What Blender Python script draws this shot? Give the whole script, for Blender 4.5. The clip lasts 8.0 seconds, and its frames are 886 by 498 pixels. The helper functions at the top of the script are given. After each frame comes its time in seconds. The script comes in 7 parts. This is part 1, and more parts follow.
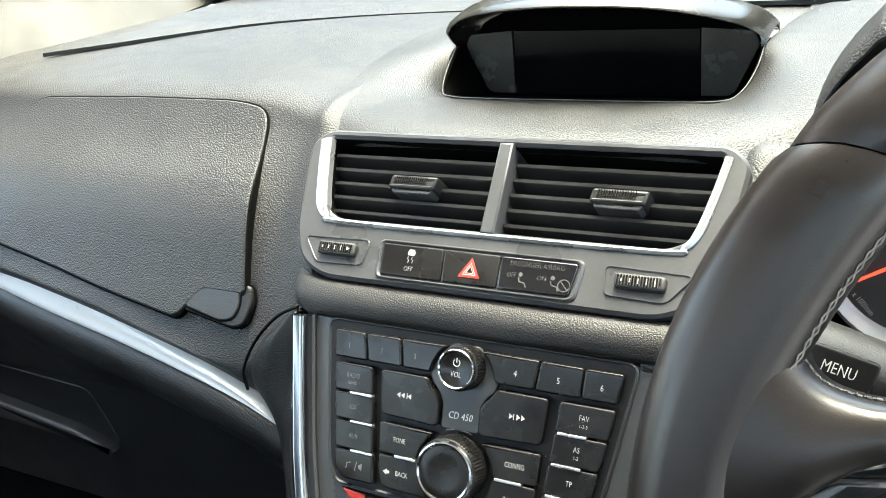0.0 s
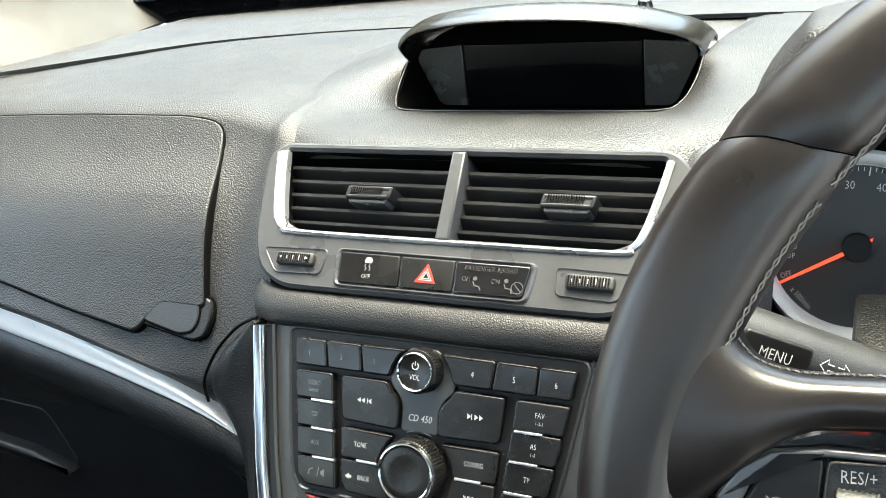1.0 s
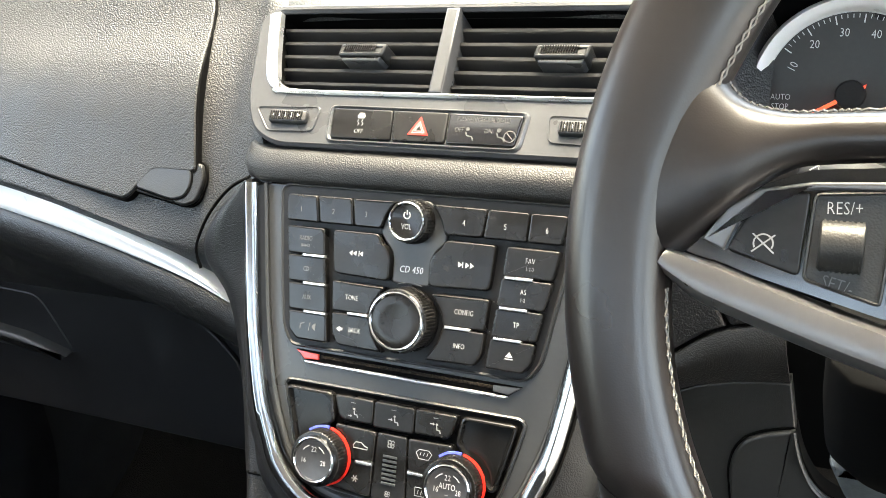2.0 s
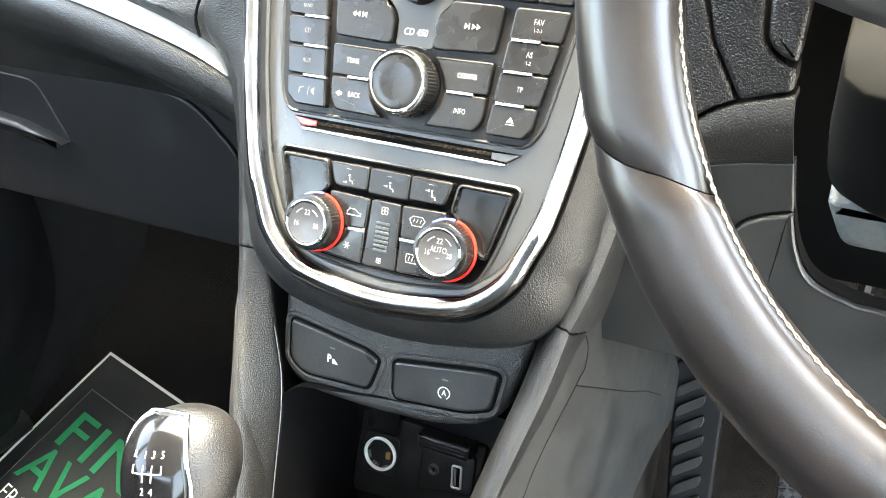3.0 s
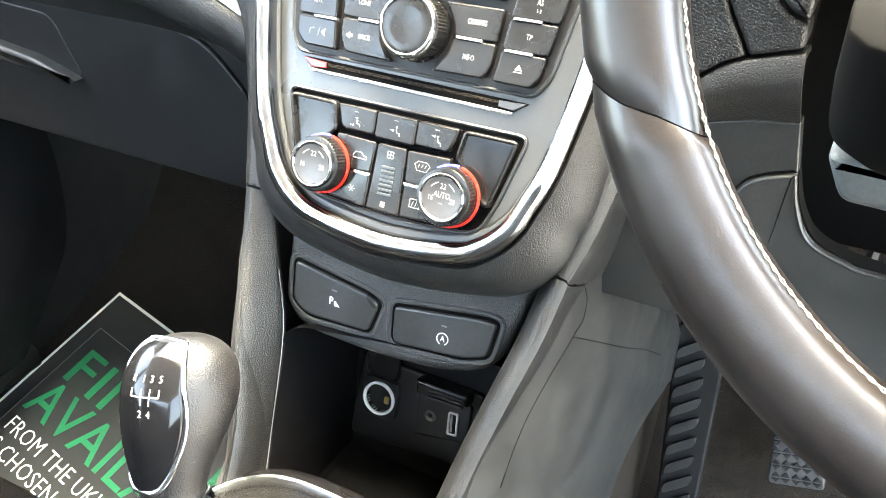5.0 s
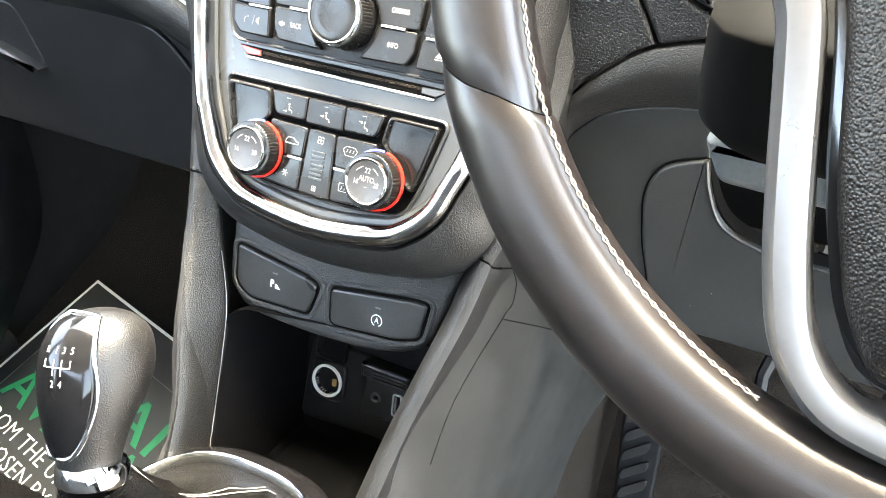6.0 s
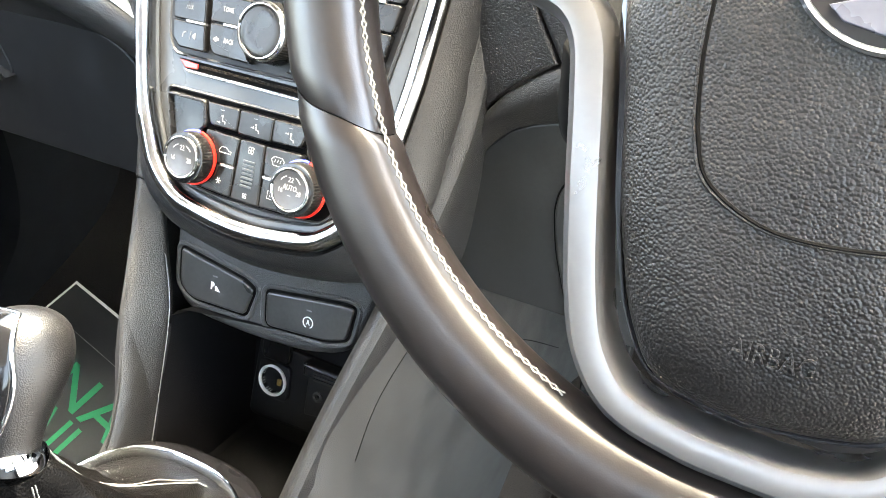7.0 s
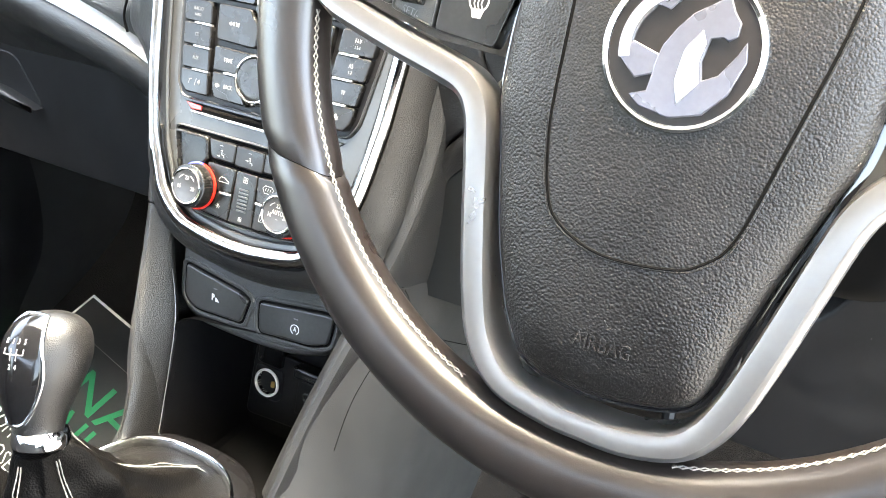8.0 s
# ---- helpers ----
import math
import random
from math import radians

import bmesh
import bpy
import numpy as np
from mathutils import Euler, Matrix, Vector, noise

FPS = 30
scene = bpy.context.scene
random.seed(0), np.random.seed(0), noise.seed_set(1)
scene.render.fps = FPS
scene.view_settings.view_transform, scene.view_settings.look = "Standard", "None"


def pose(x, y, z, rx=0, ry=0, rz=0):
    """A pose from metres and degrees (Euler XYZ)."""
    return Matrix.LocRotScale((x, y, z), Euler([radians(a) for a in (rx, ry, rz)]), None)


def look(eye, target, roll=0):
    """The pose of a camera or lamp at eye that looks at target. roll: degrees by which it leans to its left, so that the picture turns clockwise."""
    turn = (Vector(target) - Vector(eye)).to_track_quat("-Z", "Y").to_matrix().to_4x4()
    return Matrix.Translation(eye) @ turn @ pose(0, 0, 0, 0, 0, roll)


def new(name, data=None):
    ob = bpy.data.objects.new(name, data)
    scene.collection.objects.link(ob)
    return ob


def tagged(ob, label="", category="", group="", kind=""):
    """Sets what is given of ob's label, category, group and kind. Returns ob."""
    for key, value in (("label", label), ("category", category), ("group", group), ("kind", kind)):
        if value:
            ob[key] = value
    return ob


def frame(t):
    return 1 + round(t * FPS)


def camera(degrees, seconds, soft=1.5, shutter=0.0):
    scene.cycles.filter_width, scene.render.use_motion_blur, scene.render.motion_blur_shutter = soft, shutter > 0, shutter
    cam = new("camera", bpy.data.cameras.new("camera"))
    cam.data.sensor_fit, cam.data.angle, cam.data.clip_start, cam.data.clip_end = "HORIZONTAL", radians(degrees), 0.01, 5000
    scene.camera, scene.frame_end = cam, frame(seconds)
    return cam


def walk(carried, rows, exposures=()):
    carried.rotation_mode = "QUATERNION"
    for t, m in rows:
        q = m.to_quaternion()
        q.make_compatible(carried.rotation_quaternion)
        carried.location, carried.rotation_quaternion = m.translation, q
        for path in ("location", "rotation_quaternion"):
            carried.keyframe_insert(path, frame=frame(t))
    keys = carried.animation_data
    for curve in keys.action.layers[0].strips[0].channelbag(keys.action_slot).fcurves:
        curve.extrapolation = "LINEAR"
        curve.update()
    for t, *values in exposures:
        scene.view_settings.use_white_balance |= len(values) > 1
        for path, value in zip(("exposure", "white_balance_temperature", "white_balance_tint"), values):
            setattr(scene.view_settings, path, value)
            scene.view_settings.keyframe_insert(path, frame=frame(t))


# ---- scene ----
cam = camera(53.1, 8.0, soft=0.8)
PATH = [
    (0, (0.209, -0.373, 0.88), (-0.69, 1.243, 0.117), -5.9),
    (0.5, (0.216, -0.379, 0.883), (-0.62, 1.284, 0.15), -6.0),
    (1, (0.216, -0.387, 0.879), (-0.598, 1.286, 0.144), -6.0),
    (1.2, (0.217, -0.391, 0.873), (-0.587, 1.283, 0.132), -5.8),
    (2.3, (0.224, -0.419, 0.796), (-0.563, 1.193, -0.09), -4.5),
    (2.5, (0.226, -0.423, 0.78), (-0.552, 1.16, -0.163), -3.7),
    (3, (0.23, -0.436, 0.753), (-0.53, 1.1, -0.279), -1.8),
    (3.5, (0.229, -0.445, 0.747), (-0.527, 1.07, -0.317), -1.1),
    (4, (0.231, -0.446, 0.746), (-0.527, 1.052, -0.339), -0.3),
    (5.5, (0.255, -0.438, 0.749), (-0.511, 1.039, -0.362), 0.1),
    (6, (0.288, -0.434, 0.75), (-0.485, 1.036, -0.364), 0.2),
    (6.5, (0.322, -0.422, 0.749), (-0.463, 1.048, -0.358), 0.7),
    (7, (0.346, -0.429, 0.766), (-0.444, 1.041, -0.336), 0.7),
    (7.5, (0.374, -0.451, 0.78), (-0.433, 1.021, -0.307), 0.8),
    (8, (0.413, -0.479, 0.815), (-0.417, 0.996, -0.251), 0.5),
]
EXPOSURES = [(0.0, 3.9, 7000, -4), (1.2, 3.85, 7100, -3), (2.4, 5.05, 7900, 2), (3.4, 6.17, 7700, -2), (6.0, 5.93, 7750, 1), (8.0, 5.7, 7700, 2)]
walk(cam, [(t, look(eye, target, roll)) for t, eye, target, roll in PATH], EXPOSURES)

# ---- light ----
world = bpy.data.worlds.new("overcast_sky")
scene.world = world
world.use_nodes = True
wn = world.node_tree.nodes
sky = wn.new("ShaderNodeTexSky")
sky.sky_type = "NISHITA"
sky.sun_disc = False
sky.sun_elevation, sky.sun_rotation = radians(82), radians(14)
sky.air_density, sky.dust_density, sky.ozone_density = 0.8, 5.0, 0.6
wn["Background"].inputs["Strength"].default_value = 0.15
world.node_tree.links.new(sky.outputs["Color"], wn["Background"].inputs["Color"])
sun = new("sun", bpy.data.lights.new("sun", "SUN"))
sun.data.energy, sun.data.angle, sun.data.color = 0.45, radians(26), (1.0, 0.97, 0.93)
sun.matrix_world = look((0.25, 1.0, 2.4), (0, 0, 0))

# ---- materials ----
def material(name, color, rough=0.5, metal=0.0, grain=0.0, cell=0.0012, vary=0.25, scale=30.0, spec=0.5, coat=0.0, emit=0.0, smear=0.0, dust=0.0):
    """A surface with colour that varies at two scales, an uneven gloss and a grain of cells of the given size in metres."""
    m = bpy.data.materials.new(name)
    m.use_nodes = True
    nt = m.node_tree
    bsdf = nt.nodes["Principled BSDF"]
    link = nt.links.new
    co = nt.nodes.new("ShaderNodeTexCoord")
    big, fine = nt.nodes.new("ShaderNodeTexNoise"), nt.nodes.new("ShaderNodeTexNoise")
    for n, s, d in ((big, scale, 4), (fine, scale * 14, 3)):
        n.inputs["Scale"].default_value, n.inputs["Detail"].default_value = s, d
        link(co.outputs["Object"], n.inputs["Vector"])
    add = nt.nodes.new("ShaderNodeMath")
    add.operation = "ADD"
    link(big.outputs["Fac"], add.inputs[0]), link(fine.outputs["Fac"], add.inputs[1])
    tone = nt.nodes.new("ShaderNodeMapRange")
    tone.inputs["From Min"].default_value, tone.inputs["From Max"].default_value = 0.6, 1.4
    tone.inputs["To Min"].default_value, tone.inputs["To Max"].default_value = 1 - vary, 1 + vary
    link(add.outputs[0], tone.inputs["Value"])
    mul = nt.nodes.new("ShaderNodeMix")
    mul.data_type, mul.blend_type = "RGBA", "MULTIPLY"
    mul.inputs["Factor"].default_value = 1
    mul.inputs["A"].default_value = (*color, 1)
    link(tone.outputs["Result"], mul.inputs["B"])
    last = mul.outputs["Result"]
    if dust:
        # scattered pale specks, in some cells of a coarse net only
        net = nt.nodes.new("ShaderNodeTexVoronoi")
        net.inputs["Scale"].default_value = 95.0
        link(co.outputs["Object"], net.inputs["Vector"])
        split = nt.nodes.new("ShaderNodeSeparateColor")
        link(net.outputs["Color"], split.inputs["Color"])
        size = nt.nodes.new("ShaderNodeMapRange")
        size.inputs["From Min"].default_value, size.inputs["From Max"].default_value = 0.72, 1.0
        size.inputs["To Min"].default_value, size.inputs["To Max"].default_value = 0.0, 0.045
        link(split.outputs["Red"], size.inputs["Value"])
        speck = nt.nodes.new("ShaderNodeMath")
        speck.operation = "LESS_THAN"
        link(net.outputs["Distance"], speck.inputs[0]), link(size.outputs["Result"], speck.inputs[1])
        amount = nt.nodes.new("ShaderNodeMath")
        amount.operation = "MULTIPLY"
        amount.inputs[1].default_value = dust
        link(speck.outputs[0], amount.inputs[0])
        pale = nt.nodes.new("ShaderNodeMix")
        pale.data_type = "RGBA"
        pale.inputs["B"].default_value = (0.42, 0.40, 0.37, 1)
        link(amount.outputs[0], pale.inputs["Factor"]), link(last, pale.inputs["A"])
        last = pale.outputs["Result"]
    link(last, bsdf.inputs["Base Color"])
    gloss = nt.nodes.new("ShaderNodeMapRange")
    gloss.inputs["From Min"].default_value, gloss.inputs["From Max"].default_value = 0.3, 0.7
    gloss.inputs["To Min"].default_value, gloss.inputs["To Max"].default_value = max(0.02, rough - 0.08 - smear), min(1, rough + 0.08 + smear)
    link(big.outputs["Fac"], gloss.inputs["Value"])
    link(gloss.outputs["Result"], bsdf.inputs["Roughness"])
    bsdf.inputs["Metallic"].default_value = metal
    bsdf.inputs["Specular IOR Level"].default_value = spec
    bsdf.inputs["Coat Weight"].default_value = coat
    bsdf.inputs["Coat Roughness"].default_value = 0.06
    if emit:
        bsdf.inputs["Emission Color"].default_value = (*color, 1)
        bsdf.inputs["Emission Strength"].default_value = emit
    if grain:
        vor = nt.nodes.new("ShaderNodeTexVoronoi")
        vor.feature = "SMOOTH_F1"
        vor.inputs["Scale"].default_value = 1 / cell
        vor.inputs["Smoothness"].default_value = 0.35
        warp = nt.nodes.new("ShaderNodeMix")
        warp.data_type = "VECTOR"
        warp.inputs["Factor"].default_value = 0.45 * cell
        link(co.outputs["Object"], warp.inputs["A"])
        wob = nt.nodes.new("ShaderNodeTexNoise")
        wob.inputs["Scale"].default_value = 0.6 / cell
        link(co.outputs["Object"], wob.inputs["Vector"])
        link(wob.outputs["Color"], warp.inputs["B"])
        link(warp.outputs["Result"], vor.inputs["Vector"])
        bump = nt.nodes.new("ShaderNodeBump")
        bump.inputs["Strength"].default_value = grain
        bump.inputs["Distance"].default_value = cell * 0.5
        bump.invert = True
        link(vor.outputs["Distance"], bump.inputs["Height"])
        link(bump.outputs["Normal"], bsdf.inputs["Normal"])
    return m


M = dict(
    dash=material("dash_leathergrain", (0.0190, 0.0194, 0.0196), 0.45, grain=0.8, cell=0.0012, spec=0.42, dust=0.25),
    pad=material("padded_black_grain", (0.0095, 0.0095, 0.0095), 0.44, grain=0.6, cell=0.0009, spec=0.4, dust=0.3),
    post=material("console_grain", (0.0085, 0.0086, 0.0086), 0.38, spec=0.38, grain=0.65, cell=0.0009, dust=0.3),
    plastic=material("hard_grey_plastic", (0.014, 0.0145, 0.0143), 0.43, grain=0.25, cell=0.0007, dust=0.4),
    dark=material("matt_black_plastic", (0.0045, 0.0045, 0.005), 0.5, spec=0.3, grain=0.15, cell=0.0008, dust=0.3),
    face=material("charcoal_faceplate", (0.026, 0.027, 0.0275), 0.34, vary=0.12),
    bezel=material("grey_vent_bezel", (0.062, 0.064, 0.067), 0.33, metal=0.3, vary=0.12),
    panelgrain=material("panel_grain", (0.025, 0.0249, 0.0237), 0.40, grain=1.2, cell=0.0008, dust=0.3),
    panelkey=material("dull_grey_key", (0.024, 0.024, 0.023), 0.38, grain=0.12, cell=0.0004, smear=0.08, vary=0.3, dust=0.6),
    pedalpad=material("worn_black_pad", (0.012, 0.012, 0.012), 0.38, vary=0.4, scale=60, dust=0.3),
    key=material("satin_black_key", (0.0068, 0.0066, 0.0065), 0.27, spec=0.30, smear=0.10, vary=0.4, dust=0.4),
    plategloss=material("knob_plate_gloss", (0.0045, 0.0045, 0.005), 0.07, spec=0.32, smear=0.03, dust=0.2),
    gloss=material("gloss_black", (0.005, 0.005, 0.006), 0.08, smear=0.03, coat=0.5, dust=0.5),
    # near-black for joints and recesses, with the shade inside them put into the colour
    shadeblack=material("joint_and_recess_shade", (0.001, 0.001, 0.001), 0.9, spec=0.08),
    chrome=material("chrome", (0.82, 0.83, 0.84), 0.09, metal=1.0, vary=0.05),
    satin=material("satin_silver", (0.50, 0.51, 0.52), 0.27, metal=0.85, vary=0.06),
    silver=material("silver_paint", (0.74, 0.74, 0.73), 0.35, metal=0.0, vary=0.03),
    spoke=material("grey_silver_paint", (0.155, 0.152, 0.152), 0.30, metal=0.75, vary=0.05, smear=-0.04),
    leather=material("worn_wheel_leather", (0.0088, 0.0066, 0.0058), 0.32, spec=0.62, grain=0.06, cell=0.0006, vary=0.25, scale=22, smear=-0.03),
    airbag=material("airbag_grain", (0.0078, 0.0066, 0.0062), 0.38, spec=0.38, grain=0.6, cell=0.00095, dust=0.2),
    kneegrain=material("knee_leathergrain", (0.010, 0.010, 0.0105), 0.36, grain=0.8, cell=0.0011, spec=0.5, dust=0.2),
    boot=material("gaiter_leather", (0.0022, 0.0020, 0.0019), 0.45, spec=0.07, grain=0.6, cell=0.0013, dust=0.2),
    thread=material("grey_thread", (0.16, 0.152, 0.138), 0.8, vary=0.3, scale=200),
    rubber=material("rubber", (0.022, 0.022, 0.022), 0.6, grain=0.15),
    carpet=material("brown_grey_carpet", (0.015, 0.012, 0.0095), 0.95, grain=1.0, cell=0.0016, vary=0.6, scale=60, spec=0.1),
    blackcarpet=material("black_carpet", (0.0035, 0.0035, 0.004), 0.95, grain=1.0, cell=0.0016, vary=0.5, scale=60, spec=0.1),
    cream=material("cream_pillar_plastic", (0.033, 0.032, 0.027), 0.55, grain=0.2, cell=0.0009, vary=0.05),
    creamdark=material("cream_mesh_hole", (0.03, 0.027, 0.022), 0.8),
    white=material("white_print", (0.35, 0.35, 0.34), 0.5, vary=0.06),
    red=material("red_print", (0.55, 0.016, 0.010), 0.4, vary=0.08),
    redlens=material("red_lens", (0.42, 0.03, 0.022), 0.2, coat=0.1),
    blue=material("blue_print", (0.05, 0.07, 0.5), 0.4),
    greyprint=material("faint_grey_print", (0.12, 0.12, 0.12), 0.5),
    bright=material("bright_white_print", (0.62, 0.62, 0.60), 0.5, vary=0.06),
    softprint=material("soft_white_print", (0.22, 0.22, 0.215), 0.5),
    dimprint=material("unlit_print", (0.045, 0.045, 0.045), 0.4),
    midprint=material("grey_print", (0.10, 0.10, 0.10), 0.5),
    screen=material("dead_screen", (0.003, 0.0035, 0.004), 0.10, spec=0.3),
    hood=material("hood_soft_paint", (0.018, 0.0185, 0.016), 0.22, grain=0.05, cell=0.0006),
    screenside=material("screen_side_panel", (0.055, 0.054, 0.050), 0.20, smear=0.05),
    # faint glow added to brighten the pointer's red, with no lamp behind it
    needle=material("red_needle", (0.75, 0.06, 0.03), 0.35, emit=0.15),
    paper=material("dark_printed_paper", (0.015, 0.017, 0.019), 0.5, vary=0.1, spec=0.2),
    green=material("green_print", (0.006, 0.125, 0.055), 0.55, vary=0.08, spec=0.2),
    lining=material("grey_headlining", (0.60, 0.59, 0.56), 0.9, grain=0.3),
    doorcard=material("door_card", (0.010, 0.010, 0.010), 0.6, grain=0.3),
    seal=material("black_frit", (0.006, 0.006, 0.007), 0.25),
    concrete=material("grey_forecourt", (0.22, 0.22, 0.22), 0.9, grain=0.5, cell=0.01, scale=2),
    pedal=material("worn_pedal_metal", (0.045, 0.044, 0.043), 0.45, metal=0.2, vary=0.4, scale=90),
    badgefield=material("badge_field", (0.012, 0.0095, 0.0085), 0.4, spec=0.3),
    emblem=material("badge_metal", (0.12, 0.12, 0.142), 0.28, metal=0.6, vary=0.12),
    badgelight=material("badge_bright_metal", (0.45, 0.45, 0.48), 0.2, metal=0.8, vary=0.1),
    greylever=material("grey_lever_plastic", (0.055, 0.062, 0.065), 0.42, grain=0.15, cell=0.0008, dust=0.5),
    paperwhite=material("white_paper_print", (0.60, 0.61, 0.61), 0.5, vary=0.05),
    dialface=material("grey_dial_face", (0.028, 0.028, 0.029), 0.38, metal=0.1, vary=0.15),
    band=material("polished_satin_chrome", (0.34, 0.345, 0.35), 0.17, metal=1.0, vary=0.06),
    knobgrain=material("knob_leathergrain", (0.0058, 0.0052, 0.0049), 0.42, spec=0.4, grain=0.5, cell=0.0008),
    footplate=material("foot_rest_plastic", (0.004, 0.004, 0.0042), 0.7, spec=0.2, dust=0.4),
    slat=material("vent_slat_plastic", (0.010, 0.010, 0.0105), 0.36, spec=0.5, dust=0.4),
    # darkened below the other black plastics to hold the cubby's shade
    liner=material("shaded_cubby_lining", (0.0022, 0.0022, 0.0024), 0.65, spec=0.12, grain=0.3, cell=0.0008, dust=0.3),
    brass=material("brass_contact", (0.6, 0.42, 0.16), 0.35, metal=1.0),
)


# ---- building helpers ----
def plane(ox, oy, oz, slope):
    """The frame of a face that leans away by its slope: u to the right, v up along it, n out of it towards the seats."""
    a = math.atan(slope)
    s, c = math.sin(a), math.cos(a)
    return Matrix(((1, 0, 0, ox), (0, s, -c, oy), (0, c, s, oz), (0, 0, 0, 1)))


STACK = plane(0, 0, 0.6, 0.43)
VENT = plane(0, 0.036, 0.66, 0.886)
STACKK = STACK @ Matrix.Translation((0, 0, -0.0028))
LID = plane(0, 0.046, 0.646, 0.9)
WHEEL = plane(0.334, -0.1658, 0.709, 0.40)
RIM = WHEEL @ Matrix.Translation((0, -0.003, 0))
LOWER = plane(0, -0.0435, 0.383, 0.30)
CUBBY = plane(0, 0.0, 0.26, 0.35)


def thing(name, label, category, group="", kind=""):
    return tagged(new(name), label, category, group, kind)


def part(name, bm, mat, parent=None, label="", sharp=38):
    me = bpy.data.meshes.new(name)
    bmesh.ops.recalc_face_normals(bm, faces=bm.faces)
    bm.to_mesh(me)
    bm.free()
    me.materials.append(M[mat])
    me.polygons.foreach_set("use_smooth", [True] * len(me.polygons))
    me.set_sharp_from_angle(angle=radians(sharp))
    ob = new(name, me)
    ob.parent = parent
    if label:
        ob["label"] = label
    return ob


def moved(bm, m):
    bm.transform(m)
    return bm


def rounded(pts, r, seg=4):
    """The closed outline with its corners rounded by r (one radius, or one for each corner)."""
    out, n = [], len(pts)
    for i, p in enumerate(pts):
        q = Vector(p)
        a, b = Vector(pts[i - 1]) - q, Vector(pts[(i + 1) % n]) - q
        rr = r[i] if isinstance(r, (list, tuple)) else r
        d = min(rr, a.length * 0.45, b.length * 0.45)
        if d < 1e-6:
            out.append(tuple(q))
            continue
        p0, p1 = q + a.normalized() * d, q + b.normalized() * d
        for k in range(seg + 1):
            t = k / seg
            out.append(tuple(p0 * (1 - t) ** 2 + q * 2 * t * (1 - t) + p1 * t * t))
    return out


def inset(pts, d):
    """The closed outline (counter-clockwise) moved inward by d."""
    out, n = [], len(pts)
    for i in range(n):
        p, a, b = Vector(pts[i]), Vector(pts[i - 1]), Vector(pts[(i + 1) % n])
        e, f = p - a, b - p
        e = e.normalized() if e.length > 1e-9 else f.normalized()
        f = f.normalized() if f.length > 1e-9 else e
        nn = Vector((-e.y, e.x)) + Vector((-f.y, f.x))
        nn = nn.normalized() if nn.length > 1e-6 else Vector((-e.y, e.x))
        k = max(0.35, nn.dot(Vector((-e.y, e.x))))
        out.append(tuple(p + nn * d / k))
    return out


def ccw(pts):
    area = sum(pts[i - 1][0] * p[1] - p[0] * pts[i - 1][1] for i, p in enumerate(pts))
    return list(pts) if area > 0 else list(reversed(pts))


def stacked(loops, cap_first=True, cap_last=True):
    """A skin over closed loops of 3D points, all with the same number of points."""
    bm = bmesh.new()
    rows = [[bm.verts.new(p) for p in loop] for loop in loops]
    n = len(rows[0])
    for a, b in zip(rows, rows[1:]):
        for i in range(n):
            bm.faces.new((a[i - 1], a[i], b[i], b[i - 1]))
    if cap_first:
        bm.faces.new(rows[0])
    if cap_last:
        bm.faces.new(rows[-1])
    return bm


def slab(pts, n0, n1, edge=0.0, m=None, dish=0.0):
    """A plate with the outline pts from depth n0 to n1, its outer rim rounded by edge; dish sinks its middle."""
    pts = ccw(pts)
    loops = [[(x, y, n0) for x, y in pts]]
    if edge:
        for k in range(4):
            a = k / 3 * math.pi / 2
            ins = inset(pts, edge * (1 - math.cos(a)))
            loops.append([(x, y, n1 - edge + edge * math.sin(a)) for x, y in ins])
        if dish:
            loops.append([(x, y, n1 - dish) for x, y in inset(pts, edge * 1.5)])
        last = edge * 1.5 if dish else edge
        loops.append([(x, y, n1 - dish) for x, y in inset(pts, last + min(0.0003, edge * 0.4))])
    else:
        loops.append([(x, y, n1) for x, y in pts])
    bm = stacked(loops)
    return moved(bm, m) if m else bm


def ring(outer, inner, n0, n1, m=None, edge=0.0):
    """A frame between two outlines of the same number of points."""
    outer, inner = ccw(outer), ccw(inner)
    loops = [[(x, y, n0) for x, y in outer], [(x, y, n1 - edge) for x, y in outer]]
    if edge:
        loops += [[(x, y, n1) for x, y in inset(outer, edge)], [(x, y, n1) for x, y in inset(inner, -edge)]]
    loops += [[(x, y, n1 - edge) for x, y in inner], [(x, y, n0) for x, y in inner]]
    bm = stacked(loops, False, False)
    return moved(bm, m) if m else bm


def lathe(prof, m=None, seg=40, cap=True):
    """A turned body about n: prof rows of (radius, height)."""
    loops = [[(r * math.cos(a), r * math.sin(a), h) for a in (2 * math.pi * k / seg for k in range(seg))] for r, h in prof]
    bm = stacked(loops, cap, cap)
    return moved(bm, m) if m else bm


def smooth_path(pts, per=6):
    """A smooth curve through the points."""
    p = [Vector(q) for q in pts]
    out = []
    for i in range(len(p) - 1):
        a, b, c, d = p[max(0, i - 1)], p[i], p[i + 1], p[min(len(p) - 1, i + 2)]
        for k in range(per):
            t = k / per
            out.append(0.5 * (2 * b + (c - a) * t + (2 * a - 5 * b + 4 * c - d) * t * t + (3 * b - a - 3 * c + d) * t ** 3))
    return out + [p[-1]]


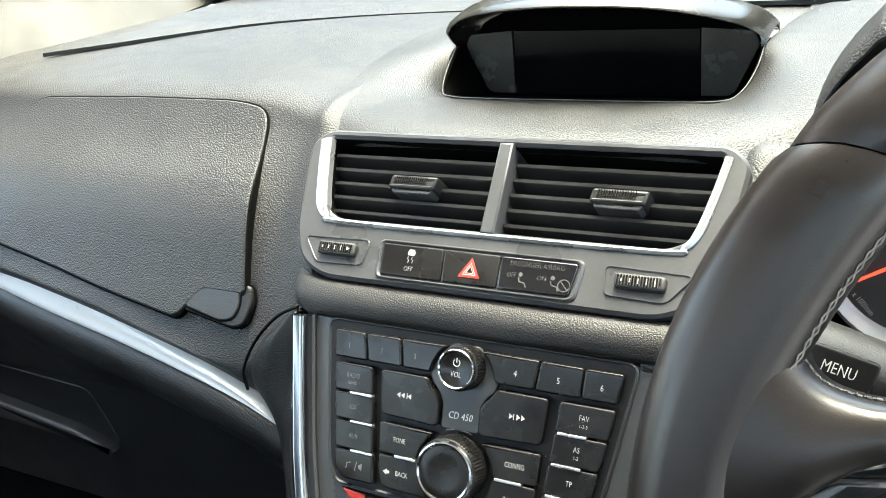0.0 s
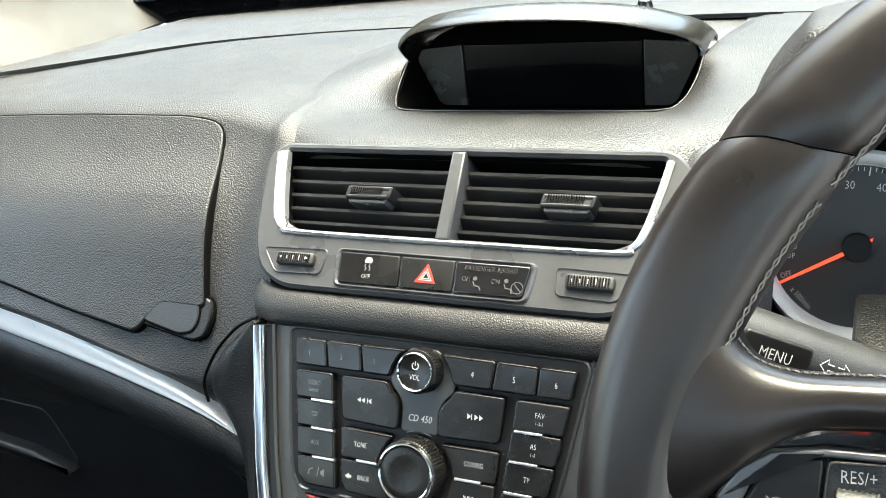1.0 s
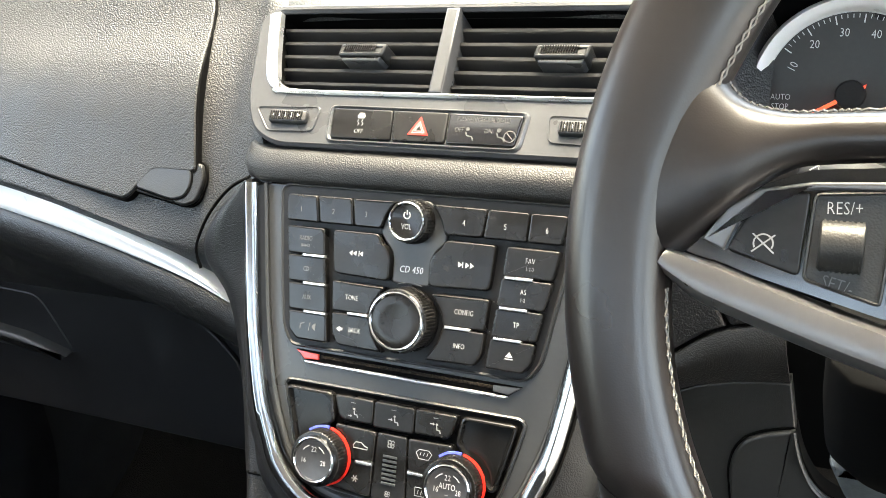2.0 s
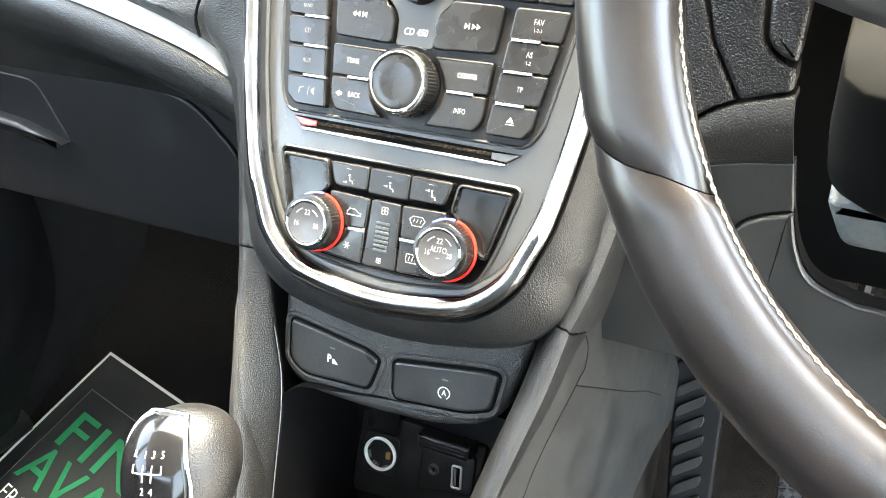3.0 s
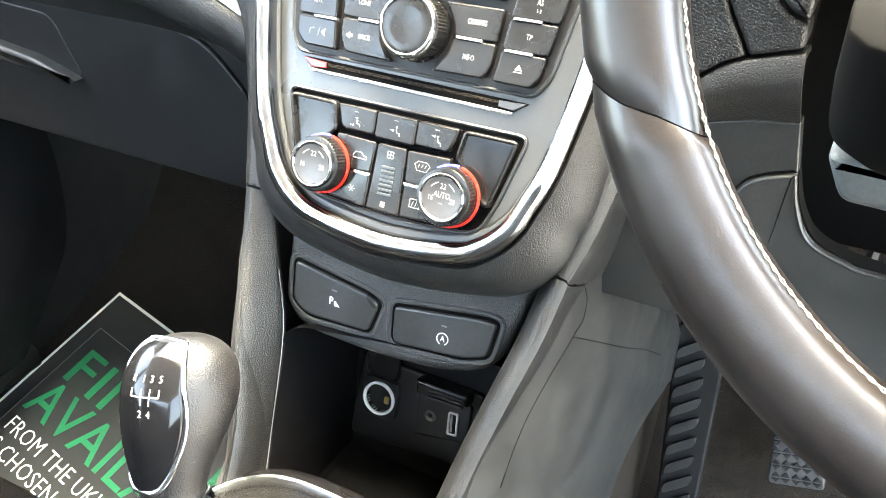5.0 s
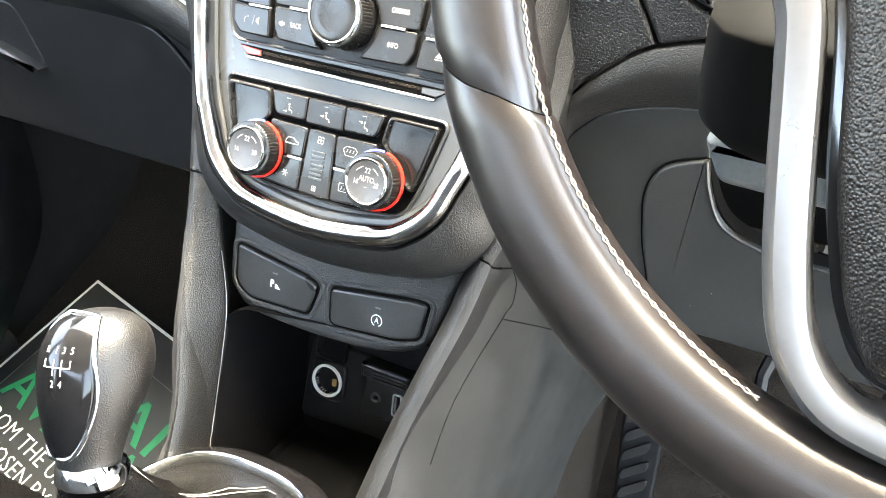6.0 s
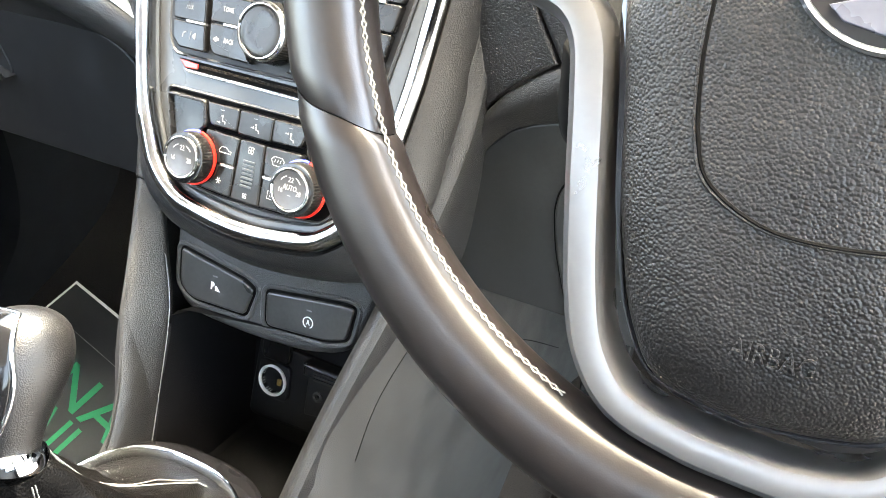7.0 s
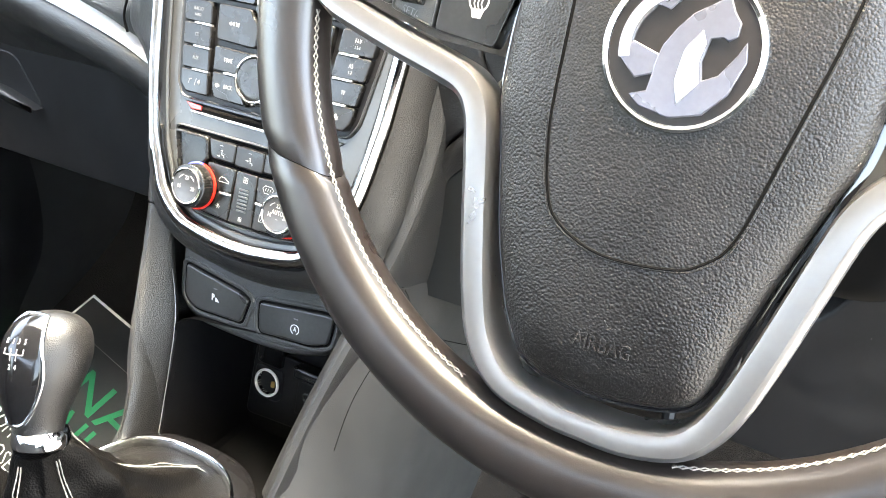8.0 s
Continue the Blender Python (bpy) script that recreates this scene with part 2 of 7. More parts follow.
def sheet(rows, per_row=5, per_col=5, thick=0.0, seen_from=(0.2, -0.6, 0.95)):
    """A smooth skin through a grid of 3D points (rows of equal length); its thickness lies behind it as seen from the seats."""
    rows = [smooth_path(r, per_col) for r in rows]
    cols = [smooth_path([r[j] for r in rows], per_row) for j in range(len(rows[0]))]
    bm = bmesh.new()
    grid = [[bm.verts.new(p) for p in c] for c in cols]
    nc, nr = len(cols), len(cols[0])
    for a, b in zip(grid, grid[1:]):
        for i in range(nr - 1):
            bm.faces.new((a[i], b[i], b[i + 1], a[i + 1]))
    if thick:
        thick = abs(thick)
        eye = Vector(seen_from)
        normals, vote = [], 0.0
        for i in range(nc):
            row = []
            for j in range(nr):
                du = cols[min(i + 1, nc - 1)][j] - cols[max(i - 1, 0)][j]
                dv = cols[i][min(j + 1, nr - 1)] - cols[i][max(j - 1, 0)]
                n = du.cross(dv)
                n = n.normalized() if n.length > 1e-12 else Vector((0, 0, 0))
                vote += n.dot((eye - cols[i][j]).normalized())
                row.append(n)
            normals.append(row)
        sign = -1 if vote > 0 else 1
        back = [[bm.verts.new(cols[i][j] + normals[i][j] * thick * sign) for j in range(nr)] for i in range(nc)]
        for a, b in zip(back, back[1:]):
            for i in range(nr - 1):
                bm.faces.new((a[i], a[i + 1], b[i + 1], b[i]))
        ring1 = [grid[i][0] for i in range(nc)] + grid[-1][1:] + [grid[i][-1] for i in range(nc - 2, -1, -1)] + grid[0][-2:0:-1]
        ring2 = [back[i][0] for i in range(nc)] + back[-1][1:] + [back[i][-1] for i in range(nc - 2, -1, -1)] + back[0][-2:0:-1]
        for i in range(len(ring1)):
            bm.faces.new((ring1[i - 1], ring1[i], ring2[i], ring2[i - 1]))
    return bm


def band(path, prof, m=None, closed=False):
    """A strip along a flat path of (u, v): prof rows of (offset to the left of the path, height)."""
    pts = [Vector(p) for p in path]
    n = len(pts)
    rows = []
    for i, p in enumerate(pts):
        a = pts[i - 1] if closed or i else p
        b = pts[(i + 1) % n] if closed or i < n - 1 else p
        t = (b - a).normalized()
        nn = Vector((-t.y, t.x))
        rows.append([(p.x + nn.x * o, p.y + nn.y * o, h) for o, h in prof])
    if closed:
        rows.append(rows[0])
        bm = stacked(rows, False, False)
        bmesh.ops.remove_doubles(bm, verts=bm.verts, dist=1e-7)
    else:
        bm = stacked(rows)
    return moved(bm, m) if m else bm


def tube(pts, r, seg=8, m=None, flat=1.0):
    """A round rod along 3D points; r one radius or one for each point."""
    pts = [Vector(p) for p in pts]
    up = Vector((0.13, 0.21, 0.97))
    loops = []
    for i, p in enumerate(pts):
        t = (pts[min(i + 1, len(pts) - 1)] - pts[max(i - 1, 0)]).normalized()
        a = t.cross(up).normalized()
        b = t.cross(a)
        rr = r[i] if isinstance(r, (list, tuple)) else r
        loops.append([p + a * rr * math.cos(k) + b * rr * flat * math.sin(k) for k in (2 * math.pi * j / seg for j in range(seg))])
    bm = stacked(loops)
    return moved(bm, m) if m else bm


def box(x0, x1, y0, y1, z0, z1, edge=0.0, m=None):
    return slab(rounded([(x0, y0), (x1, y0), (x1, y1), (x0, y1)], edge * 1.5, 3) if edge else [(x0, y0), (x1, y0), (x1, y1), (x0, y1)], z0, z1, edge, m)


def join(*bms):
    out = bmesh.new()
    for b in bms:
        me = bpy.data.meshes.new("tmp")
        b.to_mesh(me)
        b.free()
        out.from_mesh(me)
        bpy.data.meshes.remove(me)
    return out


def writing(words, size, m, u, v, n, mat, parent, turn=0.0, squeeze=0.8, lean=0.0, name="lettering", middle=True, thick=0.0, bold=0.0):
    """Raised lettering in the built-in font, on a face."""
    cu = bpy.data.curves.new("words", "FONT")
    cu.body, cu.size, cu.shear, cu.resolution_u = words, size, lean, 2
    cu.offset = bold or -0.008 * size
    cu.align_x, cu.align_y = "CENTER" if middle else "LEFT", "CENTER"
    cu.extrude = max(0.00012, thick)
    cu.space_character = 1.03
    tmp = bpy.data.objects.new("words", cu)
    scene.collection.objects.link(tmp)
    bpy.context.view_layer.update()
    me = bpy.data.meshes.new_from_object(tmp.evaluated_get(bpy.context.evaluated_depsgraph_get()))
    bpy.data.objects.remove(tmp)
    me.name = name
    me.transform(m @ pose(u, v, n, 0, 0, turn) @ Matrix.Diagonal((squeeze, 1, 1, 1)))
    me.materials.clear()
    me.materials.append(M[mat])
    ob = new(name, me)
    ob.parent = parent
    return ob


def arc(cx, cy, r, a0, a1, seg=12):
    return [(cx + r * math.cos(radians(a0 + (a1 - a0) * k / seg)), cy + r * math.sin(radians(a0 + (a1 - a0) * k / seg))) for k in range(seg + 1)]


def line_mark(pts, w, n, m, mat, parent, name="symbol"):
    """A thin printed line."""
    w = w * 0.75
    return part(name, band(pts, [(-w / 2, n), (-w / 2, n + 0.0002), (w / 2, n + 0.0002), (w / 2, n)], m), mat, parent)


def mirrored(pts):
    return [(-x, y) for x, y in reversed(pts)]


# ---- the shell of the car ----
def shell():
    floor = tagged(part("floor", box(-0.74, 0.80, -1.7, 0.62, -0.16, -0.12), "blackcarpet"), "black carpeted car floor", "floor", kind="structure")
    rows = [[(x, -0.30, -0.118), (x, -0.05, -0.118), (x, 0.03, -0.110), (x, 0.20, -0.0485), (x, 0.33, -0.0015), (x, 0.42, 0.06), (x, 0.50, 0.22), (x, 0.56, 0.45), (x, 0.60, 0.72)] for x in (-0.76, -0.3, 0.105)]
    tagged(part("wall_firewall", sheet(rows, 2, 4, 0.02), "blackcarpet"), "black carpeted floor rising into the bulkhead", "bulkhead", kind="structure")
    rows = [[(x, -0.30, -0.112), (x, 0.0, -0.112), (x, 0.20, -0.095), (x, 0.32, -0.03), (x, 0.40, 0.06), (x, 0.48, 0.20), (x, 0.55, 0.45), (x, 0.60, 0.72)] for x in (0.105, 0.3, 0.80)]
    toe = part("wall_toe_board", sheet(rows, 2, 4, 0.02), "carpet")
    tagged(toe, "worn brown-grey carpeted toe board in the driver's footwell", "toe board", kind="structure")
    rows = [[(0.100, y, 0.26), (0.108, y, 0.12), (0.112, y, 0.02), (0.122, y, -0.07), (0.15, y, -0.108)] for y in (-0.30, -0.1, 0.1, 0.3, 0.5)]
    tagged(part("wall_tunnel", sheet(rows, 3, 4, 0.01), "carpet"), "worn brown-grey carpet on the side of the tunnel", "carpet", kind="structure")
    # side walls with their window openings; the driver's door stands open
    left = join(box(-0.77, -0.71, -1.7, 0.62, -0.16, 0.66), box(-0.77, -0.71, -1.7, -1.55, 0.66, 1.22), box(-0.77, -0.71, -0.62, -0.54, 0.66, 1.22))
    tagged(part("wall_left", left, "doorcard"), "dark grey door lining below the side windows", "door", kind="structure")
    right = join(box(0.77, 0.83, -1.7, -0.70, -0.16, 0.66), box(0.77, 0.83, -1.7, -1.55, 0.66, 1.22), box(0.77, 0.83, -0.78, -0.70, 0.66, 1.22), box(0.77, 0.83, 0.28, 0.62, -0.16, 0.70), box(0.77, 0.83, -0.70, 0.28, -0.16, -0.06))
    tagged(part("wall_right", right, "doorcard"), "dark grey side lining round the open doorway", "side lining", kind="structure")
    tagged(part("ceiling", box(-0.78, 0.84, -1.74, -0.20, 1.20, 1.24), "lining"), "pale grey fabric headlining", "headlining", kind="structure")
    # unseen wall, raised so that the radio's right keys reflect no rear sky
    tagged(part("wall_rear", box(-0.78, 0.84, -1.74, -1.70, -0.16, 1.06), "doorcard"), "unseen dark wall at the rear, raised against the sky", "wall", kind="structure")
    # unseen block for the seats, its height set to hold back rear light
    tagged(part("wall_seats", box(-0.71, 0.77, -0.92, -0.86, -0.16, 0.50), "doorcard"), "plain dark block in place of the unseen seats", "seat row", kind="structure")
    tagged(part("ground", box(-60, 60, -60, 60, -0.62, -0.50), "concrete"), "grey forecourt outside the car", "ground", kind="structure")


def windscreen():
    ob = thing("windscreen", "clear windscreen with a black ceramic border", "windscreen", kind="structure")
    ob.name = "window_1"
    glass = bpy.data.materials.new("windscreen_glass")
    glass.use_nodes = True
    nt = glass.node_tree
    nt.nodes.remove(nt.nodes["Principled BSDF"])
    mix, tr, gl, fr = (nt.nodes.new("ShaderNode" + k) for k in ("MixShader", "BsdfTransparent", "BsdfGlossy", "Fresnel"))
    gl.inputs["Roughness"].default_value = 0.0
    tr.inputs["Color"].default_value = (0.93, 0.97, 0.95, 1)
    nt.links.new(fr.outputs[0], mix.inputs[0]), nt.links.new(tr.outputs[0], mix.inputs[1]), nt.links.new(gl.outputs[0], mix.inputs[2])
    nt.links.new(mix.outputs[0], nt.nodes["Material Output"].inputs["Surface"])
    M["glass"] = glass
    rows = [[(x, 0.70 - 0.28 * x * x, 0.768), (x, 0.30 - 0.22 * x * x, 0.99), (x, -0.18 - 0.12 * x * x, 1.205)] for x in (-0.74, -0.4, 0, 0.4, 0.78)]
    pane = part("pane", sheet(rows, 3, 3), "glass", ob)
    pane.visible_shadow = False
    border = [[(x, 0.645 - 0.28 * x * x, 0.764), (x, 0.668 - 0.28 * x * x, 0.774), (x, 0.634 - 0.28 * x * x, 0.793)] for x in (-0.74, -0.4, 0, 0.4, 0.78)]
    part("border", sheet(border, 4, 3, 0.002), "seal", ob, "black border along the glass")
    return ob


shell()
windscreen()


def wiper():
    ob = thing("windscreen_wiper", "black windscreen wiper lying along the foot of the glass", "wiper")
    part("blade", tube([(-0.62, 0.69, 0.782), (-0.42, 0.735, 0.790), (-0.15, 0.765, 0.794)], 0.006, 6), "rubber", ob)
    part("arm", tube([(-0.46, 0.745, 0.803), (-0.30, 0.775, 0.808), (0.05, 0.80, 0.79)], 0.009, 6), "hood", ob)
    part("joint", box(-0.025, 0.025, -0.012, 0.012, -0.008, 0.010, 0.004, pose(-0.42, 0.738, 0.80, 0, 0, 12)), "hood", ob)


wiper()


# ---- dashboard ----
dash = thing("dashboard", "dark grey grained plastic dashboard with padded top", "dashboard")


def dash_pads():
    # from the lower lip, up the front, over the top to the windscreen
    def left(x, lip_y, lip_z, front, back=0.62):
        return [(x, lip_y + 0.09, lip_z - 0.02), (x, lip_y + 0.02, lip_z - 0.015), (x, lip_y, lip_z), (x, lip_y + 0.004, lip_z + 0.014), (x, 0.0685 + front, 0.685), (x, 0.1225 + front, 0.729), (x, 0.144 + front, 0.747),
                (x, 0.19 + front, 0.7535), (x, 0.33, 0.757), (x, 0.47, 0.760)]
    rows = [left(-0.70, 0.11, 0.635, 0.05), left(-0.58, 0.07, 0.632, 0.02), left(-0.48, 0.046, 0.628, 0.003), left(-0.40, 0.038, 0.620, 0.0), left(-0.30, 0.030, 0.606, 0.0), left(-0.22, 0.027, 0.588, 0.0)]
    rows += [[(-0.165, 0.12, 0.545), (-0.165, 0.05, 0.553), (-0.165, 0.030, 0.565), (-0.165, 0.031, 0.60), (-0.165, 0.0675, 0.672), (-0.165, 0.1145, 0.724), (-0.165, 0.136, 0.742), (-0.165, 0.19, 0.748), (-0.165, 0.33, 0.755), (-0.165, 0.47, 0.760)],
             [(-0.148, 0.12, 0.545), (-0.148, 0.05, 0.553), (-0.148, 0.030, 0.567), (-0.148, 0.031, 0.60), (-0.148, 0.063, 0.672), (-0.148, 0.108, 0.7235), (-0.148, 0.130, 0.7405), (-0.148, 0.19, 0.745), (-0.148, 0.33, 0.753), (-0.148, 0.47, 0.760)],
             [(-0.108, 0.10, 0.545), (-0.108, 0.05, 0.555), (-0.108, 0.028, 0.58), (-0.108, 0.030, 0.63), (-0.126, 0.054, 0.672), (-0.131, 0.104, 0.718), (-0.131, 0.130, 0.729), (-0.131, 0.19, 0.728), (-0.131, 0.33, 0.745), (-0.131, 0.47, 0.760)]]
    part("padded_panel", sheet(rows, 6, 5, -0.008), "dash", dash)
    rows = [[(x, 0.35, 0.735), (x, 0.42, 0.752), (x, 0.488, 0.7605)] for x in (-0.16, -0.08, 0, 0.08, 0.16)]
    part("rear_shelf", sheet(rows, 3, 4, -0.006), "dash", dash)
    # driver's half: beside the vents, behind the dials, and past them
    def right(x, f, zt):
        return [(x, 0.12, 0.58), (x, 0.06 + f, 0.60), (x, 0.030 + f, 0.628), (x, 0.042 + f, 0.66), (x, 0.075 + f, 0.695), (x, 0.105 + f, 0.727), (x, 0.135 + f, 0.741 + zt), (x, 0.19 + f, 0.748 + zt), (x, 0.33, 0.755 + zt), (x, 0.47, 0.760)]
    rows = [[(0.108, 0.10, 0.56), (0.108, 0.05, 0.575), (0.108, 0.030, 0.60), (0.108, 0.032, 0.64), (0.126, 0.054, 0.672), (0.131, 0.104, 0.718), (0.131, 0.130, 0.729), (0.131, 0.19, 0.728), (0.131, 0.33, 0.745), (0.131, 0.47, 0.760)],
            right(0.141, 0.001, -0.008), right(0.155, 0.005, -0.009), right(0.170, 0.012, -0.008), right(0.185, 0.03, -0.006)]
    part("driver_panel", sheet(rows, 5, 5, -0.008), "dash", dash)
    rows = [[(x, 0.15, 0.742), (x, 0.22, 0.752), (x, 0.33, 0.758), (x, 0.47, 0.760)] for x in (0.16, 0.3, 0.5, 0.78)]
    part("driver_top", sheet(rows, 4, 4, -0.008), "dash", dash)
    rows = [right(x, 0.03, 0) for x in (0.50, 0.6, 0.78)]
    part("far_panel", sheet(rows, 4, 4, -0.008), "dash", dash)
    # rear edge strip under the windscreen, behind a fine seam
    seam = smooth_path([(-0.56, 0.285), (-0.505, 0.345), (-0.423, 0.430), (-0.33, 0.467), (-0.235, 0.482), (-0.10, 0.489), (0.113, 0.490), (0.24, 0.472), (0.45, 0.43), (0.78, 0.30)], 3)
    rows = [[(p.x, p.y, 0.7575), (p.x, p.y + 0.004, 0.7616 - 0.005 * max(0, min(1, (-0.45 - p.x) / 0.11))), (p.x, p.y + (0.665 - 0.28 * p.x * p.x - p.y) * 0.5, 0.7660), (p.x, 0.668 - 0.28 * p.x * p.x, 0.768)] for p in seam]
    part("rear_strip", sheet(rows, 1, 4, -0.006), "dash", dash)
    rows = [[(p.x, p.y - 0.05, 0.7565), (p.x, p.y - 0.004, 0.7612), (p.x, p.y + 0.002, 0.7595)] for p in seam]
    part("top_edge", sheet(rows, 1, 3, -0.004), "dash", dash)
    # unseen sheet, added to keep sun out of the footwell
    part("light_stop", box(-0.69, 0.76, 0.20, 0.58, 0.690, 0.700), "shadeblack", dash, "unseen sheet added to stop light leaking through the dashboard")
    # padded roll between the vents and the radio
    rows = []
    for x, d in ((-0.130, 0.014), (-0.122, 0.006), (-0.105, 0.001), (-0.06, 0.0), (0, 0.0), (0.06, 0.0), (0.105, 0.001), (0.122, 0.006), (0.130, 0.014)):
        rows.append([(x, 0.06, 0.652), (x, 0.036 + d, 0.658), (x, 0.027 + d, 0.6555), (x, 0.0215 + d, 0.6475), (x, 0.025 + d, 0.638), (x, 0.06, 0.632)])
    part("padded_roll", sheet(rows, 4, 5), "pad", dash, "black leather-grained padded roll")


dash_pads()


def airbag_lid():
    pts = [(-0.178, -0.012), (-0.186, 0.060), (-0.203, 0.126), (-0.235, 0.132), (-0.34, 0.133), (-0.445, 0.131), (-0.488, 0.090), (-0.462, 0.006), (-0.44, 0.001), (-0.374, -0.010), (-0.308, -0.023), (-0.237, -0.034), (-0.215, -0.012)]
    pts = ccw(rounded(pts, [0.004, 0.02, 0.014, 0.02, 0.02, 0.012, 0.02, 0.012, 0.02, 0.02, 0.02, 0.006, 0.006], 5))
    def curved(bm):
        """The plate with its lower part bent back, so that it follows the dashboard's face."""
        for k in range(13):
            geom = bm.verts[:] + bm.edges[:] + bm.faces[:]
            bmesh.ops.bisect_plane(bm, geom=geom, plane_co=(0, -0.02 + 0.012 * k, 0), plane_no=(0, 1, 0))
        for v in bm.verts:
            v.co.z += 0.012 * math.exp(-((v.co.y - 0.05) / 0.04) ** 2) - 0.0080 * (max(0.0, 0.03 - v.co.y) / 0.06) ** 2
        return moved(bm, LID)
    part("lid_joint", curved(slab(inset(pts, -0.0013), -0.012, -0.0004)), "shadeblack", dash, "dark joint round the lid")
    part("airbag_lid", curved(slab(pts, -0.010, 0.0008, 0.0012)), "dash", dash, "grained passenger airbag lid")
    POCKET = LID @ Matrix.Translation((0, -0.02, -0.0032)) @ pose(0, 0, 0, 15, 0, 0) @ Matrix.Translation((0, 0.02, 0))
    plate = rounded([(-0.2290, -0.0042), (-0.1736, -0.0062), (-0.1712, -0.0170), (-0.1760, -0.0322), (-0.1850, -0.0360), (-0.2385, -0.0272)], [0.006, 0.004, 0.006, 0.006, 0.006, 0.004], 4)
    part("pocket_joint", slab(inset(ccw(plate), -0.0014), -0.03, -0.0055, 0, POCKET), "shadeblack", dash)
    part("pocket_surround", slab(plate, -0.03, -0.0024, 0.0014, POCKET), "pad", dash)
    cover = rounded([(-0.2225, -0.0105), (-0.1818, -0.0102), (-0.1806, -0.0200), (-0.1848, -0.0296), (-0.1960, -0.0325), (-0.2295, -0.0258)], 0.005, 4)
    part("pocket_gap", slab(inset(ccw(cover), -0.0012), -0.008, -0.0021, 0, POCKET), "shadeblack", dash)
    part("pocket_cover", slab(cover, -0.008, -0.0012, 0.0010, POCKET), "plastic", dash, "small blanking cover")


airbag_lid()


def trim_strip():
    top = [(-0.70, 0.085, 0.668), (-0.58, 0.060, 0.654), (-0.48, 0.046, 0.639), (-0.38, 0.036, 0.6205), (-0.298, 0.030, 0.600), (-0.222, 0.026, 0.578), (-0.185, 0.026, 0.5615), (-0.160, 0.027, 0.545)]
    low = [(-0.70, 0.086, 0.624), (-0.58, 0.062, 0.616), (-0.48, 0.050, 0.607), (-0.39, 0.040, 0.594), (-0.304, 0.033, 0.582), (-0.226, 0.028, 0.5665), (-0.187, 0.027, 0.5555), (-0.160, 0.027, 0.5435)]
    top = [(x, y + 0.12 * (z - w[2]), z) for (x, y, z), w in zip(top, low)]
    rows = [[(a[0], a[1] + 0.012, a[2] + 0.001), Vector(a), Vector(a).lerp(Vector(b), 0.5) + Vector((0, -0.05 * (a[2] - b[2]), 0)), Vector(b), (b[0], b[1] + 0.012, b[2] - 0.001)] for a, b in zip(top, low)]
    ob = thing("trim_strip", "silver painted trim strip curving along the dashboard", "trim strip")
    part("strip", sheet(rows, 5, 4), "silver", ob)
    return low


LOW = trim_strip()


def glovebox():
    ob = thing("glovebox", "closed black glovebox with a recessed handle", "glovebox")
    rows = []
    for x, y, z in LOW:
        k = 1.0 if x < -0.25 else max(0.0, (-0.15 - x) / 0.10)
        rows.append([(x, y + 0.02, z + 0.004), (x, y - 0.001, z - 0.002), (x, y - 0.006, z - 0.018), (x, y + 0.002, z - 0.038), (x, 0.055 + 0.02 * k, 0.515), (x, 0.075 + 0.015 * k, 0.490)])
    rows.append([(-0.138, 0.05, 0.535), (-0.138, 0.027, 0.532), (-0.138, 0.018, 0.52), (-0.138, 0.018, 0.50), (-0.138, 0.03, 0.48), (-0.138, 0.05, 0.45)])
    part("upper_roll", sheet(rows, 5, 4, -0.006), "post", ob, "black leather-grained roll above the lid")
    face = plane(0, 0.088, 0.43, 0.06)
    lid = rounded([(-0.66, -0.069), (-0.205, -0.069), (-0.205, -0.01), (-0.215, 0.02), (-0.255, 0.060), (-0.33, 0.070), (-0.66, 0.074)], [0.01, 0.006, 0.02, 0.03, 0.04, 0.04, 0.01], 5)
    part("surround", slab(rounded([(-0.69, -0.071), (-0.11, -0.071), (-0.11, 0.11), (-0.69, 0.11)], 0.01), -0.03, -0.001, 0.002, face), "dark", ob)
    part("lid", slab(lid, -0.02, 0.003, 0.0025, face), "dark", ob)
    hol = rounded([(-0.60, 0.005), (-0.402, -0.002), (-0.432, 0.052), (-0.60, 0.058)], 0.012, 4)
    part("handle_recess", ring(inset(ccw(hol), -0.002), ccw(hol), -0.001, 0.0042, face, 0.0009), "dark", ob)
    part("handle", slab(rounded([(-0.60, 0.006), (-0.400, -0.001), (-0.452, 0.013), (-0.60, 0.028)], 0.004, 3), 0.002, 0.016, 0.004, face), "plastic", ob, "grey recessed pull handle")
    part("underside", box(-0.69, -0.11, 0.10, 0.30, 0.352, 0.3605, 0.003), "dark", ob)


glovebox()


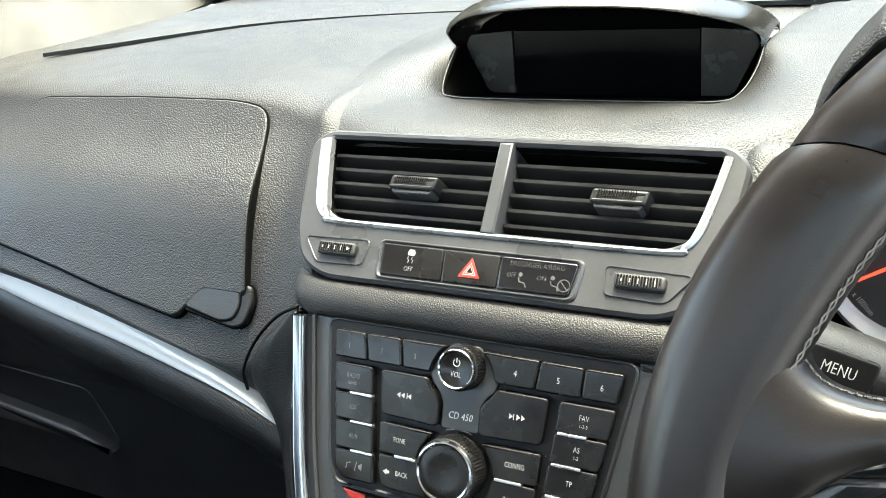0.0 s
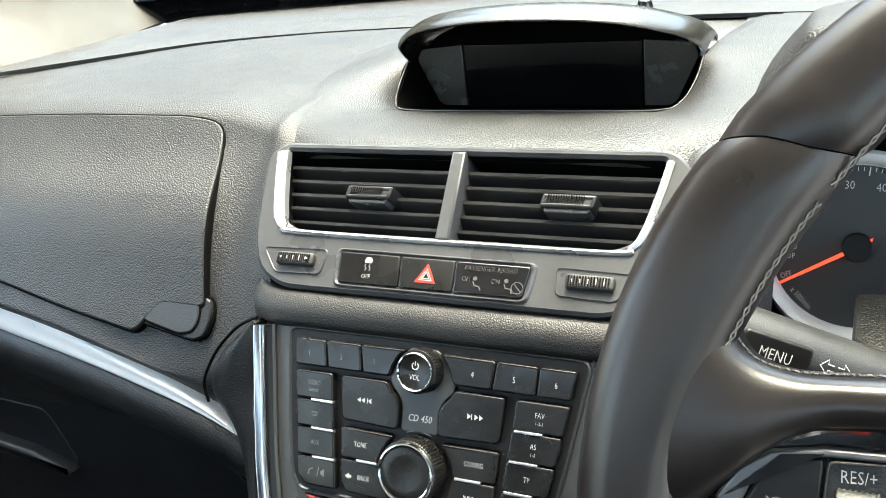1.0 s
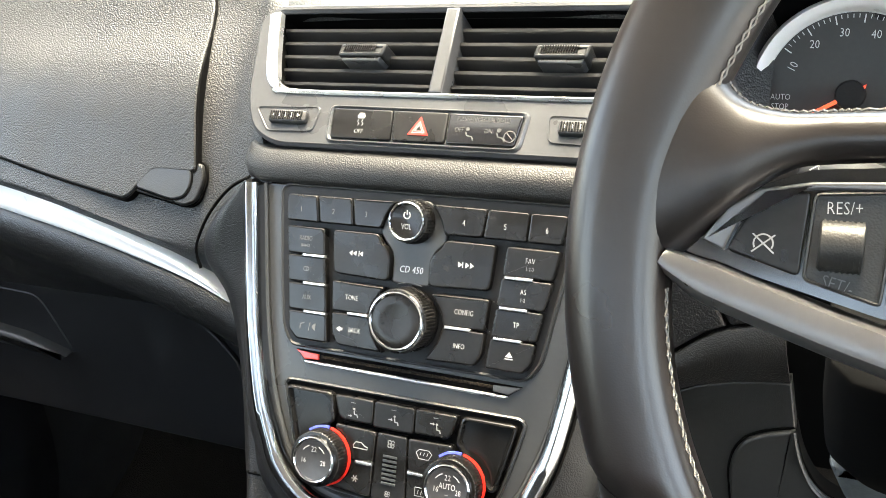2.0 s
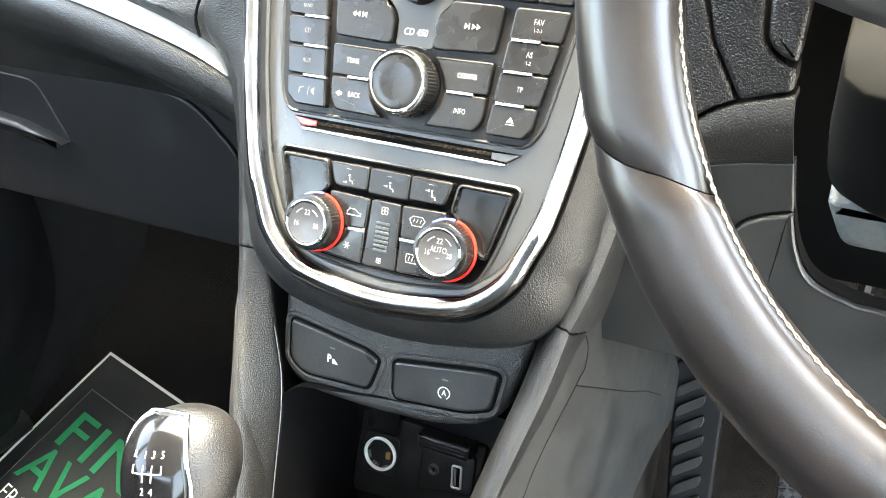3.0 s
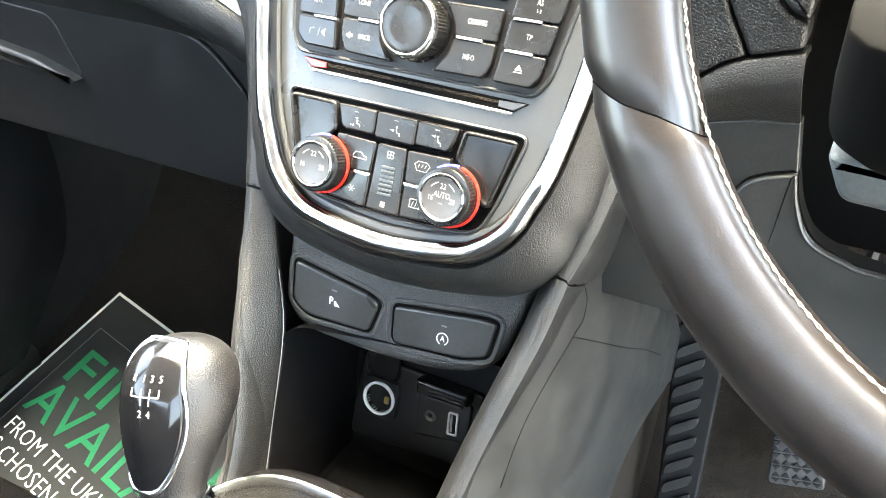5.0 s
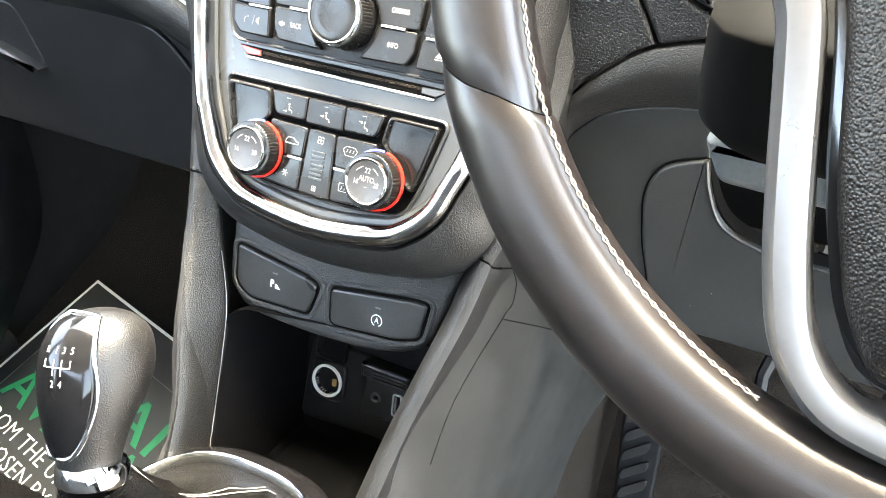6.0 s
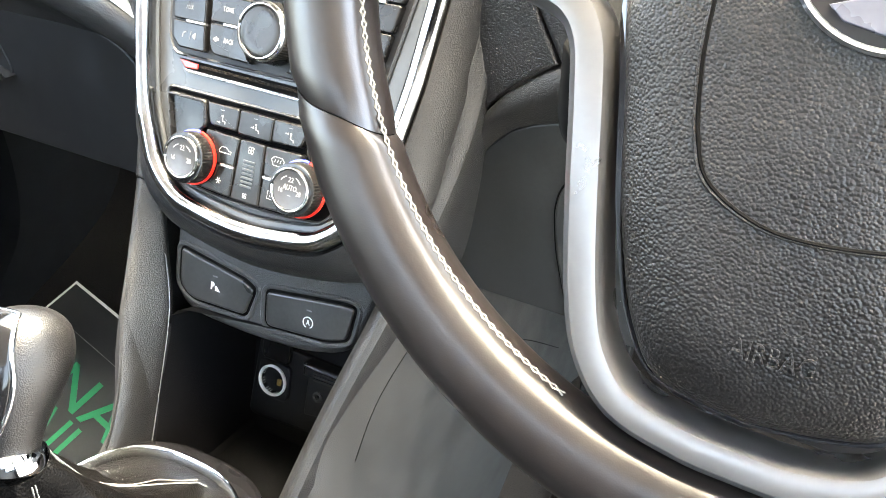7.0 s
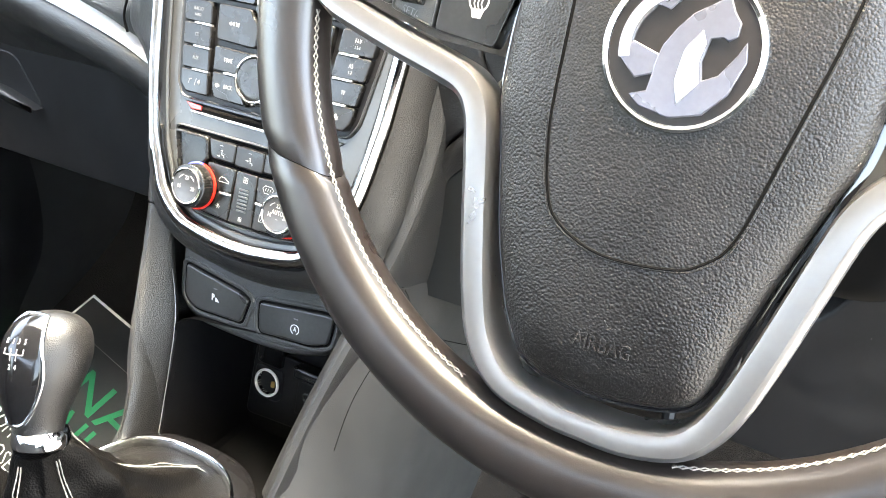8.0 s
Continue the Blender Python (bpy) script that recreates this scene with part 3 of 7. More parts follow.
def pillar():
    ob = thing("pillar_trim", "cream plastic windscreen pillar trim with a round speaker grille", "pillar trim")
    rows = [[(-0.685, 0.09, 0.728), (-0.648, 0.18, 0.744), (-0.614, 0.31, 0.753), (-0.602, 0.44, 0.757), (-0.600, 0.545, 0.766)],
            [(-0.712, 0.06, 0.86), (-0.700, 0.18, 0.85), (-0.687, 0.30, 0.845), (-0.670, 0.40, 0.842), (-0.648, 0.495, 0.822)],
            [(-0.73, -0.05, 1.02), (-0.725, 0.10, 1.00), (-0.715, 0.20, 0.98), (-0.705, 0.27, 0.955), (-0.690, 0.345, 0.925)],
            [(-0.74, -0.20, 1.20), (-0.735, -0.10, 1.195), (-0.73, -0.02, 1.19), (-0.725, 0.0, 1.185), (-0.71, 0.03, 1.18)]]
    part("cover", sheet(rows, 5, 5, -0.006), "cream", ob)
    m = Matrix.Translation((-0.6935, 0.245, 0.835)) @ pose(0, 0, 0, 0, 82, 7)
    part("speaker_rim", lathe([(0.032, -0.004), (0.032, 0.004), (0.029, 0.006), (0.027, 0.004), (0.027, -0.004)], m, 40, False), "cream", ob)
    part("speaker_grille", lathe([(0.0275, -0.002), (0.0275, 0.003), (0.014, 0.0045), (0.0005, 0.005)], m, 40), "cream", ob)
    dots = bmesh.new()
    for i in range(-9, 10):
        for j in range(-9, 10):
            u, v = (i + 0.5 * (j % 2)) * 0.0028, j * 0.0025
            r2 = math.hypot(u, v)
            if r2 < 0.025:
                h = 0.0034 + (0.0275 - r2) * 0.075
                bmesh.ops.create_circle(dots, cap_ends=True, segments=6, radius=0.0009, matrix=Matrix.Translation((u, v, h)))
    ob2 = part("grille_holes", moved(dots, m), "creamdark", ob)
    tagged(ob2, kind="stuff")


pillar()


# ---- display under its hood ----
def display():
    ob = thing("display", "switched-off dashboard display under a curved dark hood", "display")
    D = plane(0, 0.284, 0.738, -0.02)
    part("screen", slab(rounded([(-0.0725, -0.0225), (0.0725, -0.0225), (0.0725, 0.028), (-0.0725, 0.028)], 0.001), -0.004, 0.001, 0.0005, D), "screen", ob, "black glossy screen, switched off")
    for s in (1, -1):
        pts = [(s * 0.0735, -0.0215), (s * 0.093, -0.0215), (s * 0.098, -0.0185), (s * 0.1145, 0.017), (s * 0.1100, 0.026), (s * 0.0735, 0.0285)]
        part("side_panel", slab(rounded(pts, [0, 0.004, 0.005, 0.003, 0.003, 0], 3), -0.004, 0.002, 0.0008, D), "screenside", ob, "grey side panel of the screen")
    # tray: opening edge out front, sloping back to the screen
    edge = [(0.1185, 0.272, 0.755), (0.1165, 0.250, 0.7425), (0.1105, 0.228, 0.7325), (0.098, 0.216, 0.7292), (0.05, 0.211, 0.7295), (0, 0.210, 0.7298)]
    edge = [(-x, y, z) for x, y, z in edge[:-1]] + edge[::-1]
    back = [(0.119, 0.282, 0.757), (0.1165, 0.280, 0.750), (0.104, 0.277, 0.7215), (0.095, 0.2765, 0.7145), (0.05, 0.2765, 0.714), (0, 0.2765, 0.714)]
    back = [(-x, y, z) for x, y, z in back[:-1]] + back[::-1]
    rows = [[Vector(a) + Vector((0, 0.001, -0.006)), Vector(a), Vector(a).lerp(Vector(b), 0.5) + Vector((0, 0, -0.003)), Vector(b), Vector(b) + Vector((0, 0.01, 0.0))] for a, b in zip(edge, back)]
    # tray and back plate hold the shade under the hood as near-black colour
    part("tray", sheet(rows, 4, 4, -0.002), "shadeblack", ob, "tray before the screen with the hood's shade painted in")
    part("back_plate", slab(rounded([(-0.112, -0.03), (0.112, -0.03), (0.113, 0.016), (0.100, 0.034), (0.064, 0.049), (-0.064, 0.049), (-0.100, 0.034), (-0.113, 0.016)], 0.006), -0.012, -0.0045, 0, D), "shadeblack", ob)
    part("edge_line", tube(smooth_path([(p[0], p[1] - 0.0005, p[2] + 0.0006) for p in edge], 5), 0.0005, 6), "greyprint", ob, "fine bright edge of the opening")
    # hood
    rows = []
    for x, y0, z0 in ((-0.1195, 0.276, 0.7555), (-0.1165, 0.260, 0.7640), (-0.104, 0.234, 0.7765), (-0.064, 0.204, 0.7905), (0, 0.193, 0.7955), (0.064, 0.204, 0.7905), (0.104, 0.234, 0.7765), (0.1165, 0.260, 0.7640), (0.1195, 0.276, 0.7555)):
        low = 0.7955 - z0
        rows.append([(x * 0.98, 0.305, z0 - 0.004), (x * 0.99, y0 + 0.02, z0 - 0.001), (x, y0 + 0.001, z0), (x * 1.003, y0 - 0.0008, z0 + 0.0025), (x * 1.01, y0 + 0.010, z0 + 0.0060), (x * 1.02, y0 + 0.040, z0 + 0.0075), (x * 1.02, 0.330 - 0.3 * low, 0.7540 + (z0 - 0.7555) * 0.75), (x * 1.02, 0.40 - 1.2 * low, 0.748)])
    part("hood", sheet(rows, 5, 5), "hood", ob, "smooth dark olive-grey hood")
    # grained mound that carries the hood: from the opening's edge out to the vents and the dashboard's top
    side = [[(0.1245, 0.44, 0.750), (0.145, 0.45, 0.758), (0.18, 0.45, 0.7585), (0.23, 0.45, 0.757), (0.25, 0.45, 0.745)],
            [(0.1225, 0.33, 0.757), (0.140, 0.335, 0.759), (0.17, 0.34, 0.757), (0.22, 0.34, 0.752), (0.245, 0.34, 0.740)],
            [(0.1195, 0.273, 0.7560), (0.135, 0.273, 0.7575), (0.165, 0.270, 0.7550), (0.21, 0.262, 0.749), (0.235, 0.255, 0.738)],
            [(0.1175, 0.250, 0.7430), (0.130, 0.240, 0.7500), (0.155, 0.220, 0.7510), (0.19, 0.20, 0.7470), (0.215, 0.185, 0.735)],
            [(0.1110, 0.2275, 0.7325), (0.121, 0.212, 0.7395), (0.140, 0.180, 0.7440), (0.165, 0.150, 0.7420), (0.185, 0.128, 0.728)],
            [(0.098, 0.2150, 0.7288), (0.108, 0.196, 0.7340), (0.124, 0.158, 0.7395), (0.136, 0.130, 0.7365), (0.142, 0.113, 0.724)],
            [(0.078, 0.2125, 0.7288), (0.083, 0.195, 0.7330), (0.092, 0.155, 0.7378), (0.102, 0.119, 0.7355), (0.108, 0.0995, 0.7270)],
            [(0.05, 0.2112, 0.7290), (0.052, 0.195, 0.7325), (0.055, 0.155, 0.7370), (0.058, 0.118, 0.7352), (0.060, 0.0995, 0.7280)]]
    front = [[(0, 0.2100, 0.7293), (0, 0.195, 0.7325), (0, 0.155, 0.7370), (0, 0.118, 0.7352), (0, 0.0995, 0.7280)]]
    rows = [[(-x, y, z) for x, y, z in r] for r in side] + front + side[::-1]
    part("mound", sheet(rows, 5, 5, 0.003), "dash", ob, "grained mound round the display")
    return ob


display()
s = thing("light_sensor", "small domed sensor on the dashboard top", "sensor")
part("dome", lathe([(0.011, 0), (0.011, 0.003), (0.008, 0.004), (0.0078, 0.008), (0.006, 0.013), (0.002, 0.0155)], pose(0.035, 0.47, 0.758), 20), "gloss", s)


# ---- air vents and switches ----
def vents():
    ob = thing("air_vent", "pair of centre air vents with black slats in a grey frame", "air vent")
    outer = rounded([(-0.105, -0.0015), (0.105, -0.0015), (0.124, 0.008), (0.134, 0.03), (0.1405, 0.088), (0.129, 0.0985), (-0.129, 0.0985), (-0.1405, 0.088), (-0.134, 0.03), (-0.124, 0.008)], [0.02, 0.02, 0.02, 0.03, 0.012, 0.012, 0.012, 0.012, 0.03, 0.02], 5)
    inner = rounded([(-0.1035, 0.0375), (0.1035, 0.0375), (0.1135, 0.0425), (0.1175, 0.05), (0.1262, 0.088), (0.125, 0.0925), (-0.125, 0.0925), (-0.1262, 0.088), (-0.1175, 0.05), (-0.1135, 0.0425)], [0.006, 0.006, 0.004, 0.01, 0.002, 0.002, 0.002, 0.002, 0.01, 0.004], 5)
    part("frame", ring(outer, inner, -0.012, 0.004, VENT, 0.002), "bezel", ob, "grey satin frame with rounded corners")
    # bright band inside the frame: down the sides and along the foot
    path = smooth_path([(-0.1285, 0.091), (-0.1245, 0.070), (-0.119, 0.048), (-0.113, 0.0385), (-0.102, 0.0350), (0, 0.0345), (0.102, 0.0350), (0.113, 0.0385), (0.119, 0.048), (0.1245, 0.070), (0.1285, 0.091)], 6)
    rows = []
    n = len(path)
    for i, p in enumerate(path):
        t = (path[min(i + 1, n - 1)] - path[max(i - 1, 0)]).normalized()
        nn = Vector((-t.y, t.x))
        side = min(1.0, max(0.0, (p.y - 0.034) / 0.012))
        w = 0.0016 + 0.0034 * side * (1 if p.x < 0 else 0.35)
        rows.append([(p.x + nn.x * o * w, p.y + nn.y * o * w, h) for o, h in ((-1, 0.003), (-0.8, 0.0052), (0, 0.0062), (0.8, 0.0052), (1, 0.001))])
    part("bright_band", moved(stacked(rows), VENT), "satin", ob, "bright silver inner band")
    # duct walls and back are near-black in colour, for the shade deep inside
    part("duct", ring(ccw(inset(ccw(inner), -0.001)), ccw(inset(ccw(inner), 0.0005)), -0.05, 0.001, VENT), "shadeblack", ob)
    part("duct_back", slab(inset(ccw(inner), -0.001), -0.052, -0.045, 0, VENT), "shadeblack", ob)
    part("divider", slab([(-0.0046, 0.036), (0.0046, 0.036), (0.0046, 0.0935), (-0.0046, 0.0935)], -0.02, 0.0058, 0.0015, VENT), "bezel", ob, "grey centre bar")
    for k in range(5):
        v = 0.0455 + 0.0096 * k
        w = 0.1135 + (v - 0.0375) * 0.24
        for s in (-1, 1):
            sec = [(0.0004, -0.0016), (0.0016, -0.0022), (0.0150, -0.0040), (0.0150, -0.0028), (0.0060, 0.0003), (0.0014, 0.0008), (0.0002, 0.0003)]
            u0, u1 = s * 0.0052, s * (w - 0.001)
            loops = [[(u, v + dz - dy * 0.35, -0.0035 - dy) for dy, dz in sec] for u in (u0, u1)]
            part("slat", moved(stacked(loops), VENT), "slat", ob)
    for k in range(6):
        for s in (-1, 1):
            u = s * (0.018 + 0.0175 * k)
            # inner blades share the ducts' painted shade
            part("blade", slab([(u - 0.0006, 0.039), (u + 0.0006, 0.039), (u + 0.0006, 0.0915), (u - 0.0006, 0.0915)], -0.042, -0.024, 0, VENT), "shadeblack", ob)
    # direction tabs
    for u0, w in ((-0.0565, 0.0165), (0.073, 0.0165)):
        top = rounded([(u0 - w, 0.060), (u0 + w * 0.92, 0.060), (u0 + w * 1.05, 0.0685), (u0 - w * 0.92, 0.0685)], 0.002, 3)
        tab = part("tab", slab(top, -0.012, 0.006, 0.0016, VENT, 0.0006), "plastic", ob, "grey slat tab with a gripped top")
        for j in range(15):
            part("grip_rib", slab([(u0 - w * 0.75 + 0.0015 * j, 0.0632), (u0 - w * 0.75 + 0.0015 * j + 0.0007, 0.0632), (u0 - w * 0.7 + 0.0015 * j + 0.0007, 0.0676), (u0 - w * 0.7 + 0.0015 * j, 0.0676)], 0.005, 0.0063, 0, VENT), "key", tab)
        part("tab_edge", slab(rounded([(u0 - w * 0.8, 0.0572), (u0 + w * 0.75, 0.0572), (u0 + w * 0.85, 0.0602), (u0 - w * 0.85, 0.0602)], 0.001, 3), -0.008, 0.0045, 0.001, VENT), "bezel", tab)
    return ob


vents()


def thumbwheels():
    for s, label in ((-1, "ribbed vent thumbwheel with white marks and an arrow"), (1, "ribbed vent thumbwheel with white marks")):
        ob = thing("thumbwheel", label, "thumbwheel", "vent thumbwheels")
        u0, v0 = (-0.0965, 0.0165) if s < 0 else (0.0935, 0.0165)
        pts = rounded([(u0 - s * 0.018, v0 - 0.0075), (u0 + s * 0.014, v0 - 0.0085), (u0 + s * 0.026, v0 + 0.0065), (u0 - s * 0.020, v0 + 0.0075)], 0.003, 4)
        part("recess", ring(ccw(inset(ccw(pts), -0.0012)), ccw(pts), 0.0015, 0.0052, VENT, 0.0009), "bezel", ob)
        part("recess_floor", slab(inset(ccw(pts), -0.0006), -0.004, 0.0044, 0, VENT), "bezel", ob)
        w = part("wheel", slab(rounded([(u0 - 0.0138, v0 - 0.0042), (u0 + 0.0138, v0 - 0.0042), (u0 + 0.0138, v0 + 0.0042), (u0 - 0.0138, v0 + 0.0042)], 0.0025, 3), -0.004, 0.0085, 0.0018, VENT), "rubber", ob, "black ribbed wheel")
        for k in range(15):
            part("rib", slab([(u0 - 0.012 + 0.0016 * k, v0 - 0.0028), (u0 - 0.0112 + 0.0016 * k, v0 - 0.0028), (u0 - 0.0112 + 0.0016 * k, v0 + 0.0028), (u0 - 0.012 + 0.0016 * k, v0 + 0.0028)], 0.008, 0.0090, 0, VENT), "key", w)
        for k in range(5 if s > 0 else 4):
            h = 0.0003 * k
            u = u0 - 0.0095 + 0.0045 * k
            part("mark", slab([(u - 0.00025, v0 - 0.0008 - h), (u + 0.00025, v0 - 0.0008 - h), (u + 0.00025, v0 + 0.0008 + h), (u - 0.00025, v0 + 0.0008 + h)], 0.0088, 0.0093, 0, VENT), "white", w)
        if s < 0:
            part("mark", slab([(u0 + 0.0082, v0 - 0.0012), (u0 + 0.0105, v0), (u0 + 0.0082, v0 + 0.0012)], 0.0088, 0.0093, 0, VENT), "white", w)


thumbwheels()


def switches():
    ob = thing("switch_panel", "row of three black dashboard switches with red hazard triangle", "switch panel")
    frame_o = rounded([(-0.067, 0.0015), (0.0595, 0.0015), (0.0625, 0.026), (-0.069, 0.0265)], 0.005, 5)
    frame_i = rounded([(-0.064, 0.0035), (0.0565, 0.0035), (0.0592, 0.0240), (-0.066, 0.0245)], 0.004, 5)
    part("surround", ring(frame_o, frame_i, 0.0, 0.0058, VENT, 0.0012), "bezel", ob)
    part("base", slab(frame_i, -0.006, 0.0030, 0, VENT), "shadeblack", ob)
    cells = [("stability_switch", [(-0.0632, 0.0042), (-0.0222, 0.0042), (-0.0242, 0.0238), (-0.0655, 0.0242)]), ("hazard_switch", [(-0.0214, 0.0042), (0.0130, 0.0042), (0.0122, 0.0236), (-0.0234, 0.0238)]), ("airbag_display", [(0.0138, 0.0042), (0.0558, 0.0042), (0.0586, 0.0234), (0.0130, 0.0236)])]
    made = {}
    for name, pts in cells:
        made[name] = part(name, slab(rounded(pts, 0.0018, 3), -0.004, 0.0058, 0.001, VENT), "gloss" if name == "airbag_display" else "key", ob)
    n = 0.0059
    h = made["hazard_switch"]
    for a, b, mat, what in ((0.0078, 0.0050, "red", "red warning triangle"), (0.0050, 0.0043, "white", "white line in the triangle"), (0.0043, 0.0030, "red", "red warning triangle"), (0.0030, 0.0024, "white", "white line in the triangle")):
        for k in range(3):
            q = [(-0.0046 + r * math.cos(radians(90 + 120 * (k + j))), 0.0122 + r * math.sin(radians(90 + 120 * (k + j)))) for r in (a,) for j in (0, 1)]
            q2 = [(-0.0046 + b * math.cos(radians(90 + 120 * (k + j))), 0.0122 + b * math.sin(radians(90 + 120 * (k + j)))) for j in (1, 0)]
            part("triangle", slab(q + q2, n - 0.0008, n + 0.0003, 0, VENT), mat, h, what)
    t = made["stability_switch"]
    writing("OFF", 0.0042, VENT, -0.0445, 0.0090, n, "softprint", t)
    part("symbol", slab([(-0.0466, 0.0175), (-0.0424, 0.0175), (-0.0418, 0.0192), (-0.0430, 0.0212), (-0.0460, 0.0212), (-0.0472, 0.0192)], n - 0.0005, n + 0.0002, 0, VENT), "softprint", t)
    for du in (-0.0014, 0.0014):
        line_mark([(-0.0445 + du, 0.0168), (-0.0452 + du, 0.0155), (-0.0438 + du, 0.0142), (-0.0446 + du, 0.0128)], 0.0006, n, VENT, "softprint", t)
    a = made["airbag_display"]
    writing("PASSENGER AIRBAG", 0.0044, VENT, 0.0352, 0.0196, n + 0.0001, "dimprint", a, squeeze=0.80)
    writing("OFF", 0.0042, VENT, 0.0212, 0.0128, n + 0.0001, "dimprint", a)
    writing("ON", 0.0042, VENT, 0.0392, 0.0126, n + 0.0001, "dimprint", a)
    for u in (0.0265, 0.0455):
        part("symbol", slab(arc(u, 0.0136, 0.0013, 0, 330, 10), n - 0.0004, n + 0.0002, 0, VENT), "dimprint", a)
        line_mark([(u - 0.001, 0.0118), (u, 0.0095), (u + 0.0032, 0.0088), (u + 0.0042, 0.0065)], 0.0011, n, VENT, "dimprint", a)
    line_mark(arc(0.0525, 0.0100, 0.0034, 0, 350, 20), 0.0008, n, VENT, "dimprint", a)
    line_mark([(0.0502, 0.0124), (0.0548, 0.0077)], 0.0008, n, VENT, "dimprint", a)


switches()
from mathutils.bvhtree import BVHTree


# ---- centre stack ----
HALF_IN = [(0.1065, 0.0445), (0.1005, -0.014), (0.0970, -0.042), (0.0890, -0.083), (0.0800, -0.108), (0.0730, -0.122), (0.0600, -0.134), (0.0440, -0.1405), (0.0, -0.1455)]


def half_to_full(half):
    """The left half reversed, then the right: a U from the top left, round the foot, to the top right."""
    return [(-x, y) for x, y in half] + [(x, y) for x, y in reversed(half[:-1])]


U_PATH = smooth_path(half_to_full(HALF_IN), 5)


def stack():
    ob = thing("centre_stack", "charcoal centre stack panel framed by a chrome U", "centre stack")
    flat = [(p.x, p.y) for p in U_PATH]
    part("faceplate", slab(flat, -0.03, -0.0062, 0.001, STACK), "face", ob, "satin charcoal faceplate")
    # chrome U: narrow dark gap, then a rounded bright bead
    def along(prof):
        """Loops of the profile (offset out of the U, height) along its path; prof takes how level the path runs."""
        n, out = len(U_PATH), []
        for i, p in enumerate(U_PATH):
            t = (U_PATH[min(i + 1, n - 1)] - U_PATH[max(i - 1, 0)]).normalized()
            out.append([STACK @ Vector((p.x + t.y * o, p.y - t.x * o, h)) for o, h in prof(abs(t.x))])
        return out
    def bead(f):
        k = 1 + 0.30 * f
        return [(0.0008 + o * k + 0.0028 * f, h) for o, h in ((0, -0.02), (0.0003, 0.0020), (0.0012, 0.0048), (0.0034, 0.0068), (0.0066, 0.0070), (0.0092, 0.0050), (0.0108, 0.0006), (0.0112, -0.02))]
    part("chrome_surround", stacked(along(bead)), "band", ob, "chrome U-shaped surround")
    part("chrome_bed", stacked(along(lambda f: [(-0.0004, -0.02), (-0.0002, -0.0050), (0.0010, -0.0038), (0.0050, -0.0036), (0.0052, -0.02)])), "face", ob)
    # padded housing round the chrome, rolling back under
    def roll(f):
        c = 0.0119 + 0.0065 * f
        w = 0.0195 + 0.0195 * min(1, f * 1.3) + 0.008 * math.sin(math.pi * f)
        return [(c, -0.014), (c, -0.0015), (c + 0.0016, 0.0002), (c + 0.25 * (w - c), -0.0016), (c + 0.6 * (w - c), -0.008), (c + 0.9 * (w - c), -0.018), (w, -0.028), (w - 0.001, -0.040), (w - 0.012 * f, -0.058), (w - 0.003 - 0.024 * f, -0.085)]
    rows = along(roll)
    bm = bmesh.new()
    grid = [[bm.verts.new(q) for q in r] for r in rows]
    for r0, r1 in zip(grid, grid[1:]):
        for j in range(len(r0) - 1):
            bm.faces.new((r0[j], r1[j], r1[j + 1], r0[j + 1]))
    part("housing", bm, "pad", ob, "black grained housing behind the chrome", 60)
    return ob


stack()


def key(name, pts, parent, m=STACKK, top=0.0029, r=0.002, mat="key", base=-0.003, edge=0.0011, dish=0.0):
    return part(name, slab(rounded(pts, r if isinstance(r, list) else max(r, 0.002), 3), base, top, edge, m, dish), mat, parent)


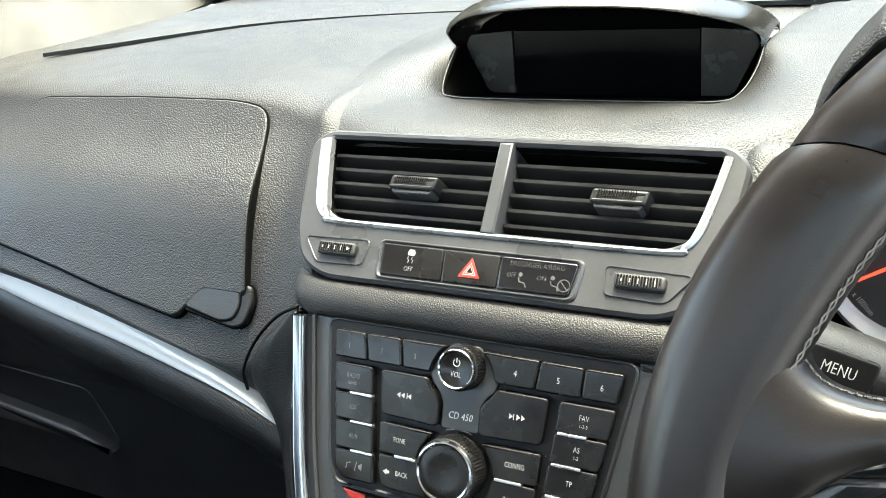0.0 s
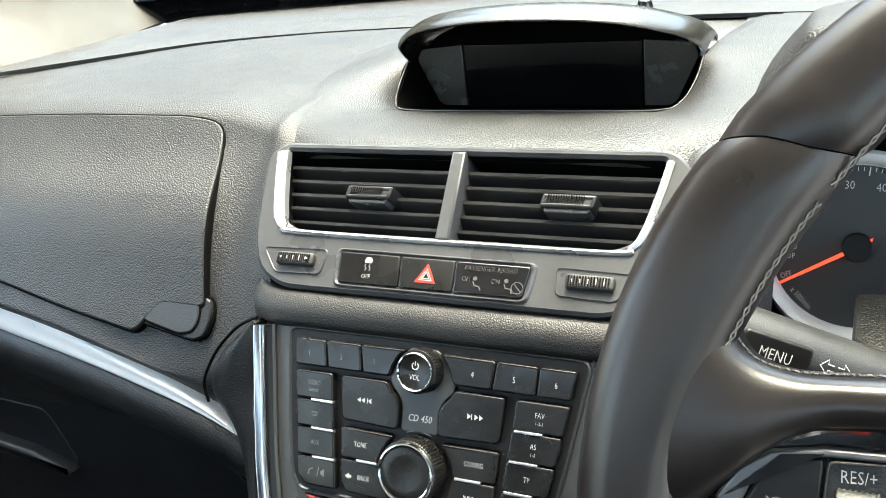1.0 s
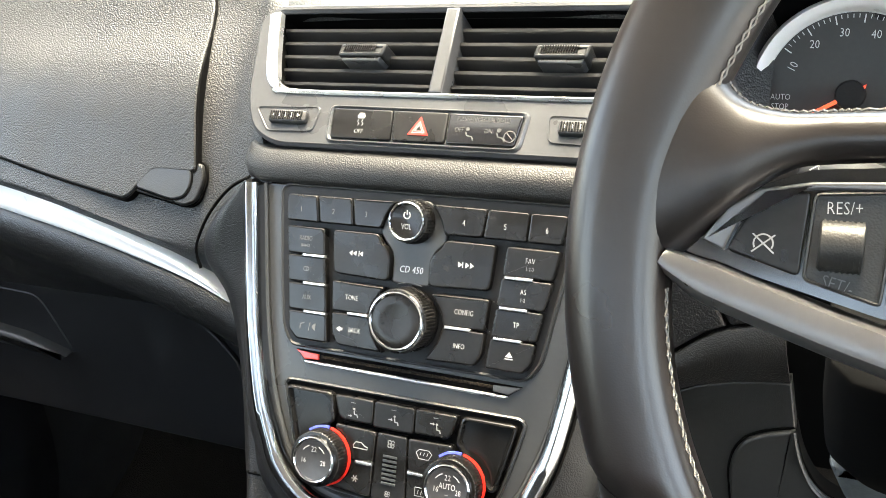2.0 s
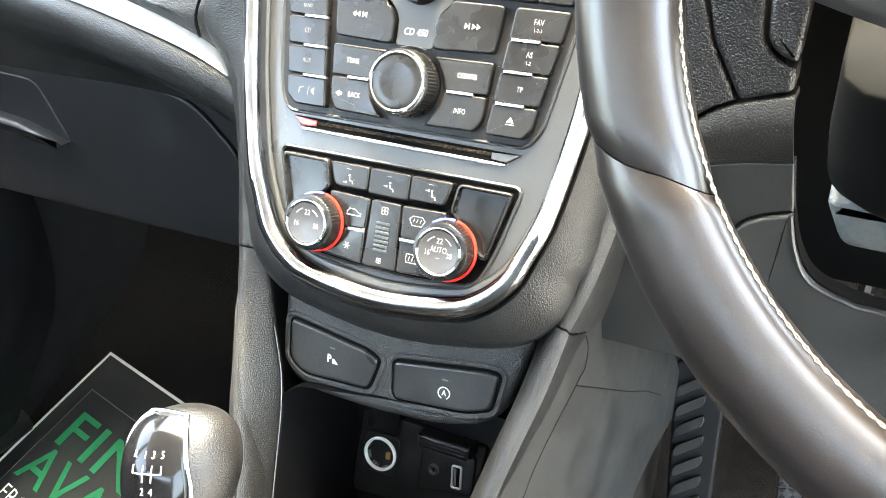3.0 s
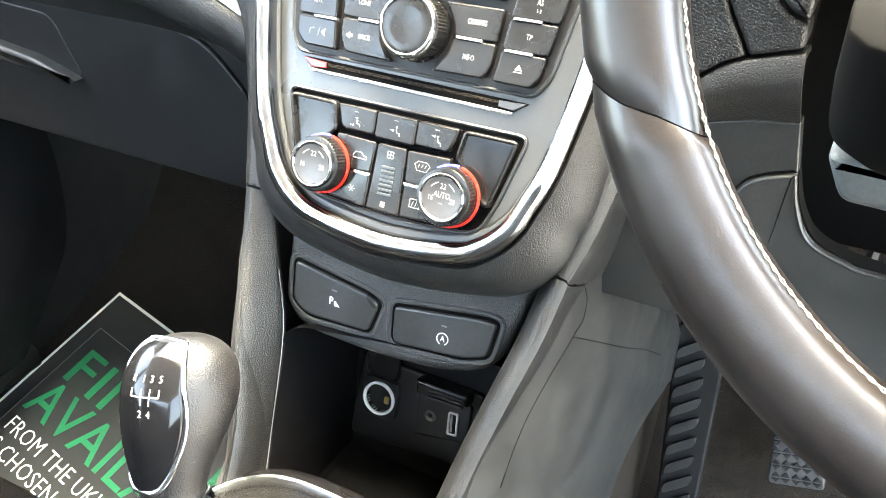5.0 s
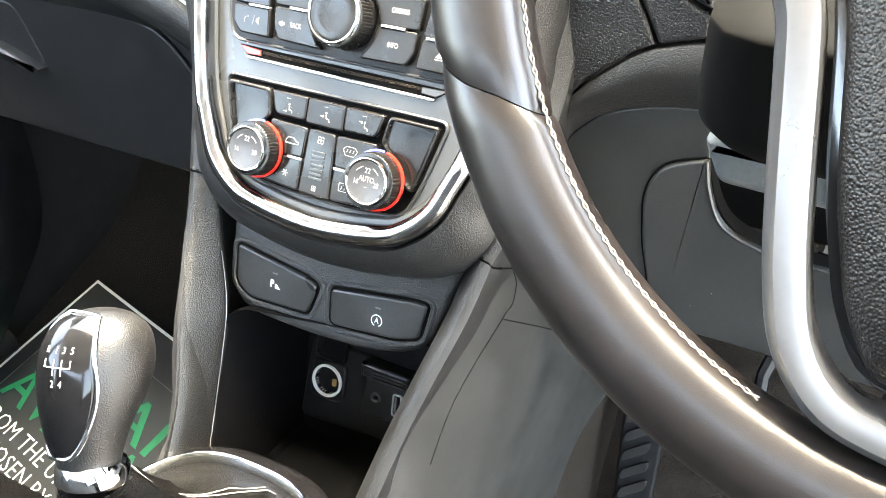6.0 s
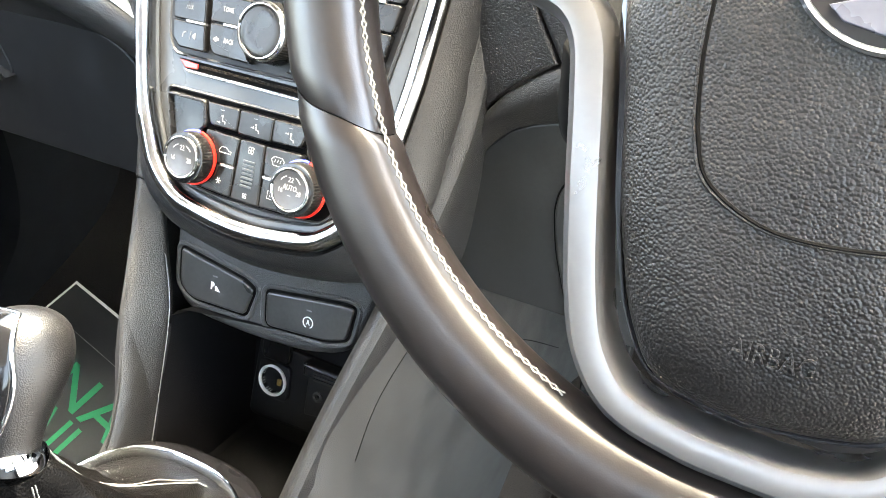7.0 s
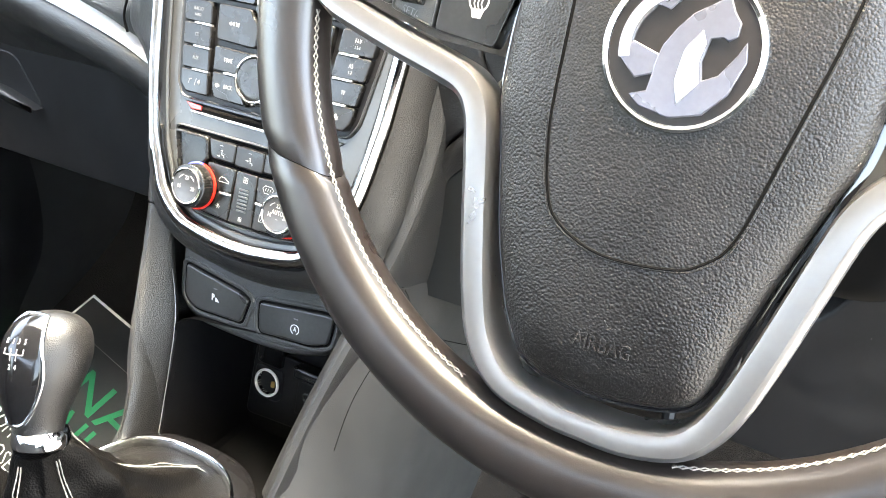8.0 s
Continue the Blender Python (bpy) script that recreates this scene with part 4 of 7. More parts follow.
def radio():
    ob = thing("radio", "black car radio with grey-lettered keys and two chrome-ringed knobs", "car radio")
    well = rounded([(-0.0790, -0.0535), (0.0745, -0.0535), (0.0815, -0.044), (0.0885, -0.007), (0.0975, 0.0435), (-0.0935, 0.0435), (-0.0890, -0.012), (-0.0850, -0.044)], [0.004, 0.004, 0.01, 0.01, 0.006, 0.006, 0.01, 0.01], 4)
    part("well", slab(well, -0.02, -0.0022, 0, STACKK), "dark", ob, "recessed black base between the keys")
    part("well_rim", ring(ccw(inset(ccw(well), -0.0022)), ccw(well), -0.006, -0.0012, STACKK, 0.0010), "face", ob)
    L = {}
    x = [-0.0868, -0.0650, -0.0405]
    L["1"] = key("preset_key", [(x[0] + 0.0005, 0.0225), (-0.0632, 0.0225), (-0.0655, 0.0390), (x[0], 0.0390)], ob)
    L["2"] = key("preset_key", [(-0.0626, 0.0225), (-0.0392, 0.0225), (-0.0412, 0.0392), (-0.0649, 0.0390)], ob)
    notch = [(-0.0203, 0.0225), (-0.0187, 0.0285), (-0.0155, 0.0345), (-0.0105, 0.0394)]
    L["3"] = key("preset_key", [(-0.0386, 0.0225)] + notch + [(-0.0406, 0.0392)], ob, r=0.0012)
    L["6"] = key("preset_key", mirrored([(-0.0898, 0.0225), (-0.0702, 0.0225), (-0.0712, 0.0390), (-0.0925, 0.0390)]), ob)
    L["5"] = key("preset_key", mirrored([(-0.0696, 0.0225), (-0.0440, 0.0225), (-0.0462, 0.0392), (-0.0706, 0.0390)]), ob)
    L["4"] = key("preset_key", mirrored([(-0.0434, 0.0225)] + notch + [(-0.0456, 0.0392)]), ob, r=0.0012)
    for w, u in (("1", -0.0762), ("2", -0.0535), ("3", -0.0310), ("4", 0.0320), ("5", 0.0570), ("6", 0.0812)):
        # left figures are greyer, to paint in the reflection that washes them out
        writing(w, 0.0049, STACKK, u, 0.0300, 0.0029, "white" if w in "456" else "midprint", L[w])
    # side columns
    cuts = [0.0198, 0.0022, -0.0150, -0.0325, -0.0505]
    def edge_out(v, side=-1):
        if side > 0:
            return 0.0898 - (0.0198 - v) * 0.185 if v > -0.045 else 0.0770
        return 0.0856 - (0.0198 - v) * 0.095 if v > -0.045 else 0.0770
    def edge_in(v):
        return 0.0590 - (0.0198 - v) * 0.105
    for side, names in ((-1, ("RADIO", "CD", "AUX", "phone")), (1, ("FAV", "AS", "TP", "eject"))):
        for k, word in enumerate(names):
            a, b = cuts[k] - 0.0003, cuts[k + 1] + 0.0003
            pts = [(-edge_out(b, side), b), (-edge_in(b), b), (-edge_in(a), a), (-edge_out(a, side), a)]
            if k == 3:
                pts = [(-0.0735, b), (-edge_in(b), b), (-edge_in(a), a), (-edge_out(a, side), a), (-0.0782 if side > 0 else -0.0798, b + 0.006)]
            c = key("function_key", pts if side < 0 else mirrored(pts), ob, r=0.0011)
            mid = (a + b) / 2
            u = side * (edge_out(mid, side) + edge_in(mid)) / 2
            # left print dimmed in colour for the reflection over those keys
            lit = "midprint" if side < 0 else "white"
            if word == "phone":
                line_mark([(u - 0.005, mid - 0.002), (u - 0.0045, mid + 0.0012), (u - 0.002, mid + 0.002)], 0.0009, 0.0029, STACKK, lit, c)
                line_mark([(u + 0.0012, mid - 0.0025), (u + 0.0022, mid + 0.003)], 0.0006, 0.0029, STACKK, lit, c)
                part("symbol", slab([(u + 0.0035, mid - 0.0006), (u + 0.006, mid - 0.0022), (u + 0.006, mid + 0.0026), (u + 0.0035, mid + 0.001)], 0.0027, 0.0031, 0, STACKK), lit, c)
            elif word == "eject":
                part("symbol", slab([(u - 0.0022, mid - 0.0004), (u + 0.0022, mid - 0.0004), (u, mid + 0.0026)], 0.0027, 0.0031, 0, STACKK), lit, c)
                line_mark([(u - 0.0024, mid - 0.0014), (u + 0.0024, mid - 0.0014)], 0.0007, 0.0029, STACKK, lit, c)
            else:
                writing(word, 0.0044 if side > 0 else 0.0041, STACKK, u, mid + (0.0014 if word in ("RADIO", "FAV", "AS") else 0), 0.0029, lit, c, squeeze=0.72)
                for w2, sub in (("RADIO", "BAND"), ("FAV", "1-2-3"), ("AS", "1-2")):
                    if w2 == word:
                        # the small left word is dimmed for the same reflection
                        writing(sub, 0.0028, STACKK, u, mid - 0.0030, 0.0029, "greyprint" if side < 0 else lit, c, squeeze=0.8)
        for v in cuts[1:4]:
            u0, u1 = (edge_in(v) + 0.0002, edge_in(v) + 0.0155) if side < 0 else (edge_in(v) + 0.002, edge_in(v) + 0.0185)
            pts = [(side * u0, v - 0.0008), (side * u1, v - 0.0008), (side * u1, v + 0.0008), (side * u0, v + 0.0008)]
            part("indicator_bar", slab(pts, 0.0, 0.0037, 0.0004, STACKK), "satin", ob, "bright indicator bar")
    # seek keys, tone, back, config, info round the knobs
    seek = [(-0.0500, -0.0068), (-0.0150, -0.0080), (-0.0128, -0.0060), (-0.0128, 0.0060), (-0.0150, 0.0110), (-0.0195, 0.0150), (-0.0215, 0.0195), (-0.0525, 0.0195), (-0.0510, 0.0)]
    tone = [(-0.0498, -0.0296), (-0.0240, -0.0296), (-0.0225, -0.0230), (-0.0185, -0.0165), (-0.0150, -0.0118), (-0.0510, -0.0112)]
    back = [(-0.0465, -0.0475), (-0.0440, -0.0500), (-0.0130, -0.0508), (-0.0160, -0.0480), (-0.0215, -0.0400), (-0.0238, -0.0304), (-0.0497, -0.0304), (-0.0490, -0.0420)]
    for side in (-1, 1):
        f = (lambda q: q) if side < 0 else mirrored
        lit = "white"
        k1 = key("seek_key", f(seek), ob, top=0.0032, r=0.0025)
        k2 = key("menu_key", f(tone), ob, r=0.0012)
        k3 = key("menu_key", f(back), ob, r=0.0012)
        u = side * 0.0345
        # two arrows and a stop mark, pointing outward
        for o in (0.0008, 0.0036):
            part("symbol", slab([(u + side * (o + 0.0022), 0.0065), (u + side * o, 0.0049), (u + side * o, 0.0081)], 0.0026, 0.0034, 0, STACKK), lit, k1)
        part("symbol", slab([(u - side * 0.0014, 0.0065), (u - side * 0.0036, 0.0049), (u - side * 0.0036, 0.0081)], 0.0026, 0.0034, 0, STACKK), lit, k1)
        part("symbol", slab([(u - side * 0.0012, 0.0049), (u - side * 0.0007, 0.0049), (u - side * 0.0007, 0.0081), (u - side * 0.0012, 0.0081)], 0.0026, 0.0034, 0, STACKK), lit, k1)
        writing("TONE" if side < 0 else "CONFIG", 0.0043, STACKK, side * 0.0365, -0.0205, 0.0029, "white", k2, squeeze=0.72)
        writing("BACK" if side < 0 else "INFO", 0.0043, STACKK, side * 0.0350 + (0.002 if side < 0 else 0), -0.0400, 0.0029, "white", k3, squeeze=0.72)
        if side < 0:
            part("symbol", slab([(-0.0455, -0.0400), (-0.0430, -0.0382), (-0.0430, -0.0392), (-0.0412, -0.0392), (-0.0412, -0.0408), (-0.0430, -0.0408), (-0.0430, -0.0418)], 0.0027, 0.0031, 0, STACKK), "white", k3)
        u0, u1 = (0.0245, 0.0385) if side < 0 else (0.0255, 0.0415)
        part("indicator_bar", slab([(side * u0, -0.0308), (side * u1, -0.0308), (side * u1, -0.0292), (side * u0, -0.0292)], 0.0, 0.0037, 0.0004, STACKK), "satin", ob, "bright indicator bar")
    # middle plate with its print
    mid = [(-0.0120, -0.0085), (0.0120, -0.0085), (0.0120, 0.0065), (0.0150, 0.0125), (0.0195, 0.0165), (0.0215, 0.021), (0.018, 0.032), (0.0085, 0.0410), (-0.0085, 0.0410), (-0.018, 0.032), (-0.0215, 0.021), (-0.0195, 0.0165), (-0.0150, 0.0125), (-0.0120, 0.0065)]
    plate = part("middle_plate", slab(rounded(mid, 0.002, 3), -0.006, -0.0002, 0.0008, STACKK), "face", ob)
    writing("CD 450", 0.0058, STACKK, 0, 0.0, 0.0002, "bright", plate, lean=0.2, squeeze=0.8)
    for s in (-1, 1):
        line_mark([(s * a[0], a[1]) for a in arc(0, -0.0290, 0.0215, 68, 82, 6)], 0.0007, 0.0, STACKK, "midprint", plate)
    knob("volume_knob", STACKK @ Matrix.Translation((0, 0.0285, 0)), 0.0128, 0.0112, 0.0125, ob, 44)
    writing("VOL", 0.0047, STACKK, 0, 0.0253, 0.01105, "white", ob, squeeze=0.72)
    line_mark(arc(0, 0.0321, 0.0020, 125, 415, 14), 0.0008, 0.0111, STACKK, "white", ob)
    line_mark([(0, 0.0322), (0, 0.0348)], 0.0008, 0.0111, STACKK, "white", ob)
    knob("menu_knob", STACKK @ Matrix.Translation((0, -0.0290, 0)), 0.0188, 0.0170, 0.0165, ob, 60)
    return ob


def knob(name, m, r_base, r_top, h, parent, teeth, face="key", label="black ribbed knob with a chrome ring"):
    loops = []
    for r, z, rib in ((r_base * 1.03, -0.002, 0), (r_base * 1.03, 0.001, 0), (r_base, 0.002, 1), (r_base * 0.985, h - 0.0032, 1), (r_base * 0.965, h - 0.0026, 0), (r_top, h - 0.0024, 0)):
        n = teeth * 4
        loops.append([((r + (0.00022 if rib and k % 4 < 2 else -0.00022 if rib else 0)) * math.cos(2 * math.pi * k / n), (r + (0.00022 if rib and k % 4 < 2 else -0.00022 if rib else 0)) * math.sin(2 * math.pi * k / n), z) for k in range(n)])
    k = part(name, moved(stacked(loops), m), "key", parent, label, 30)
    part("chrome_ring", lathe([(r_top * 1.02, h - 0.003), (r_top * 1.045, h - 0.0018), (r_top * 1.01, h - 0.0004), (r_top * 0.96, h), (r_top * 0.905, h - 0.0005), (r_top * 0.895, h - 0.002)], m, 48, False), "chrome", k)
    part("cap", lathe([(r_top * 0.905, h - 0.0022), (r_top * 0.895, h - 0.0010), (r_top * 0.86, h - 0.0007), (r_top * 0.55, h - 0.0013), (r_top * 0.02, h - 0.0016)], m, 48), face, k)
    return k


radio()


def cd_slot():
    ob = thing("disc_slot", "narrow CD slot with a bright lower lip and red end lens", "disc slot")
    pts = [(-0.0765, -0.0572), (0.0735, -0.0585), (0.0655, -0.0645), (-0.0695, -0.0632)]
    part("slot", slab(rounded(pts, 0.0012, 3), -0.006, -0.0026, 0, STACKK), "shadeblack", ob)
    part("brush", slab([(-0.058, -0.0590), (0.058, -0.0598), (0.058, -0.0618), (-0.058, -0.0610)], -0.006, -0.0022, 0.0004, STACKK), "carpet", ob, "felt dust brush")
    part("lip", slab(rounded([(-0.0700, -0.0634), (0.0660, -0.0647), (0.0635, -0.0668), (-0.0675, -0.0656)], 0.0008, 2), -0.006, -0.0018, 0.0008, STACKK), "satin", ob, "bright lower lip")
    part("end_lens", slab([(-0.0755, -0.0576), (-0.0590, -0.0586), (-0.0590, -0.0622), (-0.0692, -0.0628)], -0.005, -0.0018, 0.0006, STACKK), "redlens", ob, "red end lens")
    part("end_lens", slab([(0.0728, -0.0590), (0.0560, -0.0596), (0.0560, -0.0632), (0.0655, -0.0640)], -0.005, -0.0018, 0.0006, STACKK), "bezel", ob, "pale end lens")


cd_slot()


def climate():
    ob = thing("climate_control", "black climate control panel with two red-ringed temperature dials", "climate control")
    c0 = -0.0025
    S = STACKK @ Matrix.Translation((c0, 0, 0))
    well = rounded([(-0.0600, -0.136), (-0.030, -0.1395), (0.030, -0.1395), (0.0600, -0.136), (0.0680, -0.118), (0.0790, -0.0775), (-0.0790, -0.0775), (-0.0680, -0.118)], [0.01, 0.02, 0.02, 0.01, 0.01, 0.005, 0.005, 0.01], 5)
    part("well", slab(well, -0.02, -0.0028, 0, S), "shadeblack", ob)
    part("well_rim", ring(ccw(inset(ccw(well), -0.0020)), ccw(well), -0.006, -0.0012, S, 0.0009), "face", ob)
    for s in (-1, 1):
        pts = [(s * 0.0425, -0.0795), (s * 0.0765, -0.0795), (s * 0.0662, -0.1200), (s * 0.062, -0.1200), (s * 0.0440, -0.1010), (s * 0.0398, -0.0965)]
        outer = rounded(pts, [0.004, 0.004, 0.006, 0.003, 0.006, 0.004], 4)
        part("corner_panel", slab(outer, -0.006, 0.0022, 0.0018, S, 0.0028), "key", ob, "dished black corner panel")
    # three air direction keys
    for k in range(3):
        a, b = -0.0405 + 0.0272 * k, -0.0138 + 0.0272 * k
        low = -0.0945 if k != 1 else -0.0955
        pts = [(a + (0.004 if k == 0 else 0), low), (b - (0.004 if k == 2 else 0), low), (b, -0.0800), (a, -0.0800)]
        e = key("air_key", pts, ob, S, r=[0.004 if k == 0 else 0.002, 0.004 if k == 2 else 0.002, 0.002, 0.002])
        u = (a + b) / 2
        line_mark([(u - 0.0015, -0.0832), (u + 0.0015, -0.0832)], 0.0006, 0.0029, S, "midprint", e, "lamp_mark")
        # a seated outline with an arrow to the feet, the body or the glass
        part("symbol", slab(arc(u + 0.0008, -0.0868, 0.0007, 0, 330, 8), 0.0027, 0.0031, 0, S), "softprint", e)
        line_mark([(u + 0.0008, -0.0878), (u + 0.0012, -0.0900), (u + 0.0030, -0.0902), (u + 0.0034, -0.0918)], 0.0009, 0.0029, S, "softprint", e)
        y = -0.0912 + 0.0022 * k
        line_mark([(u - 0.0032, y), (u - 0.0008, y)], 0.0007, 0.0029, S, "softprint", e)
        line_mark([(u - 0.0014, y + 0.0007), (u - 0.0007, y), (u - 0.0014, y - 0.0007)], 0.0006, 0.0029, S, "softprint", e)
    # keys between the dials
    keys = [("recirculation_key", [(-0.0385, -0.1180), (-0.0115, -0.1172), (-0.0105, -0.0982), (-0.0385, -0.0975)]), ("cooling_key", [(-0.0385, -0.1362), (-0.0120, -0.1380), (-0.0115, -0.1178), (-0.0385, -0.1186)]),
            ("fan_key", [(-0.0113, -0.1381), (0.0113, -0.1381), (0.0098, -0.0980), (-0.0098, -0.0980)]),
            ("demist_key", [(0.0115, -0.1172), (0.0385, -0.1180), (0.0385, -0.0975), (0.0105, -0.0982)]), ("rear_heater_key", [(0.0120, -0.1380), (0.0385, -0.1362), (0.0385, -0.1186), (0.0115, -0.1178)])]
    K = {n: key(n, p, ob, S, r=0.0010) for n, p in keys}
    n = 0.0029
    f = K["fan_key"]
    for v, r in ((-0.1035, 0.0024), (-0.1335, 0.0017)):
        for j in range(4):
            a = radians(45 + 90 * j)
            line_mark(arc(r * 0.62 * math.cos(a), v + r * 0.62 * math.sin(a), r * 0.45, 0, 330, 8), 0.0006, n, S, "softprint", f)
    for j in range(7):
        part("grip_bar", slab([(-0.0046, -0.1118 - 0.0027 * j), (0.0046, -0.1118 - 0.0027 * j), (0.0046, -0.1104 - 0.0027 * j), (-0.0046, -0.1104 - 0.0027 * j)], 0.002, 0.0036, 0.0003, S), "face", f, "raised grip bar")
    line_mark([(-0.0250, -0.1082), (-0.0235, -0.1062), (-0.0195, -0.1062), (-0.0175, -0.1080), (-0.0155, -0.1084), (-0.0155, -0.1098), (-0.0250, -0.1098), (-0.0250, -0.1082)], 0.0008, n, S, "softprint", K["recirculation_key"])
    for j in range(3):
        a = radians(60 * j)
        line_mark([(-0.0225 - 0.0022 * math.cos(a), -0.1285 - 0.0022 * math.sin(a)), (-0.0225 + 0.0022 * math.cos(a), -0.1285 + 0.0022 * math.sin(a))], 0.0006, n, S, "softprint", K["cooling_key"])
    line_mark([(0.0165, -0.1050), (0.0185, -0.1030), (0.0245, -0.1030), (0.0265, -0.1050), (0.0245, -0.1085), (0.0185, -0.1085), (0.0165, -0.1050)], 0.0006, n, S, "softprint", K["demist_key"])
    line_mark([(0.0175, -0.1255), (0.0255, -0.1255), (0.0255, -0.1305), (0.0175, -0.1305), (0.0175, -0.1255)], 0.0006, n, S, "softprint", K["rear_heater_key"])
    for j in range(3):
        line_mark([(0.0190 + 0.0022 * j, -0.1065), (0.0197 + 0.0022 * j, -0.1045)], 0.0005, n, S, "softprint", K["demist_key"])
        line_mark([(0.0192 + 0.0022 * j, -0.1295), (0.0198 + 0.0022 * j, -0.1268)], 0.0005, n, S, "softprint", K["rear_heater_key"])
    for s in (-1, 1):
        part("indicator_bar", slab([(s * 0.0118, -0.1190), (s * 0.0228, -0.1190), (s * 0.0228, -0.1172), (s * 0.0118, -0.1172)], 0.0, 0.0036, 0.0004, S), "satin", ob, "bright indicator bar")
    for s in (-1, 1):
        m = STACKK @ Matrix.Translation((-0.0030 + s * 0.0435, -0.1180, 0.0032))
        dial = knob("temperature_dial", m, 0.0168, 0.0138, 0.0145, ob, 52, "dialface", "chrome-ringed dial over a red collar")
        # coloured collar: red round the warm side, a blue patch above
        col = m @ Matrix.Translation((0, 0, 0.0005))
        part("warm_collar", band(arc(0, 0, 0.0178, -125, 78, 40), [(-0.0006, 0), (-0.0006, 0.0014), (0.0006, 0.0016), (0.0008, 0)], col), "red", dial, "red collar")
        part("cold_collar", band(arc(0, 0, 0.0178, 82, 128, 14), [(-0.0006, 0), (-0.0006, 0.0014), (0.0006, 0.0016), (0.0008, 0)], col), "blue", dial, "blue collar")
        t = 0.01345
        writing("22", 0.0046, m, 0.0, 0.0062, t, "white", dial, squeeze=0.85)
        writing("16", 0.0044, m, -0.0068, -0.0012, t + 0.0001, "white", dial, squeeze=0.8)
        writing("28", 0.0044, m, 0.0068, -0.0012, t + 0.0001, "white", dial, squeeze=0.8)
        for a0, a1 in ((35, 68), (112, 145)):
            line_mark(arc(0, 0, 0.0088, a0, a1, 8), 0.0007, t + 0.0001, m, "white", dial)
        if s > 0:
            writing("AUTO", 0.0048, m, 0.0, 0.0012, t - 0.0001, "white", dial, squeeze=0.75)
            line_mark([(-0.001, -0.0035), (0.0012, -0.0035)], 0.0006, t, m, "midprint", dial)
    return ob


climate()


# ---- lower console ----
console = thing("centre_console", "black grained centre console with an open cubby", "console")


def console_body():
    # left cheek beside the stack: outer edge, inner edge, and the wall that runs forward
    outer = [(-0.127, 0.030, 0.636), (-0.158, 0.027, 0.610), (-0.174, 0.026, 0.580), (-0.156, 0.022, 0.548), (-0.141, 0.002, 0.502), (-0.1255, -0.031, 0.449), (-0.112, -0.061, 0.412), (-0.098, -0.093, 0.376), (-0.080, -0.128, 0.325), (-0.070, -0.165, 0.285)]
    inner = [(-0.120, 0.024, 0.636), (-0.121, 0.022, 0.610), (-0.120, 0.016, 0.580), (-0.117, 0.004, 0.548), (-0.112, -0.013, 0.502), (-0.104, -0.030, 0.449), (-0.092, -0.048, 0.400), (-0.0795, -0.0660, 0.362), (-0.0725, -0.098, 0.305), (-0.0660, -0.120, 0.275)]
    def cheek(o, i, s):
        rows = []
        for a, b in zip(o, i):
            a, b = Vector((s * a[0], a[1], a[2])), Vector((s * b[0], b[1], b[2]))
            mid = a.lerp(b, 0.5) + Vector((0, -0.004, 0.003))
            rows.append([a + Vector((s * 0.004, 0.16, -0.02)), a + Vector((s * 0.003, 0.02, -0.002)), a + Vector((0, 0.002, 0)), a.lerp(b, 0.25) + Vector((0, -0.0035, 0.0025)), mid, b, b + Vector((0, 0.03, -0.01))])
        return rows
    rows = cheek(outer, inner, 1)
    part("cheek_seam", tube(smooth_path([(-0.122, 0.0262, 0.6405), (-0.139, 0.0260, 0.632), (-0.156, 0.0258, 0.617), (-0.169, 0.0255, 0.601), (-0.178, 0.0250, 0.584), (-0.1765, 0.0240, 0.570)], 5), 0.0011, 6), "shadeblack", console, "dark seam beside the dashboard")
    k = 6
    part("upper_cheek", sheet(rows[:k], 5, 4, -0.003), "post", console, "grained cheek beside the radio")
    low = [[Vector(p) + Vector((0, 0.0004, -0.0014)) for p in rows[k - 1]]] + rows[k:]
    low = [[Vector(r[0]) + Vector((-0.012, -0.06, 0)), Vector(r[1]) + Vector((-0.001, 0, 0))] + r[2:6] + [Vector(r[5]) + Vector((-0.002, 0.006, -0.003))] for r in low]
    part("liner_edge", tube(smooth_path([Vector(r[5]) + Vector((0.0006, 0.0002, 0.0)) for r in low[1:]], 4), 0.0005, 6), "bezel", console, "thin pale edge of the cubby liner")
    part("lower_cheek", sheet(low, 5, 4, -0.003), "post", console, "grained cheek beside the cubby")
    part("cheek_joint", tube([Vector(p) + Vector((0.0, 0.0008, -0.0006)) for p in rows[k - 1][1:6]], 0.0016, 6), "shadeblack", console)
    # right ridge, shifted as the console is handed
    r_out = [(0.128, 0.030, 0.60), (0.130, 0.020, 0.56), (0.127, 0.005, 0.52), (0.119, -0.020, 0.477), (0.1095, -0.036, 0.4485), (0.104, -0.058, 0.418), (0.095, -0.083, 0.386), (0.086, -0.110, 0.350), (0.078, -0.145, 0.305)]
    r_in = [(0.114, 0.020, 0.60), (0.113, 0.010, 0.56), (0.111, 0.000, 0.52), (0.104, -0.016, 0.477), (0.0945, -0.028, 0.444), (0.088, -0.049, 0.410), (0.079, -0.074, 0.376), (0.070, -0.099, 0.340), (0.061, -0.131, 0.296)]
    rows = []
    for a, b in zip(r_out, r_in):
        a, b = Vector(a), Vector(b)
        rows.append([a + Vector((0.003, 0.10, -0.06)), a + Vector((0.003, 0.012, -0.010)), a, a.lerp(b, 0.5) + Vector((0, -0.003, 0.003)), b, b + Vector((-0.001, 0.012, -0.012)), b + Vector((-0.001, 0.04, -0.03))])
    part("upper_ridge", sheet(rows[:5], 5, 4, -0.003), "pad", console, "grained ridge beside the radio")
    low = [[Vector(p) + Vector((0, -0.0008, -0.0012)) for p in rows[4]]] + rows[5:]
